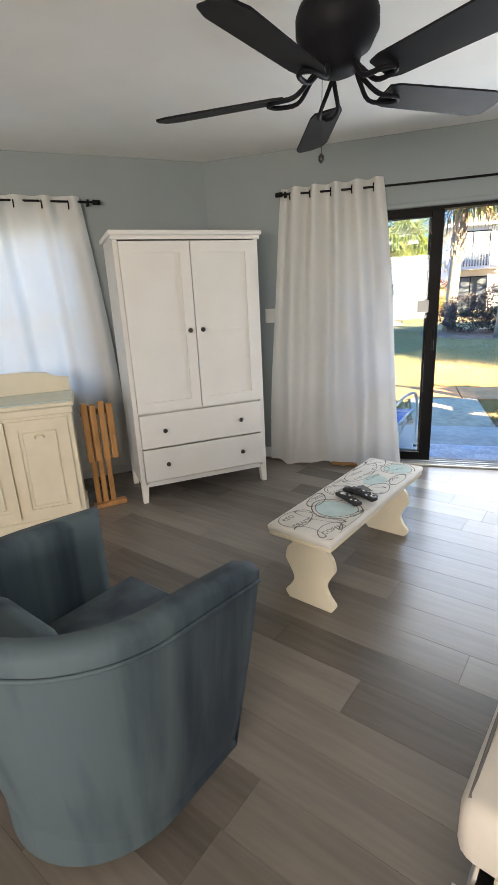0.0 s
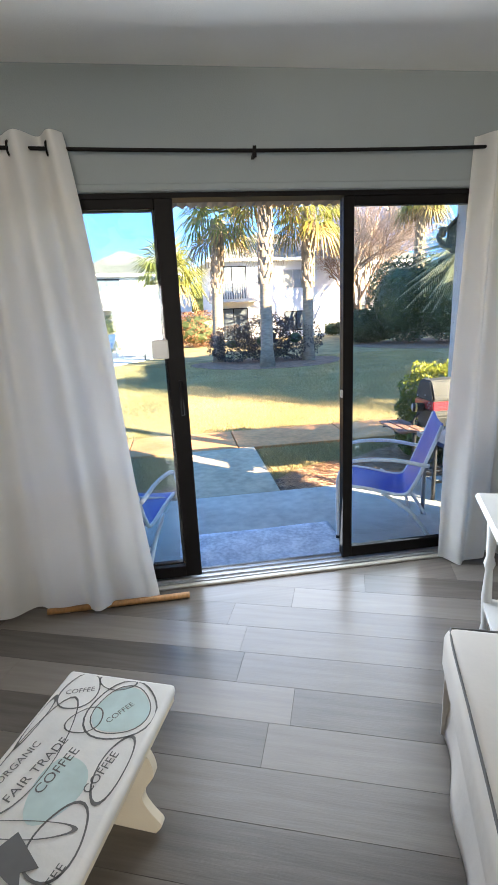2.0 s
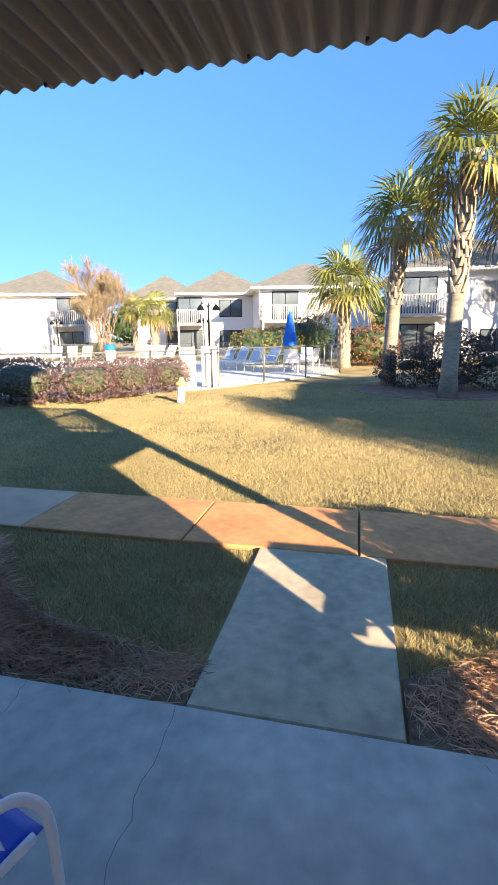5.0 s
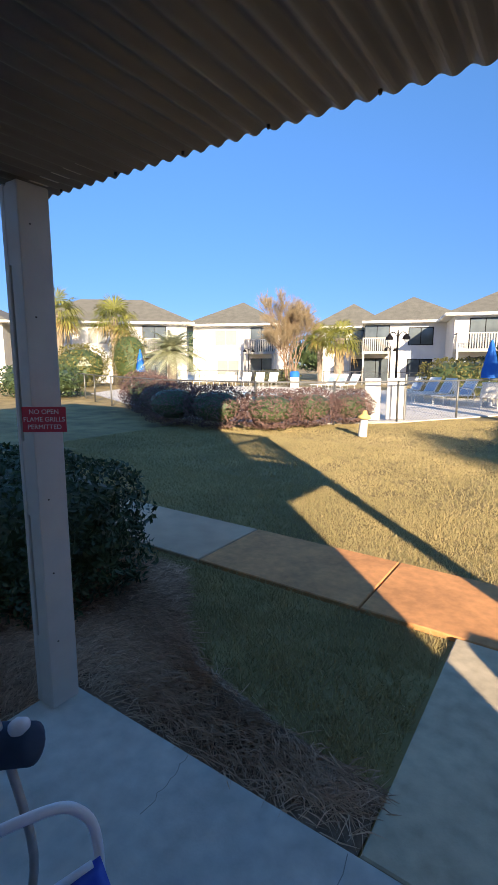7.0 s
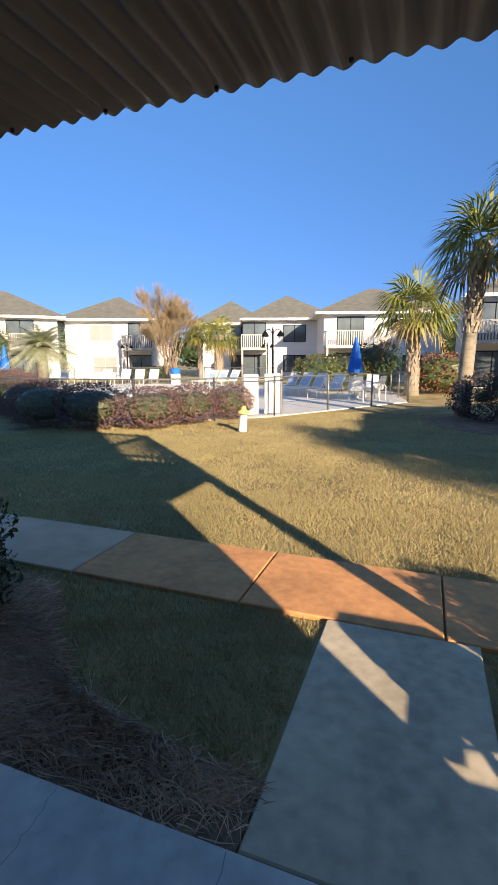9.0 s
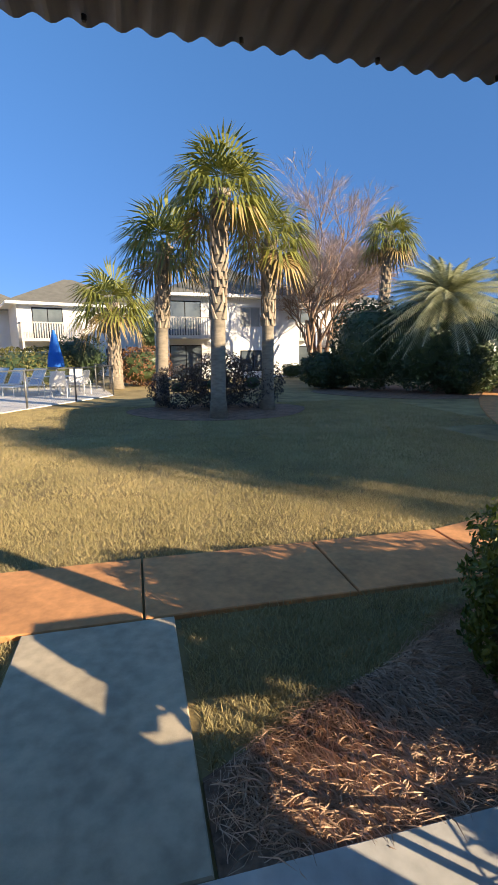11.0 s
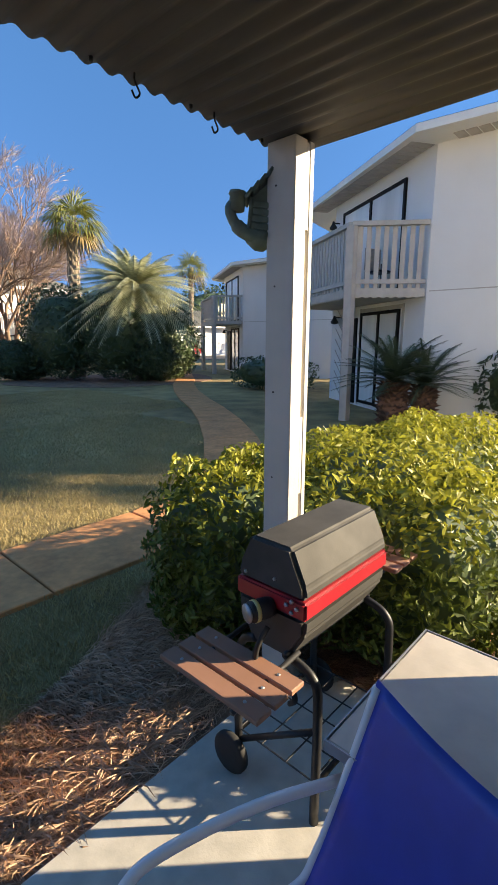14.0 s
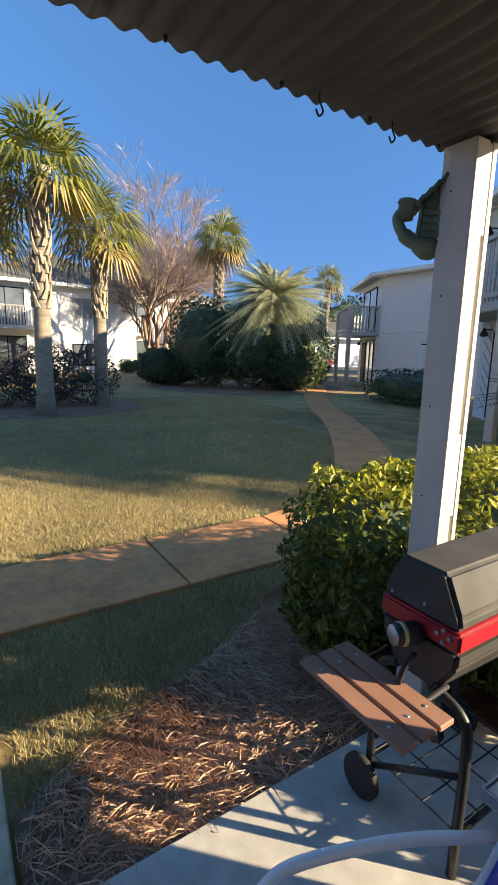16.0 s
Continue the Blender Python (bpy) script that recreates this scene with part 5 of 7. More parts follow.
def fan_leaf(verts, faces, base, direction, length, rng, droop=0.35, segs=16, petiole=0.9):
    """A costapalmate leaf: a stalk and a fan of narrow folded fingers."""
    d = Vector(direction).normalized()
    side = d.cross(Vector((0, 0, 1)))
    side = side.normalized() if side.length > 0.05 else Vector((1, 0, 0))
    up = side.cross(d).normalized()
    stalk_end = base + d * petiole + Vector((0, 0, -0.12 * petiole * droop))
    i0 = len(verts)
    w = 0.02
    verts += [base + side * w, base - side * w, stalk_end - side * w * 0.6, stalk_end + side * w * 0.6]
    faces.append((i0, i0 + 1, i0 + 2, i0 + 3))
    for k in range(segs):
        a = radians(-112 + 224 * (k + 0.5) / segs + rng.uniform(-4, 4))
        f = d * math.cos(a) + side * math.sin(a)
        ln = length * (0.75 + 0.25 * math.cos(a)) * rng.uniform(0.88, 1.08)
        mid = stalk_end + f * ln * 0.55 + up * 0.10 * ln - Vector((0, 0, droop * ln * 0.16))
        tip = stalk_end + f * ln * 0.95 - Vector((0, 0, droop * ln * (0.55 + 0.3 * rng.random())))
        n = f.cross(up).normalized() * 0.026 * length
        i = len(verts)
        verts += [stalk_end, mid + n, mid - n, tip]
        faces += [(i, i + 1, i + 2), (i + 1, i + 3, i + 2)]


def palm(x, y, h, crown_r, n, label, r=0.17, lean=(0.0, 0.0), boots_from=0.45, material=M_PALM, seed=1, boot_len=0.21, dry=3):
    rng = random.Random(seed)
    t = thing("palm_tree", pose(x, y, -0.05), label, "palm tree", "palms")
    path = [Vector((lean[0] * (k / 10) ** 2, lean[1] * (k / 10) ** 2, h * k / 10)) for k in range(11)]
    rad = [r * (1.25 if k == 0 else 1.0 - 0.02 * k) for k in range(11)]
    bm = bmesh.new()
    tube(bm, path, rad, 14)
    part("trunk", bm, M_TRUNK, t, "grey ringed trunk", True)
    verts, faces = [], []
    rows = max(6, int((1 - boots_from) * h / 0.17))
    for j in range(rows):
        f = boots_from + (1 - boots_from) * j / rows
        c = Vector((lean[0] * f * f, lean[1] * f * f, h * f))
        for k in range(6):
            a = (k + 0.5 * (j % 2)) * math.tau / 6 + rng.uniform(-0.1, 0.1)
            o = Vector((math.cos(a), math.sin(a), 0))
            s = Vector((-math.sin(a), math.cos(a), 0))
            b = c + o * r * 0.88
            grow = rng.uniform(0.8, 1.25)
            tip = b + o * 0.055 * grow + s * rng.uniform(-0.10, 0.10) + Vector((0, 0, boot_len * 1.25 * grow))
            i = len(verts)
            verts += [b + s * 0.06, b - s * 0.06, tip - s * 0.022, tip + s * 0.022, b + o * 0.045 + s * 0.035, b + o * 0.045 - s * 0.035]
            faces += [(i, i + 1, i + 5, i + 4), (i + 4, i + 5, i + 2, i + 3), (i, i + 4, i + 3), (i + 1, i + 2, i + 5)]
    mesh_from("boot_husk", verts, faces, M_BOOT, t, "criss-cross stubs of old leaves")
    top = Vector((lean[0], lean[1], h))
    for nm, count, lo, hi, mt_ in (("crown", int(n * 0.8), -30, 85, material), ("dead_foliage", dry, -55, -25, M_PALMDRY)):
        verts, faces = [], []
        for k in range(count):
            az = k * 2.399 + rng.uniform(-0.25, 0.25)
            el = math.asin(math.sin(radians(lo)) + (math.sin(radians(hi)) - math.sin(radians(lo))) * ((k + 0.5) / count)) + radians(rng.uniform(-6, 6))
            d = Vector((math.cos(az) * math.cos(el), math.sin(az) * math.cos(el), math.sin(el)))
            droop = 0.15 + 0.5 * max(0, math.cos(el)) * (1 if el < radians(50) else 0.6)
            fan_leaf(verts, faces, top + Vector((0, 0, -0.1)), d, crown_r * 0.74, rng, droop, 22, crown_r * 0.42)
        if count:
            mesh_from(nm, verts, faces, mt_, t)
    return t


palm(1.61, 18.6, 4.6, 1.6, 30, "fan palm with a leaning scarred trunk", 0.20, (0.25, 0.0), 0.5, seed=3)
palm(2.81, 15.75, 5.25, 1.5, 34, "tall fan palm with a boot-covered upper trunk", 0.19, (0.15, 0.0), 0.45, seed=4)
palm(4.47, 17.2, 4.6, 1.45, 28, "fan palm with yellowing lower fronds", 0.18, (0.05, 0.0), 0.5, seed=5, dry=5)
palm(-0.0, 26.8, 3.8, 2.1, 30, "fan palm with a shaggy trunk beside the pool fence", 0.30, (0.0, 0.0), 0.1, seed=6)
palm(-12.8, 34.4, 3.3, 1.7, 26, "short fan palm beyond the pool", 0.32, (0.0, 0.0), 0.1, seed=7)
palm(-14.3, 34.6, 3.5, 1.3, 20, "short fan palm beyond the pool", 0.16, (0.0, 0.0), 0.3, seed=8)
palm(-28.6, 28.7, 5.0, 2.1, 26, "fan palm in front of the far apartments", 0.25, (0.0, 0.0), 0.2, seed=9)
palm(-31.6, 26.0, 5.4, 2.2, 26, "fan palm in front of the far apartments", 0.25, (0.0, 0.0), 0.2, seed=10)
palm(11.75, 24.2, 6.5, 1.55, 30, "fan palm with a brown husky trunk above the shrub bed", 0.24, (0.2, 0.0), 0.4, seed=11, dry=7)
palm(27.0, 34.0, 7.2, 1.6, 24, "distant fan palm behind the apartments", 0.17, (0.0, 0.0), 0.6, seed=12)
# unseen palms, added only to throw streaky shadows across the lawn
for k, (px_, py_, ph_) in enumerate(((15.6, -2.2, 7.4), (17.2, -1.0, 7.6), (18.6, -2.6, 7.9), (19.4, -6.0, 7.5), (21.9, -5.4, 7.6), (20.6, -3.9, 7.3), (23.4, -6.6, 7.7))):
    palm(px_, py_, ph_, 1.7, 24, "unseen fan palm, added to cast frond shadows on the lawn", 0.18, (0.1, 0.0), 0.6, seed=40 + k)


def feather_palm(x, y, h, r, n, label, material, seed, trunk_r=0.22, trunk_mat=M_TRUNK, low=-5, droop=0.75, steps=15, wide=0.19, husk=0, sag=0.2):
    """A palm or cycad with arching feather fronds."""
    rng = random.Random(seed)
    t = thing("feather_palm", pose(x, y, -0.05), label, "palm")
    bm = bmesh.new()
    lathe(bm, [(trunk_r * 0.9, 0), (trunk_r * 1.15, h * 0.5), (trunk_r * 0.8, h)], 14)
    part("trunk", bm, trunk_mat, t, "", True)
    verts, faces = [], []
    for k in range(husk):
        a, z = k * 2.399, h * (0.04 + 0.92 * k / husk)
        o, s = Vector((math.cos(a), math.sin(a), 0)), Vector((-math.sin(a), math.cos(a), 0))
        b = o * trunk_r * 0.9 + Vector((0, 0, z))
        tip = b + o * rng.uniform(0.08, 0.16) + Vector((0, 0, rng.uniform(0.0, 0.12)))
        i = len(verts)
        verts += [b + s * 0.05, b - s * 0.05, tip + s * 0.015, tip - s * 0.015, b + Vector((0, 0, 0.07))]
        faces += [(i, i + 1, i + 3, i + 2), (i, i + 2, i + 4), (i + 1, i + 4, i + 3), (i + 2, i + 3, i + 4)]
    if husk:
        mesh_from("husk", verts, faces, trunk_mat, t, "shaggy stubs of old fronds")
    verts, faces = [], []
    for k in range(n):
        az = k * 2.399 + rng.uniform(-0.2, 0.2)
        el = radians(low + (75 - low) * ((k + 0.5) / n) + rng.uniform(-6, 6))
        o = Vector((math.cos(az), math.sin(az), 0))
        s = Vector((-math.sin(az), math.cos(az), 0))
        ln = r * rng.uniform(0.85, 1.1)
        prev = None
        for q in range(steps):
            f = q / (steps - 1)
            p = Vector((0, 0, h)) + o * ln * (math.cos(el) * f + 0.25 * f * f) + Vector((0, 0, ln * (math.sin(el) * f - droop * f * f * (0.4 + 0.6 * math.cos(el)))))
            if prev is not None:
                along = (p - prev).normalized()
                for sg in (-1, 1):
                    for half in (0.0, 0.5):
                        b = prev.lerp(p, half)
                        w = ln * wide * rng.uniform(0.85, 1.12) * math.sin(math.pi * min(1, f * 0.85 + 0.12)) ** 0.6
                        tip = b + s * sg * w + along * w * 0.6 + Vector((0, 0, -sag * w))
                        i = len(verts)
                        verts += [b + along * 0.22 * r / steps, b - along * 0.22 * r / steps, tip]
                        faces.append((i, i + 1, i + 2))
                i = len(verts)
                verts += [prev + s * 0.01, prev - s * 0.01, p - s * 0.01, p + s * 0.01]
                faces.append((i, i + 1, i + 2, i + 3))
            prev = p
    mesh_from("crown", verts, faces, material, t)
    return t


feather_palm(-21.9, 27.8, 2.3, 2.5, 90, "pale feathery palm by the far fence", M_SILVER, 21, 0.3)
feather_palm(12.5, 20.7, 3.55, 2.35, 170, "large silvery feather palm over dark shrubs", M_SILVER, 22, 0.4, low=-25, droop=0.62, steps=22, wide=0.14, sag=0.55)
feather_palm(9.05, 7.95, 0.86, 1.15, 52, "sago palm with a stout shaggy trunk", M_SAGO, 23, 0.23, M_SAGOTRUNK, low=8, droop=0.40, steps=34, wide=0.13, husk=170)
feather_palm(9.42, 7.55, 0.80, 1.0, 40, "smaller sago palm crowded against another trunk", M_SAGO, 24, 0.18, M_SAGOTRUNK, low=10, droop=0.40, steps=32, wide=0.13, husk=130)


def bare_tree(x, y, h, stems, label, seed, spread=0.4, depth=6, twig=M_TWIG, bark=M_BARK, r0=0.10, fan=0.28, up=0.10):
    rng = random.Random(seed)
    t = thing("bare_tree", pose(x, y, -0.05), label, "tree")
    limbs, twigs = bmesh.new(), [[], []]

    def grow(p, d, ln, r, lvl):
        q = p + d * ln
        bend = p.lerp(q, 0.5) + Vector((rng.uniform(-1, 1), rng.uniform(-1, 1), 0)) * ln * 0.06
        if lvl >= depth - 2:
            v, f = twigs
            i = len(v)
            rr = max(r, 0.008)
            s = d.orthogonal().normalized() * rr
            s2 = d.cross(s).normalized() * rr
            v += [p + s, p - s * 0.5 + s2, p - s * 0.5 - s2, q]
            f += [(i, i + 1, i + 3), (i + 1, i + 2, i + 3), (i + 2, i, i + 3)]
        else:
            tube(limbs, [p, bend, q], [r, r * 0.88, r * 0.75], 6, caps=False)
        if lvl >= depth:
            return
        for k in range(2 if lvl < 2 else 3):
            a = rng.uniform(0, math.tau)
            o = d.orthogonal().normalized()
            o = (Matrix.Rotation(a, 3, d) @ o)
            nd = (d + o * rng.uniform(spread * 0.4, spread * 1.25) + Vector((0, 0, up))).normalized()
            grow(q - d * ln * rng.uniform(0, 0.55), nd, ln * rng.uniform(0.66, 0.86), r * 0.64, lvl + 1)
    for k in range(stems):
        a = k * math.tau / stems + rng.uniform(-0.3, 0.3)
        grow(Vector((0.12 * math.cos(a), 0.12 * math.sin(a), 0)), Vector((math.cos(a) * fan * rng.uniform(0.4, 1.15), math.sin(a) * fan * rng.uniform(0.4, 1.15), 1)).normalized(), h * rng.uniform(0.20, 0.29), r0, 0)
    part("branchwork", limbs, bark, t, "", True)
    mesh_from("crown", twigs[0], twigs[1], twig, t)


bare_tree(11.6, 31.5, 12.6, 7, "tall bare crape myrtle with pale bark and fine twigs", 33, 0.52, 8, r0=0.13, fan=0.32, up=0.03)
bare_tree(-15.9, 33.3, 7.4, 7, "bare multi-stemmed tree with golden brown twigs", 38, 0.40, 8, mat("golden_twig", (0.28, 0.21, 0.12), 0.9), M_BARK, 0.055, 0.24, 0.12)

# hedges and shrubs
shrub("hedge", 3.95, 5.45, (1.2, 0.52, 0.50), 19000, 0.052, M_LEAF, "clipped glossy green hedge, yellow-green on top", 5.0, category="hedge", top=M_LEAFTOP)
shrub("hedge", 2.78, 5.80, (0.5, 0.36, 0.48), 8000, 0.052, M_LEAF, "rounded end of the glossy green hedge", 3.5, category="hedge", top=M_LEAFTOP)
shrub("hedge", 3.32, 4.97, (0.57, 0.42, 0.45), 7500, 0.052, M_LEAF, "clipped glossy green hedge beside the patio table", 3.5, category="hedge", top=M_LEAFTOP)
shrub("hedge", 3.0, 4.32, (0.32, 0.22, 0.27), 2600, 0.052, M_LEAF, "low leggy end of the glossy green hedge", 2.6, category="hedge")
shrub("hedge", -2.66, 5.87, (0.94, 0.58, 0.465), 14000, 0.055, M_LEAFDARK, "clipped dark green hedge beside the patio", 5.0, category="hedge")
shrub("shrub", 10.9, 6.2, (0.9, 0.9, 0.75), 1800, 0.14, M_LEAFDARK, "dark broad-leaved shrub against the white wall")
for x, y, h in ((12.0, 21.2, (1.9, 1.6, 1.7)), (10.5, 22.8, (1.7, 1.5, 1.85)), (13.7, 20.4, (1.4, 1.4, 1.45)), (9.3, 24.2, (1.4, 1.0, 0.8)), (12.9, 19.9, (1.2, 1.0, 0.95))):
    shrub("shrub", x, y, h, 4500, 0.16, M_LEAFDARK, "large dark evergreen shrub in the bed", 2.4)
for x, y, h in ((2.0, 17.8, (0.85, 0.6, 0.62)), (3.0, 17.5, (0.95, 0.6, 0.72)), (4.1, 17.5, (0.95, 0.6, 0.74)), (3.4, 18.4, (1.0, 0.6, 0.8))):
    shrub("shrub", x, y, h, 3200, 0.075, M_LEAFPLUM, "loose dark shrub under the palms", 2.0, core=0.25, spread=1.2)
for x, y, h in ((-8.0, 13.2, (0.95, 0.8, 0.62)), (-6.7, 13.3, (0.9, 0.75, 0.6)), (-5.5, 13.9, (0.8, 0.8, 0.55)), (-5.0, 15.0, (0.75, 0.85, 0.55)), (-4.4, 16.2, (0.6, 0.8, 0.52)), (-9.5, 14.2, (0.9, 0.8, 0.62)), (-11.0, 15.2, (1.0, 0.8, 0.7)), (-12.5, 16.4, (1.1, 0.8, 0.75))):
    shrub("shrub", x, y, (h[0], h[1], h[2] * 0.9), 4500, 0.062, M_LEAFPURPLE, "russet purple shrub along the pool fence", 2.3, core=0.75)
shrub("shrub", -3.9, 28.8, (2.1, 1.3, 0.95), 3500, 0.15, M_LEAFOLIVE, "clipped olive green shrub behind the pool")
shrub("shrub", -1.9, 30.0, (1.4, 1.2, 1.25), 2500, 0.15, M_LEAFDARK, "rounded green shrub behind the pool", 2.4)
shrub("shrub", 1.3, 28.6, (1.35, 1.0, 0.95), 2600, 0.14, M_LEAFRED, "russet brown rounded shrub")
shrub("shrub", -19.0, 36.5, (2.0, 0.9, 0.6), 1800, 0.17, M_LEAFOLIVE, "clipped green hedge below a window")
shrub("shrub", -27.6, 24.7, (2.4, 1.6, 1.45), 3000, 0.18, M_LEAFOLIVE, "rounded olive shrub by the far fence", 2.4)
shrub("shrub", -25.6, 27.4, (1.3, 1.2, 1.95), 2200, 0.17, M_LEAFOLIVE, "tall yellow-green shrub by the far wall")
shrub("shrub", -20.5, 17.2, (2.4, 1.6, 0.8), 2500, 0.17, M_LEAFDARK, "dark clipped shrub at the lawn's edge")
shrub("shrub", 17.2, 24.5, (1.0, 0.8, 0.6), 1200, 0.13, M_LEAFOLIVE, "yellow-green shrub by the far path")
shrub("shrub", 13.2, 14.2, (0.8, 1.6, 0.55), 1500, 0.12, M_LEAFDARK, "dark shrub beside the neighbour's porch")
shrub("shrub", 10.6, 33.4, (0.7, 0.5, 0.45), 700, 0.12, M_LEAFDARK, "small dark shrub by the entry")


# ---- apartment blocks ----
def block(a, b, depth, eave, roof_h, features, label, over=0.7):
    """A two-storey block whose front runs from a to b; local x along the front, y inwards."""
    a, b = Vector((*a, 0)), Vector((*b, 0))
    w = (b - a).length
    ang = math.atan2(b.y - a.y, b.x - a.x)
    t = thing("apartment_house", Matrix.Translation(a + Vector((0, 0, -0.06))) @ Matrix.Rotation(ang, 4, "Z"), label, "house", "apartment houses")
    part("wall", boxes((0, w, 0, depth, 0, eave)), M_STUCCO, t, "white stucco walls")
    bm = bmesh.new()
    hip_roof(bm, 0, w, 0, depth, eave + 0.12, roof_h, over)
    part("roof", bm, M_ROOF, t, "taupe shingle hip roof")
    part("fascia", boxes((-over, w + over, -over, depth + over, eave - 0.06, eave + 0.117)), M_FASCIA, t)
    for f in features:
        if f[0] == "win":
            _, x, z, ww, hh, m_ = f
            wn_ = part("window", boxes((x - 0.06, x, -0.03, 0.0, z - 0.06, z + hh + 0.06), (x + ww, x + ww + 0.06, -0.03, 0.0, z - 0.06, z + hh + 0.06), (x, x + ww, -0.03, 0.0, z - 0.06, z), (x, x + ww, -0.03, 0.0, z + hh, z + hh + 0.06), (x + ww / 2 - 0.03, x + ww / 2 + 0.03, -0.028, 0.0, z, z + hh)), M_RAIL if m_ is M_BLIND else M_BRONZE, t)
            part("pane", boxes((x, x + ww / 2 - 0.03, -0.012, -0.004, z, z + hh)), m_, wn_)
            part("pane", boxes((x + ww / 2 + 0.03, x + ww, -0.012, -0.004, z, z + hh)), m_, wn_)
        elif f[0] == "side":
            _, x, y, z, ww, hh, m_ = f
            part("window", boxes((x, x + 0.02, y, y + ww, z, z + hh)), m_, t)
        else:
            _, x0, x1, dep = f
            deck = part("balcony", boxes((x0, x1, -dep, -0.001, 2.45, 2.65)), M_RAIL, t)
            part("top_rail", boxes((x0, x1, -dep, -dep + 0.08, 3.62, 3.70), (x0, x0 + 0.06, -dep + 0.08, -0.01, 3.62, 3.70), (x1 - 0.06, x1, -dep + 0.08, -0.01, 3.62, 3.70)), M_RAIL, deck)
            first = None
            nb = int((x1 - x0) / 0.16)
            spots = [(x0 + 0.05 + i * (x1 - x0 - 0.1) / nb, -dep + 0.03) for i in range(nb + 1)] + [(xx, -dep + 0.2 + k * 0.16) for xx in (x0 + 0.03, x1 - 0.03) for k in range(int((dep - 0.2) / 0.16))]
            for sx, sy in spots:
                if first is None:
                    first = bl = part("baluster", boxes((-0.035, 0.035, -0.015, 0.015, 2.62, 3.62)), M_RAIL, deck)
                else:
                    bl = first.copy()
                    scene.collection.objects.link(bl)
                bl.location = (sx, sy, 0)
            for xx in (x0 + 0.1, x1 - 0.1):
                part("post", boxes((xx - 0.07, xx + 0.07, -dep + 0.02, -dep + 0.16, 0, 2.45)), M_RAIL, t)
            mid = (x0 + x1) / 2
            for z in (0.05, 2.7):
                d_ = part("glass_door", boxes((mid - 1.0, mid + 1.0, -0.03, -0.002, z, z + 2.05)), M_BRONZE, t)
                part("pane", boxes((mid - 0.94, mid - 0.03, -0.034, -0.031, z + 0.06, z + 1.99)), M_WINDARK, d_)
                part("pane", boxes((mid + 0.03, mid + 0.94, -0.034, -0.031, z + 0.06, z + 1.99)), M_WINDARK, d_)
    return t


EV, EVF = 5.05, 4.95
block((3.0, 34.3), (11.6, 34.9), 8, EV, 2.3, [("bal", -0.6, 2.6, 1.5), ("win", 4.6, 3.3, 1.2, 1.1, M_BLIND), ("win", 4.6, 0.5, 1.6, 1.2, M_WINDARK)], "white two-storey apartment house behind the palms")
block((11.7, 38.5), (19.0, 38.5), 8, EV, 2.3, [("bal", 0.1, 1.9, 1.2), ("bal", 3.6, 6.0, 1.2), ("win", 2.3, 0.7, 0.9, 1.2, M_WINDARK)], "white apartment house with a corner balcony")
block((-6.7, 39.8), (1.5, 42.5), 8, EVF, 2.2, [("bal", 0.0, 3.9, 1.6), ("win", 5.5, 3.2, 1.3, 1.2, M_WINDARK), ("win", 5.9, 0.7, 1.3, 1.2, M_WINDARK)], "white apartment house with a broad balcony")
block((-13.7, 42.6), (-7.2, 45.0), 8, EVF, 2.3, [("bal", -0.6, 1.6, 1.5), ("win", 3.0, 3.2, 1.8, 1.3, M_WINDARK), ("win", 3.0, 0.7, 1.8, 1.3, M_WINDARK)], "white apartment house with a hipped roof")
block((-19.9, 45.6), (-14.2, 47.6), 8, EVF, 2.4, [("win", 1.0, 3.3, 1.5, 1.2, M_WINDARK), ("bal", 3.0, 5.2, 1.4)], "white apartment house seen past a tree")
block((-28.2, 37.2), (-21.2, 40.0), 8, EVF, 2.3, [("win", 2.1, 3.3, 1.9, 1.2, M_BLIND), ("win", 2.3, 0.7, 1.9, 1.2, M_BLIND), ("bal", 5.0, 7.6, 1.4)], "white apartment house with hedge and lamp in front")
block((-37.5, 26.5), (-27.2, 35.2), 8, EVF, 2.3, [("bal", -0.4, 0.9, 1.3), ("win", 2.6, 3.3, 1.2, 1.2, M_BLIND), ("win", 2.6, 0.7, 1.2, 1.2, M_BLIND), ("win", 5.4, 3.3, 1.4, 1.2, M_BLIND), ("win", 5.4, 0.7, 1.4, 1.2, M_BLIND), ("bal", 9.0, 12.6, 1.4)], "white apartment house on the far side of the lawn")
block((-48.0, 17.5), (-38.5, 25.5), 8, EVF, 2.3, [("bal", 3.0, 7.0, 1.5), ("win", 7.6, 3.3, 1.4, 1.2, M_BLIND)], "white apartment house at the far end")


# neighbouring house with the angled balcony
nb_ = thing("neighbour_house", pose(0, 0, -0.06), "white stucco neighbouring house with a slatted balcony", "house", "apartment houses")
C, U = Vector((10.27, 8.0, 0)), Vector((0.55, 0.835, 0)).normalized()
N = Vector((-U.y, U.x, 0))
FAR = C + U * 4.3
GL = Matrix(((U.x, -N.x, 0, C.x), (U.y, -N.y, 0, C.y), (0, 0, 1, 0), (0, 0, 0, 1)))
bm = bmesh.new()
prism(bm, [(C.x, C.y), (C.x + 0.37, C.y - 5.3), (C.x + 9, C.y - 5.3), (C.x + 9, FAR.y + 1.5), (FAR.x, FAR.y)], 0, 5.06)
part("wall", bm, M_STUCCO, nb_, "white stucco walls")
bm = bmesh.new()
e0, e1, e2 = C + N * 0.55 + U * 5.4, C + N * 0.55 + Vector((-0.25, -0.2, 0)), Vector((C.x - 0.17, C.y - 5.8, 0))
soffit = [(e2.x, e2.y), (C.x + 9.5, e2.y), (C.x + 9.5, e0.y + 1.5), (e0.x, e0.y), (e1.x, e1.y)]
prism(bm, soffit, 5.06, 5.19)
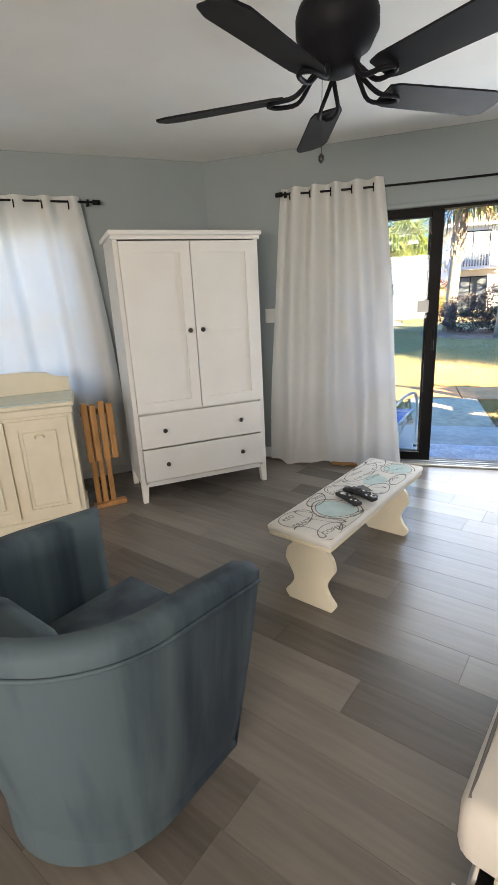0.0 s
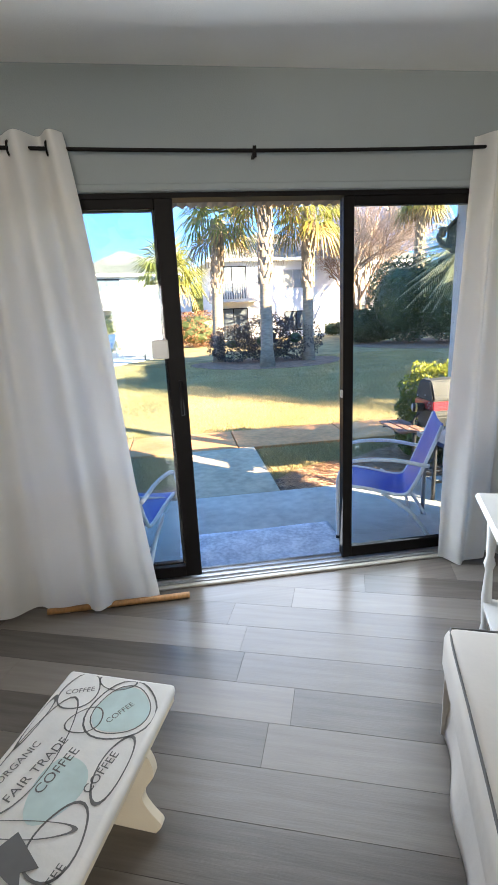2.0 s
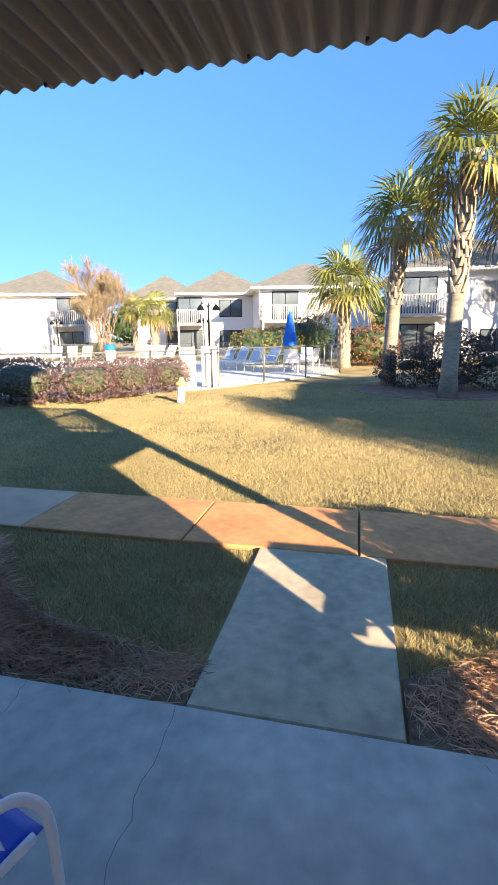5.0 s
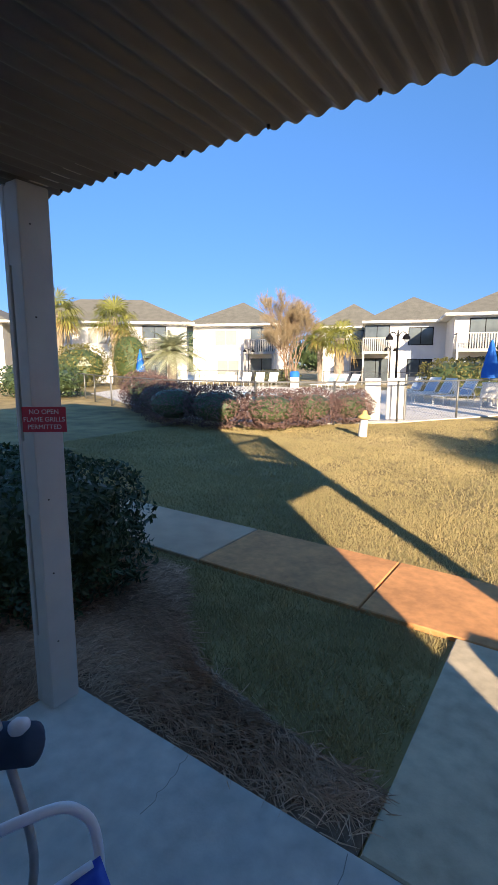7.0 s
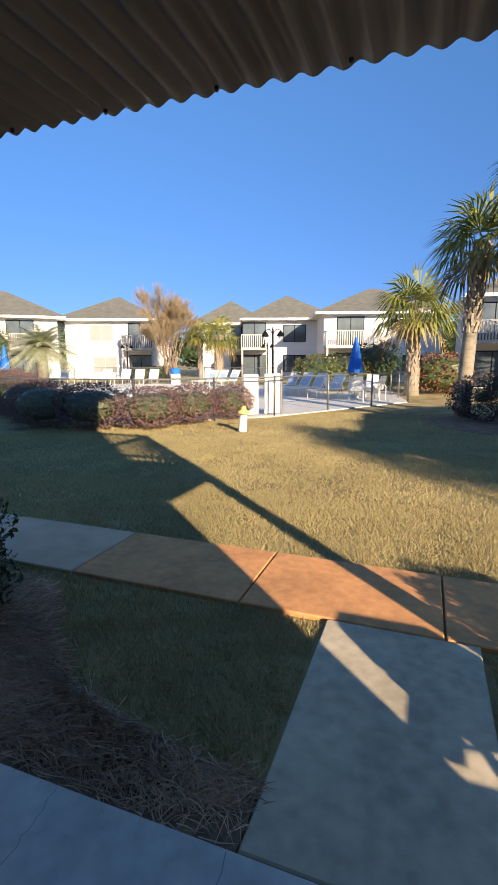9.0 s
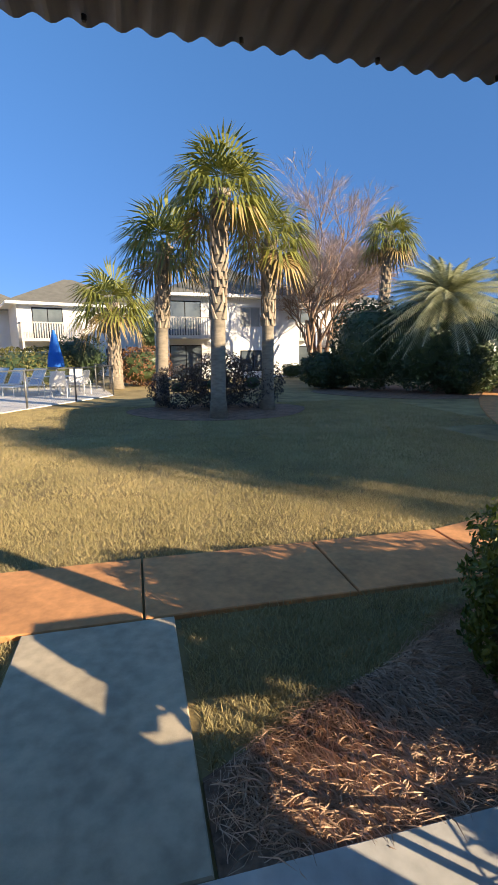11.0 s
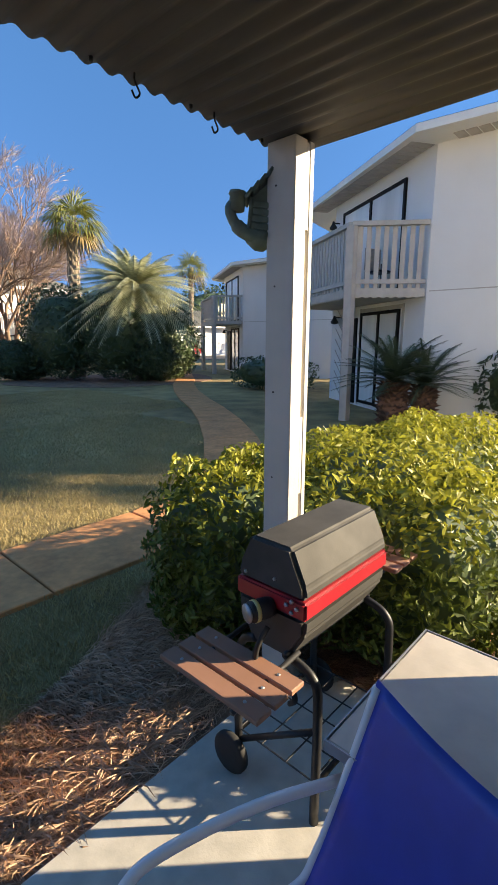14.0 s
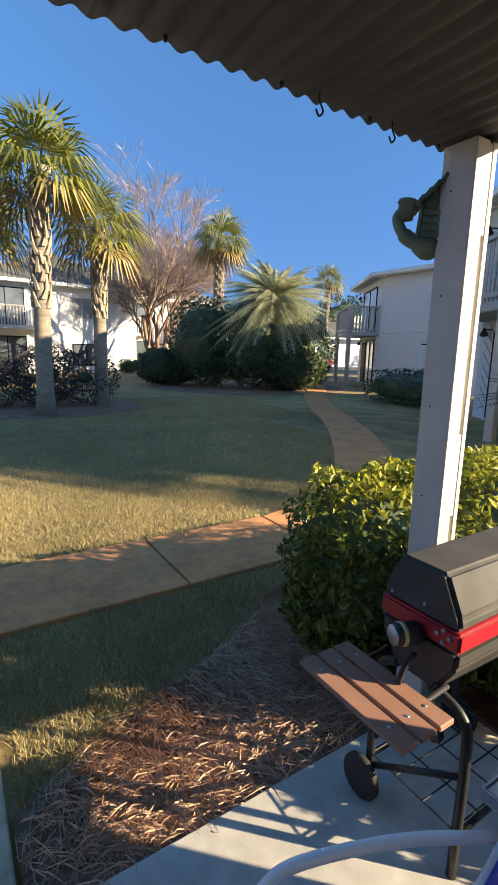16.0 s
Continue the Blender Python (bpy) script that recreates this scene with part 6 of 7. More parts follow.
part("fascia", bm, M_FASCIA, nb_, "white soffit and fascia board")
bm = bmesh.new()
lo = [bm.verts.new((x, y, 5.195)) for x, y in soffit]
hi = [bm.verts.new(((x - 14.5) * 0.35 + 14.5, (y - 6.0) * 0.35 + 6.0, 5.85)) for x, y in soffit]
for k in range(5):
    bm.faces.new((lo[k], lo[(k + 1) % 5], hi[(k + 1) % 5], hi[k]))
bm.faces.new(hi)
part("roof", bm, M_ROOF, nb_)
for k in range(25):
    q = Vector((C.x - 0.10 + 0.014 * k, C.y - 0.45 - k * 0.20, 0))
    part("soffit_slat", boxes((-0.17, 0.20, -0.085, 0.085, -0.012, -0.001), m=Matrix.Translation((q.x, q.y, 5.06))), M_RAIL, nb_)
for k in range(24):
    part("soffit_slat", boxes((0.05 + k * 0.2, 0.22 + k * 0.2, -0.50, -0.03, 5.048, 5.059), m=GL), M_RAIL, nb_)
for z, x0, x1, pm in ((2.62, 0.90, 3.75, M_CURTAINSKY), (0.1, 0.85, 2.55, M_CURTAINSKY)):
    d_ = part("glass_door", boxes((x0, x0 + 0.07, -0.05, -0.002, z, z + 2.15), (x1 - 0.07, x1, -0.05, -0.002, z, z + 2.15), (x0 + 0.07, x1 - 0.07, -0.05, -0.002, z + 2.08, z + 2.15), (x0 + 0.07, x1 - 0.07, -0.05, -0.002, z, z + 0.07), ((x0 + x1) / 2 - 0.04, (x0 + x1) / 2 + 0.04, -0.05, -0.002, z + 0.07, z + 2.08), m=GL), M_BRONZE, nb_)
    part("pane", boxes((x0 + 0.07, (x0 + x1) / 2 - 0.04, -0.02, -0.012, z + 0.07, z + 2.08), m=GL), pm, d_)
    part("pane", boxes(((x0 + x1) / 2 + 0.04, x1 - 0.07, -0.02, -0.012, z + 0.07, z + 2.08), m=GL), pm, d_)
part("joint_line", boxes((0.05, 5.2, -0.004, 0.004, 2.51, 2.53), m=Matrix.Translation(C) @ Matrix.Rotation(math.atan2(-6.5, 0.45), 4, "Z")), M_RAIL, nb_)
part("trim", boxes((0.70, 0.745, -0.03, -0.002, 0.05, 2.35), (2.56, 2.60, -0.03, -0.002, 0.05, 2.35), (0.7, 2.6, -0.032, -0.002, 2.26, 2.34), m=GL), M_RAIL, nb_)
part("door", boxes((2.75, 3.55, -0.04, -0.002, 0.05, 2.15), m=GL), M_BRONZE, nb_, "dark framed entry door")
for k in range(8):
    bm = bmesh.new()
    box(bm, 0, 0.5, -0.012, 0.0, -0.008, 0.008)
    part("siding_groove", bm, M_RAIL, nb_).matrix_local = GL @ Matrix.Translation((3.62, -0.012, 0.2 + k * 0.28)) @ Matrix.Rotation(radians(-40), 4, "Y")
for q, z in ((3.75, 2.05), (4.05, 4.45)):
    lamp = part("wall_lamp", lathe(bmesh.new(), [(0.03, -0.02), (0.09, 0.0), (0.10, 0.05), (0.05, 0.12), (0.02, 0.2)], 12, GL @ Matrix.Translation((q, -0.18, z))), M_BLACK, nb_, "black lantern", True)
    part("bracket", boxes((q - 0.02, q + 0.02, -0.17, -0.002, z + 0.14, z + 0.17), m=GL), M_BLACK, lamp)
POST = Vector((9.42, 9.16, 0))
bfar = POST + U * 3.4
deck = part("balcony", prism(bmesh.new(), [(C.x - 0.02, C.y + 0.02), (FAR.x, FAR.y), (bfar.x, bfar.y), (POST.x, POST.y)], 2.42, 2.58), M_RAIL, nb_, "slatted balcony deck")
first = None
for a, b in ((C, POST), (POST, bfar)):
    L = (b - a).length
    d = (b - a).normalized()
    ang = math.atan2(d.y, d.x)
    R = Matrix.Translation(a) @ Matrix.Rotation(ang, 4, "Z")
    part("top_rail", boxes((0.03, L, -0.06, 0.06, 3.70, 3.78), m=R), M_RAIL, deck)
    part("bottom_rail", boxes((0.03, L, -0.02, 0.02, 2.66, 2.74), m=R), M_RAIL, deck)
    n = int(L / 0.15)
    for k in range(1, n):
        if first is None:
            first = bl = part("baluster", boxes((-0.045, 0.045, -0.012, 0.012, 2.40, 3.70)), M_RAIL, deck)
        else:
            bl = first.copy()
            scene.collection.objects.link(bl)
        bl.matrix_local = Matrix.Translation(a + d * (k * L / n) + Vector((d.y, -d.x, 0)) * 0.035) @ Matrix.Rotation(ang, 4, "Z")
for q in (POST, bfar):
    part("post", boxes((q.x - 0.08, q.x + 0.08, q.y - 0.08, q.y + 0.08, 0, 3.70)), M_RAIL, nb_)
side = part("window", boxes((C.x + 0.16, C.x + 0.175, 5.1, 6.2, 0.75, 2.05)), M_BRONZE, nb_)
part("pane", boxes((C.x + 0.145, C.x + 0.158, 5.16, 6.14, 0.81, 1.99)), M_CURTAINSKY, side)

far_house = copy_thing(nb_, pose(U.x * 14.8, U.y * 14.8, -0.06))

chr_ = thing("balcony_chair", pose(10.75, 9.25, 2.52, 0, 0, 160), "black metal chair on the neighbour's balcony", "chair")
part("seat", boxes((-0.22, 0.22, -0.22, 0.22, 0.42, 0.46), bevel=0.01), M_BLACK, chr_)
part("backrest", boxes((-0.22, 0.22, -0.25, -0.22, 0.5, 0.95), bevel=0.01), M_PILLOW, chr_)
for x in (-0.22, 0.22):
    for y in (-0.2, 0.2):
        part("leg", tube(bmesh.new(), [(x, y, 0), (x, y, 0.65)], 0.014, 6), M_BLACK, chr_)

# ---- pool court ----
deck_pts = [(0.0, 23.2), (-1.3, 31.5), (-14.0, 34.0), (-26.5, 30.5), (-21.0, 20.5), (-9.0, 14.4), (-5.6, 14.9), (-3.4, 17.0)]
bm = bmesh.new()
prism(bm, deck_pts, -0.1, -0.03)
structure("pool_deck", bm, M_DECK, "pale pool deck")
pw = thing("swimming_pool", pose(-11.2, 23.0, -0.03, 0, 0, -22), "blue swimming pool with a white coping", "pool")
bm = bmesh.new()
prism(bm, [(5.5 * math.cos(a), 3.4 * math.sin(a)) for a in [k * math.tau / 40 for k in range(40)]], 0.0, 0.03)
part("coping", bm, M_LOUNGE, pw)
bm = bmesh.new()
prism(bm, [(5.2 * math.cos(a), 3.1 * math.sin(a)) for a in [k * math.tau / 40 for k in range(40)]], 0.0305, 0.034)
part("water", bm, M_WATER, pw, "rippled turquoise water")


def fence_run(pts, h, solid=()):
    t = thing("pool_fence", pose(0, 0, -0.05), "grey chain-link pool fence", "fence", "pool fence")
    wires = bmesh.new()
    for (a, b) in zip(pts, pts[1:]):
        a, b = Vector((*a, 0)), Vector((*b, 0))
        L = (b - a).length
        n = max(1, round(L / 2.4))
        d = (b - a) / n
        for k in range(n + 1):
            q = a + d * k
            bm = bmesh.new()
            tube(bm, [q, q + Vector((0, 0, h))], 0.03, 8)
            part("post", bm, M_FENCE, t, "", True)
        part("top_rail", tube(bmesh.new(), [a + Vector((0, 0, h - 0.03)), b + Vector((0, 0, h - 0.03))], 0.02, 6), M_FENCE, t)
        u = d.normalized()
        step, m_ = 0.11, int(L / 0.11)
        for k in range(-int(h / step), m_):
            for sgn in (1, -1):
                x0, x1 = k * step, k * step + h
                lo_, hi_ = max(0, x0), min(L, x1)
                if hi_ <= lo_:
                    continue
                z0, z1 = lo_ - x0, hi_ - x0
                if sgn < 0:
                    z0, z1 = h - z0, h - z1
                p, q = a + u * lo_ + Vector((0, 0, z0)), a + u * hi_ + Vector((0, 0, z1))
                w = Vector((0, 0, 0.004))
                vs = [wires.verts.new(v) for v in (p + w, p - w, q - w, q + w)]
                wires.faces.new(vs)
    tagged(part("mesh_wire", wires, M_FENCE, t), kind="stuff")
    return t


fence_run([(-3.4, 17.1), (0.0, 23.2), (-0.9, 27.0)], 1.15)
fence_run([(-6.2, 14.3), (-4.6, 15.6), (-3.4, 17.1)], 1.15)
fence_run([(-22.5, 20.3), (-16.0, 16.9), (-9.6, 14.2), (-6.2, 14.3)], 1.15)
fence_run([(-27.0, 30.0), (-14.0, 34.6), (-1.5, 32.0)], 1.15)
gate = thing("pool_gate", pose(-3.75, 17.3, -0.05, 0, 0, 55), "white painted pool gate panel", "gate")
part("panel", boxes((-0.02, 0.55, -0.02, 0.02, 0.05, 1.2), bevel=0.005), M_LOUNGE, gate)
part("panel", boxes((-0.75, -0.25, -0.02, 0.02, 0.05, 1.2), bevel=0.005), M_LOUNGE, gate)
part("gate_post", tube(bmesh.new(), [(0.6, 0, 0), (0.6, 0, 1.3)], 0.04, 8), M_FENCE, gate)


def lounger(m):
    t = thing("sun_lounger", m, "white strap sun lounger with a raised back", "lounger", "pool loungers")
    part("bed", boxes((-0.32, 0.32, -0.2, 1.2, 0.33, 0.37)), M_LOUNGE, t)
    part("backrest", boxes((-0.32, 0.32, 0.0, 0.75, -0.02, 0.02), m=Matrix.Translation((0, -0.2, 0.35)) @ Matrix.Rotation(radians(122), 4, "X")), M_LOUNGE, t)
    part("cover", boxes((-0.26, 0.26, 0.02, 0.5, -0.025, -0.021), m=Matrix.Translation((0, -0.2, 0.35)) @ Matrix.Rotation(radians(122), 4, "X")), mat("pale_blue_strap", (0.35, 0.47, 0.62), 0.6), t)
    for x in (-0.28, 0.28):
        for y in (-0.1, 1.1):
            part("leg", tube(bmesh.new(), [(x, y, 0), (x, y, 0.33)], 0.02, 6), M_LOUNGE, t)
    return t


first_l = lounger(pose(-24.0, 30.0, -0.03, 0, 0, 200))
for x, y, r in ((-22.8, 30.5, 200), (-21.3, 31.0, 195), (-20.0, 31.5, 200), (-18.8, 31.9, 195), (-17.9, 32.3, 200), (-17.0, 32.6, 195), (-12.1, 31.2, 160), (-11.5, 31.4, 160), (-10.8, 31.6, 160), (-6.0, 27.8, 150), (-5.0, 26.4, 150), (-4.2, 25.6, 145), (-3.2, 24.6, 145)):
    copy_thing(first_l, pose(x, y, -0.03, 0, 0, r))


def umbrella(m):
    t = thing("closed_umbrella", m, "closed bright blue patio umbrella", "umbrella", "pool umbrellas")
    part("pole", tube(bmesh.new(), [(0, 0, 0), (0, 0, 2.5)], 0.025, 8), M_LOUNGE, t)
    bm = bmesh.new()
    n = 16
    rings = []
    for r, z in ((0.26, 1.05), (0.25, 1.3), (0.17, 1.8), (0.10, 2.2), (0.03, 2.5)):
        rings.append([bm.verts.new((r * (1 + 0.22 * (-1) ** k) * math.cos(k * math.tau / n), r * (1 + 0.22 * (-1) ** k) * math.sin(k * math.tau / n), z)) for k in range(n)])
    for a, b in zip(rings, rings[1:]):
        for k in range(n):
            bm.faces.new((a[k], a[(k + 1) % n], b[(k + 1) % n], b[k]))
    part("canopy", bm, M_UMB, t, "folded blue canvas", True)
    return t


um = umbrella(pose(-2.2, 24.6, -0.03))
copy_thing(um, pose(-22.8, 25.8, -0.03))
pt = thing("pool_table", pose(-2.0, 24.0, -0.03), "round white pool table", "table")
part("tabletop", lathe(bmesh.new(), [(0.55, 0.70), (0.56, 0.715), (0.55, 0.73)], 24), M_LOUNGE, pt)
part("pedestal", lathe(bmesh.new(), [(0.25, 0), (0.06, 0.05), (0.05, 0.7)], 14), M_LOUNGE, pt)


def pool_chair(m):
    t = thing("pool_chair", m, "white strap pool chair", "chair", "pool chairs")
    part("seat", boxes((-0.26, 0.26, -0.24, 0.26, 0.40, 0.43)), M_LOUNGE, t)
    part("backrest", boxes((-0.26, 0.26, 0, 0.55, -0.015, 0.015), m=Matrix.Translation((0, -0.24, 0.42)) @ Matrix.Rotation(radians(105), 4, "X")), M_LOUNGE, t)
    for s in (-1, 1):
        part("arm", tube(bmesh.new(), smooth_path([(s * 0.28, 0.26, 0), (s * 0.28, 0.24, 0.6), (s * 0.28, -0.3, 0.62), (s * 0.28, -0.36, 0)], 4), 0.02, 6), M_LOUNGE, t)
    return t


pc = pool_chair(pose(-1.3, 23.7, -0.03, 0, 0, 70))
for x, y, r in ((-1.9, 22.9, 5), (-2.9, 23.6, -60), (-1.6, 24.9, 170)):
    copy_thing(pc, pose(x, y, -0.03, 0, 0, r))


def lamp_post(m):
    t = thing("lamp_post", m, "dark double-headed garden lamp post", "lamp post", "lamp posts")
    part("pole", lathe(bmesh.new(), [(0.09, 0), (0.05, 0.4), (0.04, 2.7), (0.02, 2.9)], 10), M_BRONZE, t)
    for s in (-1, 1):
        part("arm", tube(bmesh.new(), smooth_path([(0, 0, 2.6), (s * 0.15, 0, 2.8), (s * 0.32, 0, 2.75)], 4), 0.02, 6), M_BRONZE, t)
        part("shade", lathe(bmesh.new(), [(0.16, 2.52), (0.13, 2.62), (0.03, 2.74)], 12, Matrix.Translation((s * 0.32, 0, 0))), M_BRONZE, t)
        part("globe", lathe(bmesh.new(), [(0.04, 2.40), (0.09, 2.46), (0.10, 2.515)], 12, Matrix.Translation((s * 0.32, 0, 0))), M_LOUNGE, t)
    return t


lp = lamp_post(pose(-5.2, 22.6, -0.05))
copy_thing(lp, pose(-20.6, 35.0, -0.05, 0, 0, 30))
copy_thing(lp, pose(-10.5, 38.0, -0.05, 0, 0, 10))

hy = thing("standpipe", pose(-3.22, 14.1, -0.05, 0, 4, 0), "short white standpipe with a yellowed cap", "standpipe")
part("pipe", lathe(bmesh.new(), [(0.10, 0), (0.095, 0.03), (0.085, 0.38), (0.09, 0.40)], 14), M_LOUNGE, hy, "", True)
part("cap", lathe(bmesh.new(), [(0.15, 0.405), (0.14, 0.45), (0.06, 0.50), (0.05, 0.56), (0.02, 0.58)], 14), M_YELLOW, hy, "yellowed flared cap", True)
bin_ = thing("towel_bin", pose(-15.2, 32.6, -0.03), "white and blue poolside bin", "bin")
part("body", lathe(bmesh.new(), [(0.3, 0), (0.32, 0.7)], 14), M_LOUNGE, bin_)
part("lid", lathe(bmesh.new(), [(0.33, 0.705), (0.33, 1.0), (0.25, 1.1)], 14), M_UMB, bin_)

car = thing("parked_car", pose(33.0, 42.0, -0.05, 0, 0, 20), "dark red car parked far off", "car")
bm = bmesh.new()
prism(bm, [(-2.1, 0.35), (2.1, 0.35), (2.15, 0.75), (1.2, 0.95), (0.6, 1.4), (-1.1, 1.42), (-1.8, 0.95), (-2.15, 0.85)], -0.85, 0.85, Matrix.Rotation(radians(90), 4, "X"))
bmesh.ops.recalc_face_normals(bm, faces=bm.faces)
part("body", bm, M_CARRED, car)
for x in (-1.3, 1.3):
    for y in (-0.8, 0.8):
        part("wheel", lathe(bmesh.new(), [(0.31, -0.1), (0.33, 0.0), (0.31, 0.1)], 16, Matrix.Translation((x, y, 0.33)) @ Matrix.Rotation(radians(90), 4, "X")), M_RUBBER, car)
block((25.0, 50.0), (45.0, 44.0), 8, 3.2, 2.0, [("win", 6.0, 0.9, 2.5, 1.3, M_BLIND), ("win", 12.0, 0.9, 2.5, 1.3, M_BLIND)], "low tan-roofed building beyond the car park")
road = structure("car_park", boxes((24, 60, 36, 47, -0.058, -0.045)), mat("asphalt", (0.05, 0.05, 0.052), 0.9, scale=4), "asphalt car park")

# far trees behind the roofs
for x, y, r, h in ((30, 60, 9, 4), (48, 52, 9, 4.5), (8, 66, 8, 4), (-6, 70, 10, 3.4), (-26, 66, 10, 3.2), (-46, 56, 10, 3.4), (-62, 40, 10, 3.6), (-70, 20, 10, 3.6), (62, 34, 10, 4.5), (40, 24, 6, 3.5), (19, 58, 8, 4.2)):
    shrub("far_tree", x, y, (r, 3.0, h), 2200, 0.6, M_LEAFDARK, "distant evergreen trees behind the roofs", 2.2, category="tree")


# ---- ground cover and pieces ----
bed_l = [(-6.0, 5.0), (-1.34, 5.0), (-1.34, 5.35), (0.14, 5.35), (0.14, 5.64), (-0.4, 5.72), (-0.9, 5.86), (-1.35, 6.15), (-1.75, 6.6), (-6.0, 6.75)]
bed_r = [(1.01, 5.35), (2.73, 5.35), (2.73, 4.2), (6.5, 4.2), (6.5, 6.6), (3.4, 6.7), (2.6, 6.45), (2.0, 6.15), (1.5, 5.95), (1.01, 5.72)]
palm_bed = [(3.1 + 2.5 * math.cos(a) * (1 + 0.08 * math.sin(3 * a)), 17.2 + 2.0 * math.sin(a)) for a in [k * math.tau / 30 for k in range(30)]]
dark_bed = [(12.3 + 4.4 * math.cos(a) * (1 + 0.08 * math.sin(3 * a)), 21.6 + 3.4 * math.sin(a)) for a in [k * math.tau / 30 for k in range(30)]]
for nm, poly in (("straw_bed_1", bed_l), ("straw_bed_2", bed_r), ("straw_bed_3", palm_bed), ("straw_bed_4", dark_bed)):
    bm = bmesh.new()
    prism(bm, poly, -0.10, -0.048)
    structure(nm, bm, M_STRAW, "bed of brown pine straw")


def inside(px, py, poly):
    res = np.zeros(len(px), bool)
    j = len(poly) - 1
    for i in range(len(poly)):
        (xi, yi), (xj, yj) = poly[i], poly[j]
        hit = ((yi > py) != (yj > py)) & (px < (xj - xi) * (py - yi) / (yj - yi + 1e-12) + xi)
        res ^= hit
        j = i
    return res


def blades(name, areas, label, material, holes=()):
    """Upright blades in tufts, one thin triangle each."""
    V, count = [], 0
    for x0, x1, y0, y1, dens, hgt, wid in areas:
        n = int((x1 - x0) * (y1 - y0) * dens)
        px, py = RNG.uniform(x0, x1, n), RNG.uniform(y0, y1, n)
        clump = 0.6 + 0.4 * np.sin(px * 9.1 + np.sin(py * 7.3) * 2) * np.sin(py * 8.3 + 1.7)
        keep = RNG.random(n) < 0.45 + 0.55 * clump
        for poly in holes:
            keep &= ~inside(px, py, poly)
        px, py = px[keep], py[keep]
        n = len(px)
        a = RNG.uniform(0, math.tau, n)
        h = hgt * RNG.uniform(0.5, 1.35, n)
        w = wid * RNG.uniform(0.7, 1.3, n)
        lx, ly = RNG.normal(0, 0.55, n) * h, RNG.normal(0, 0.55, n) * h
        z = np.full(n, -0.062)
        V.append(np.stack([np.stack([px - np.cos(a) * w, py - np.sin(a) * w, z], 1), np.stack([px + np.cos(a) * w, py + np.sin(a) * w, z], 1), np.stack([px + lx, py + ly, z + h], 1)], 1).reshape(-1, 3))
        count += n
    V = np.concatenate(V)
    ob = mesh_from(name, V.tolist(), [(3 * i, 3 * i + 1, 3 * i + 2) for i in range(count)], material)
    return tagged(ob, label, "grass", "", "stuff")


blades("grass", [(-5.0, 0.12, 5.6, 6.83, 10500, 0.042, 0.003), (1.03, 4.5, 5.6, 6.83, 10500, 0.042, 0.003), (-7.0, 6.0, 7.75, 9.5, 8000, 0.03, 0.0034), (-8.0, 7.0, 9.5, 13.0, 3600, 0.03, 0.005), (-8.0, 9.0, 13.0, 19.0, 1300, 0.028, 0.008)], "dormant lawn grass, straw gold with green", M_BLADE, (bed_l, bed_r, palm_bed, deck_pts))


def needles(name, poly, n, label):
    xs, ys = [p[0] for p in poly], [p[1] for p in poly]
    px, py = RNG.uniform(max(-3.2, min(xs)), min(4.0, max(xs)), n * 3), RNG.uniform(min(ys), max(ys), n * 3)
    k = inside(px, py, poly)
    px, py = px[k][:n], py[k][:n]
    clear = (px < 0.15 - 0.14) | (px > 1.0 + 0.14) | (RNG.random(len(px)) < 0.25)
    clear &= (py > 5.345 + 0.10) | (np.abs(px - 0.7) > 2.05) | (RNG.random(len(px)) < 0.25)
    px, py = px[clear], py[clear]
    m_ = len(px)
    flow = np.sin(px * 3.1) * 1.2 + np.cos(py * 3.7) * 1.4
    a = flow + RNG.normal(0, 0.8, m_)
    ln, w = RNG.uniform(0.06, 0.16, m_), RNG.uniform(0.0008, 0.0018, m_)
    z = -0.046 + RNG.uniform(0, 0.028, m_)
    dx, dy = np.cos(a), np.sin(a)
    bend = RNG.normal(0, 0.25, m_)
    mx, my = px + dx * ln * 0.5, py + dy * ln * 0.5
    ex, ey = mx + np.cos(a + bend) * ln * 0.5, my + np.sin(a + bend) * ln * 0.5
    lift = RNG.uniform(-0.004, 0.025, m_)
    rows = [np.stack(v, 1) for v in ((px - dy * w, py + dx * w, z), (px + dy * w, py - dx * w, z), (mx - dy * w, my + dx * w, z + lift + 0.004), (mx + dy * w, my - dx * w, z + lift), (ex, ey, z + lift * 0.4 + 0.002))]
    V = np.stack(rows, 1).reshape(-1, 3)
    F = [f for i in range(m_) for f in ((5 * i, 5 * i + 1, 5 * i + 3, 5 * i + 2), (5 * i + 2, 5 * i + 3, 5 * i + 4))]
    return tagged(mesh_from(name, V.tolist(), F, M_NEEDLE), label, "pine straw", "", "stuff")


needles("pine_straw", bed_l, 30000, "loose brown pine needles over the bed")
needles("pine_straw", bed_r, 45000, "loose brown pine needles over the bed")

# walkways of cast slabs
walk_ = thing("walkway", pose(0, 0, 0), "cast concrete garden walkway, rust-stained in part", "walkway", kind="structure")


def slab(pts, material, z=-0.03):
    bm = bmesh.new()
    prism(bm, pts, z - 0.12, z)
    bmesh.ops.bevel(bm, geom=[e for e in bm.edges if e.verts[0].co.z > z - 0.01 and e.verts[1].co.z > z - 0.01], offset=0.007, segments=1, affect="EDGES")
    return part("slab", bm, material, walk_)


slab([(0.155, 5.352), (0.995, 5.352), (0.995, 6.825), (0.15, 6.825)], M_WALK, -0.018)
xs = [-7.2, -5.85, -4.5, -3.15, -1.79, -0.44, 0.82, 2.2, 3.34]
for k, (a, b) in enumerate(zip(xs, xs[1:])):
    slab([(a + 0.007, 6.85), (b - 0.007, 6.85), (b - 0.007, 7.715), (a + 0.007, 7.715)], M_WALK if k < 3 else M_PALEWALK if k < 4 else M_RUSTWALK, -0.026)
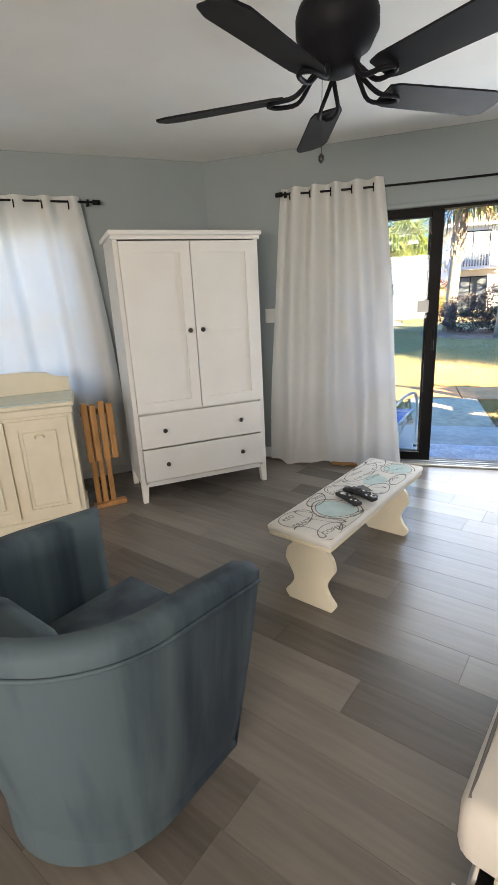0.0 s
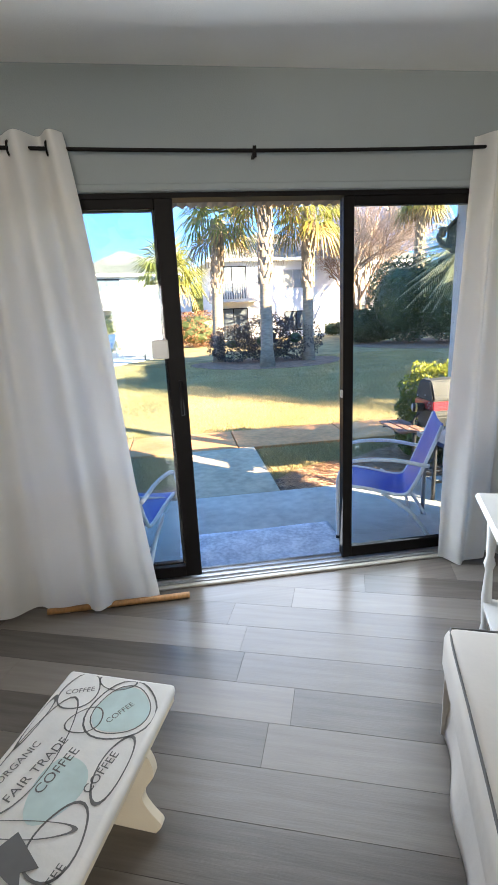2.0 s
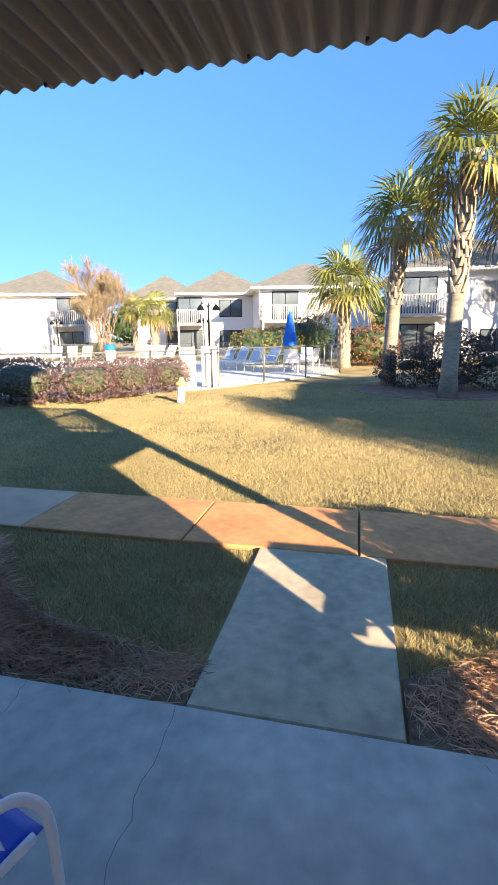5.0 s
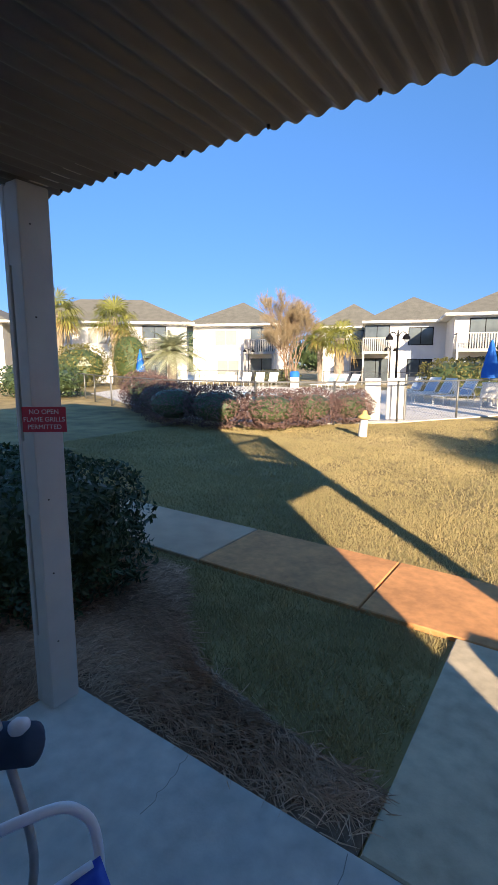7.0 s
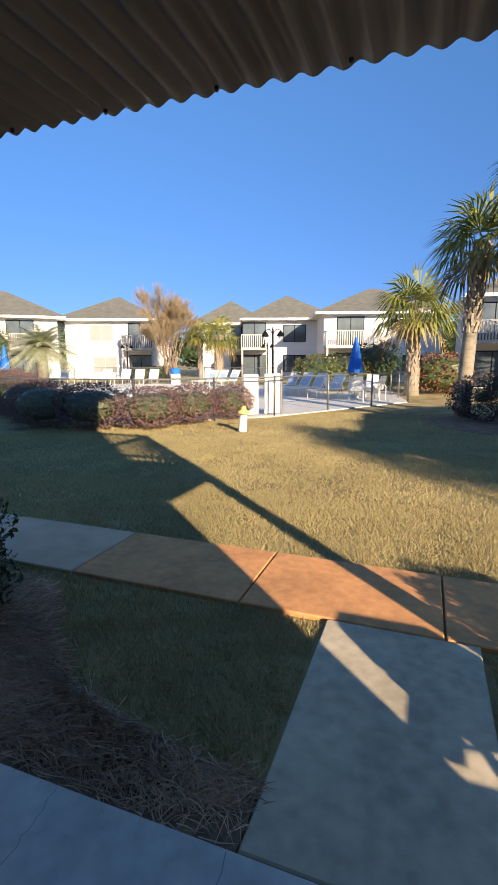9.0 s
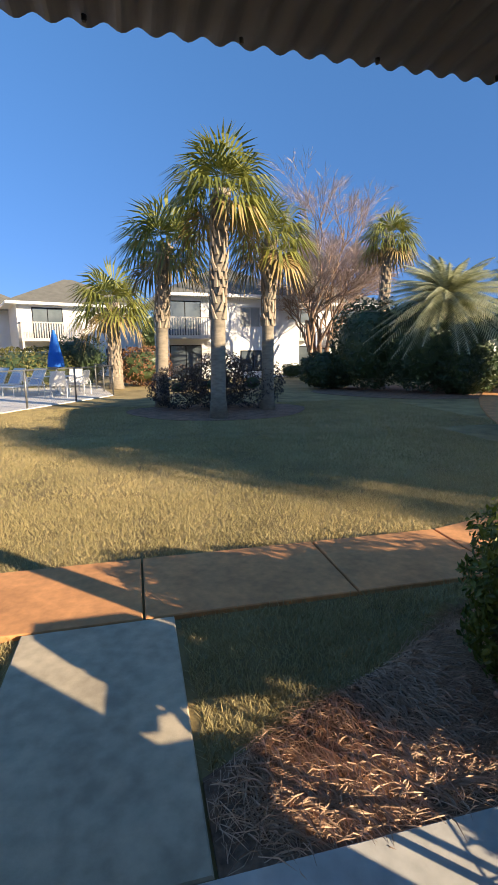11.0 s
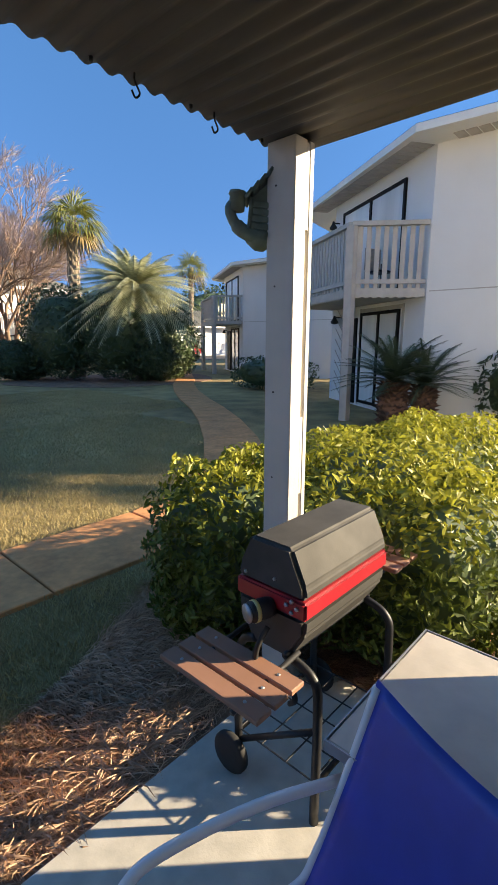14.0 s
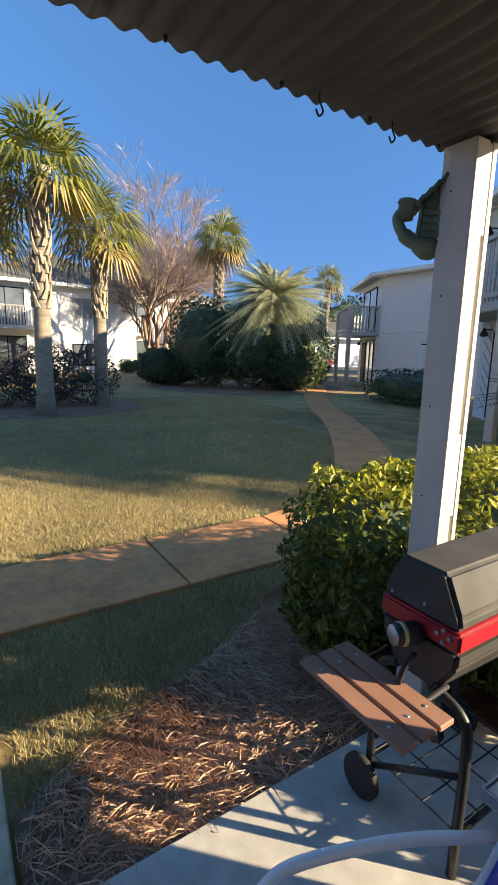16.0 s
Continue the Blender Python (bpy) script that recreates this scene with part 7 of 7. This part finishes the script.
bend = [(3.35, 6.85, 3.35, 7.715), (4.6, 7.15, 4.25, 7.95), (5.8, 8.1, 5.15, 8.7), (6.8, 9.2, 6.1, 9.75), (7.9, 10.6, 7.2, 11.1), (9.0, 12.2, 8.3, 12.6), (10.0, 13.8, 9.3, 14.2), (11.3, 15.7, 10.7, 16.2), (12.7, 17.5, 12.1, 18.0), (14.4, 19.4, 13.9, 20.0), (16.5, 22.0, 15.9, 22.6), (19.0, 26.0, 18.2, 26.4)]
for a, b in zip(bend, bend[1:]):
    slab([(a[0], a[1]), (b[0] - 0.012, b[1] - 0.012), (b[2] - 0.012, b[3] - 0.012), (a[2], a[3])], M_RUSTWALK, -0.026)

# floor planks
PA = radians(-19.5)
PC, PS = math.cos(PA), math.sin(PA)
PW, PL = 0.178, 1.22
bm = bmesh.new()
box(bm, -PL / 2 + 0.0003, PL / 2 - 0.0003, -PW / 2 + 0.0003, PW / 2 - 0.0003, -0.008, 0.0)
bmesh.ops.bevel(bm, geom=[e for e in bm.edges if e.verts[0].co.z > -0.001 and e.verts[1].co.z > -0.001], offset=0.0006, segments=1, affect="EDGES")
first_p = part("plank", bm, M_PLANK, floor)
rng_p = random.Random(5)
spots = []
for j in range(-30, 34):
    off = rng_p.uniform(0, PL)
    for i in range(-5, 6):
        u, v = i * PL + off, j * PW
        x, y = u * PC - v * PS, u * PS + v * PC + 1.0
        if x < -3.9 or x > 3.1 or y < -3.7 or y > 4.6:
            continue
        spots.append((x, y))
near = [p for p in spots if -2.9 < p[0] < 2.7 and 0.0 < p[1] < 4.5]
used = False
for x, y in spots:
    corners = [(x + du * PC - dv * PS, y + du * PS + dv * PC) for du in (-PL / 2, PL / 2) for dv in (-PW / 2, PW / 2)]
    whole = all(-3.3 < cx < 2.52 and cy < 4.05 and (cy - 2.55) * 1.74 - (cx + 3.3) * 1.5 < 0 for cx, cy in corners)
    if whole and (x, y) in near:
        ob = first_p if not used else first_p.copy()
        if used:
            scene.collection.objects.link(ob)
        used = True
        ob.matrix_local = Matrix.Translation((x, y, 0)) @ Matrix.Rotation(PA, 4, "Z")
    else:
        tmp = bmesh.new()
        box(tmp, -PL / 2 + 0.0003, PL / 2 - 0.0003, -PW / 2 + 0.0003, PW / 2 - 0.0003, -0.008, 0.0, m=Matrix.Translation((x, y, 0)) @ Matrix.Rotation(PA, 4, "Z"))
        for co, no in (((0, 4.05, 0), (0, 1, 0)), ((2.52, 0, 0), (1, 0, 0)), ((-3.3, 0, 0), (-1, 0, 0)), ((0, -3.2, 0), (0, -1, 0)), ((-3.3, 2.55, 0), (-1.5, 1.74, 0))):
            bmesh.ops.bisect_plane(tmp, geom=tmp.verts[:] + tmp.edges[:] + tmp.faces[:], plane_co=co, plane_no=no, clear_outer=True)
        if len(tmp.faces):
            ob = part("plank", tmp, M_PLANK, floor)
        else:
            tmp.free()
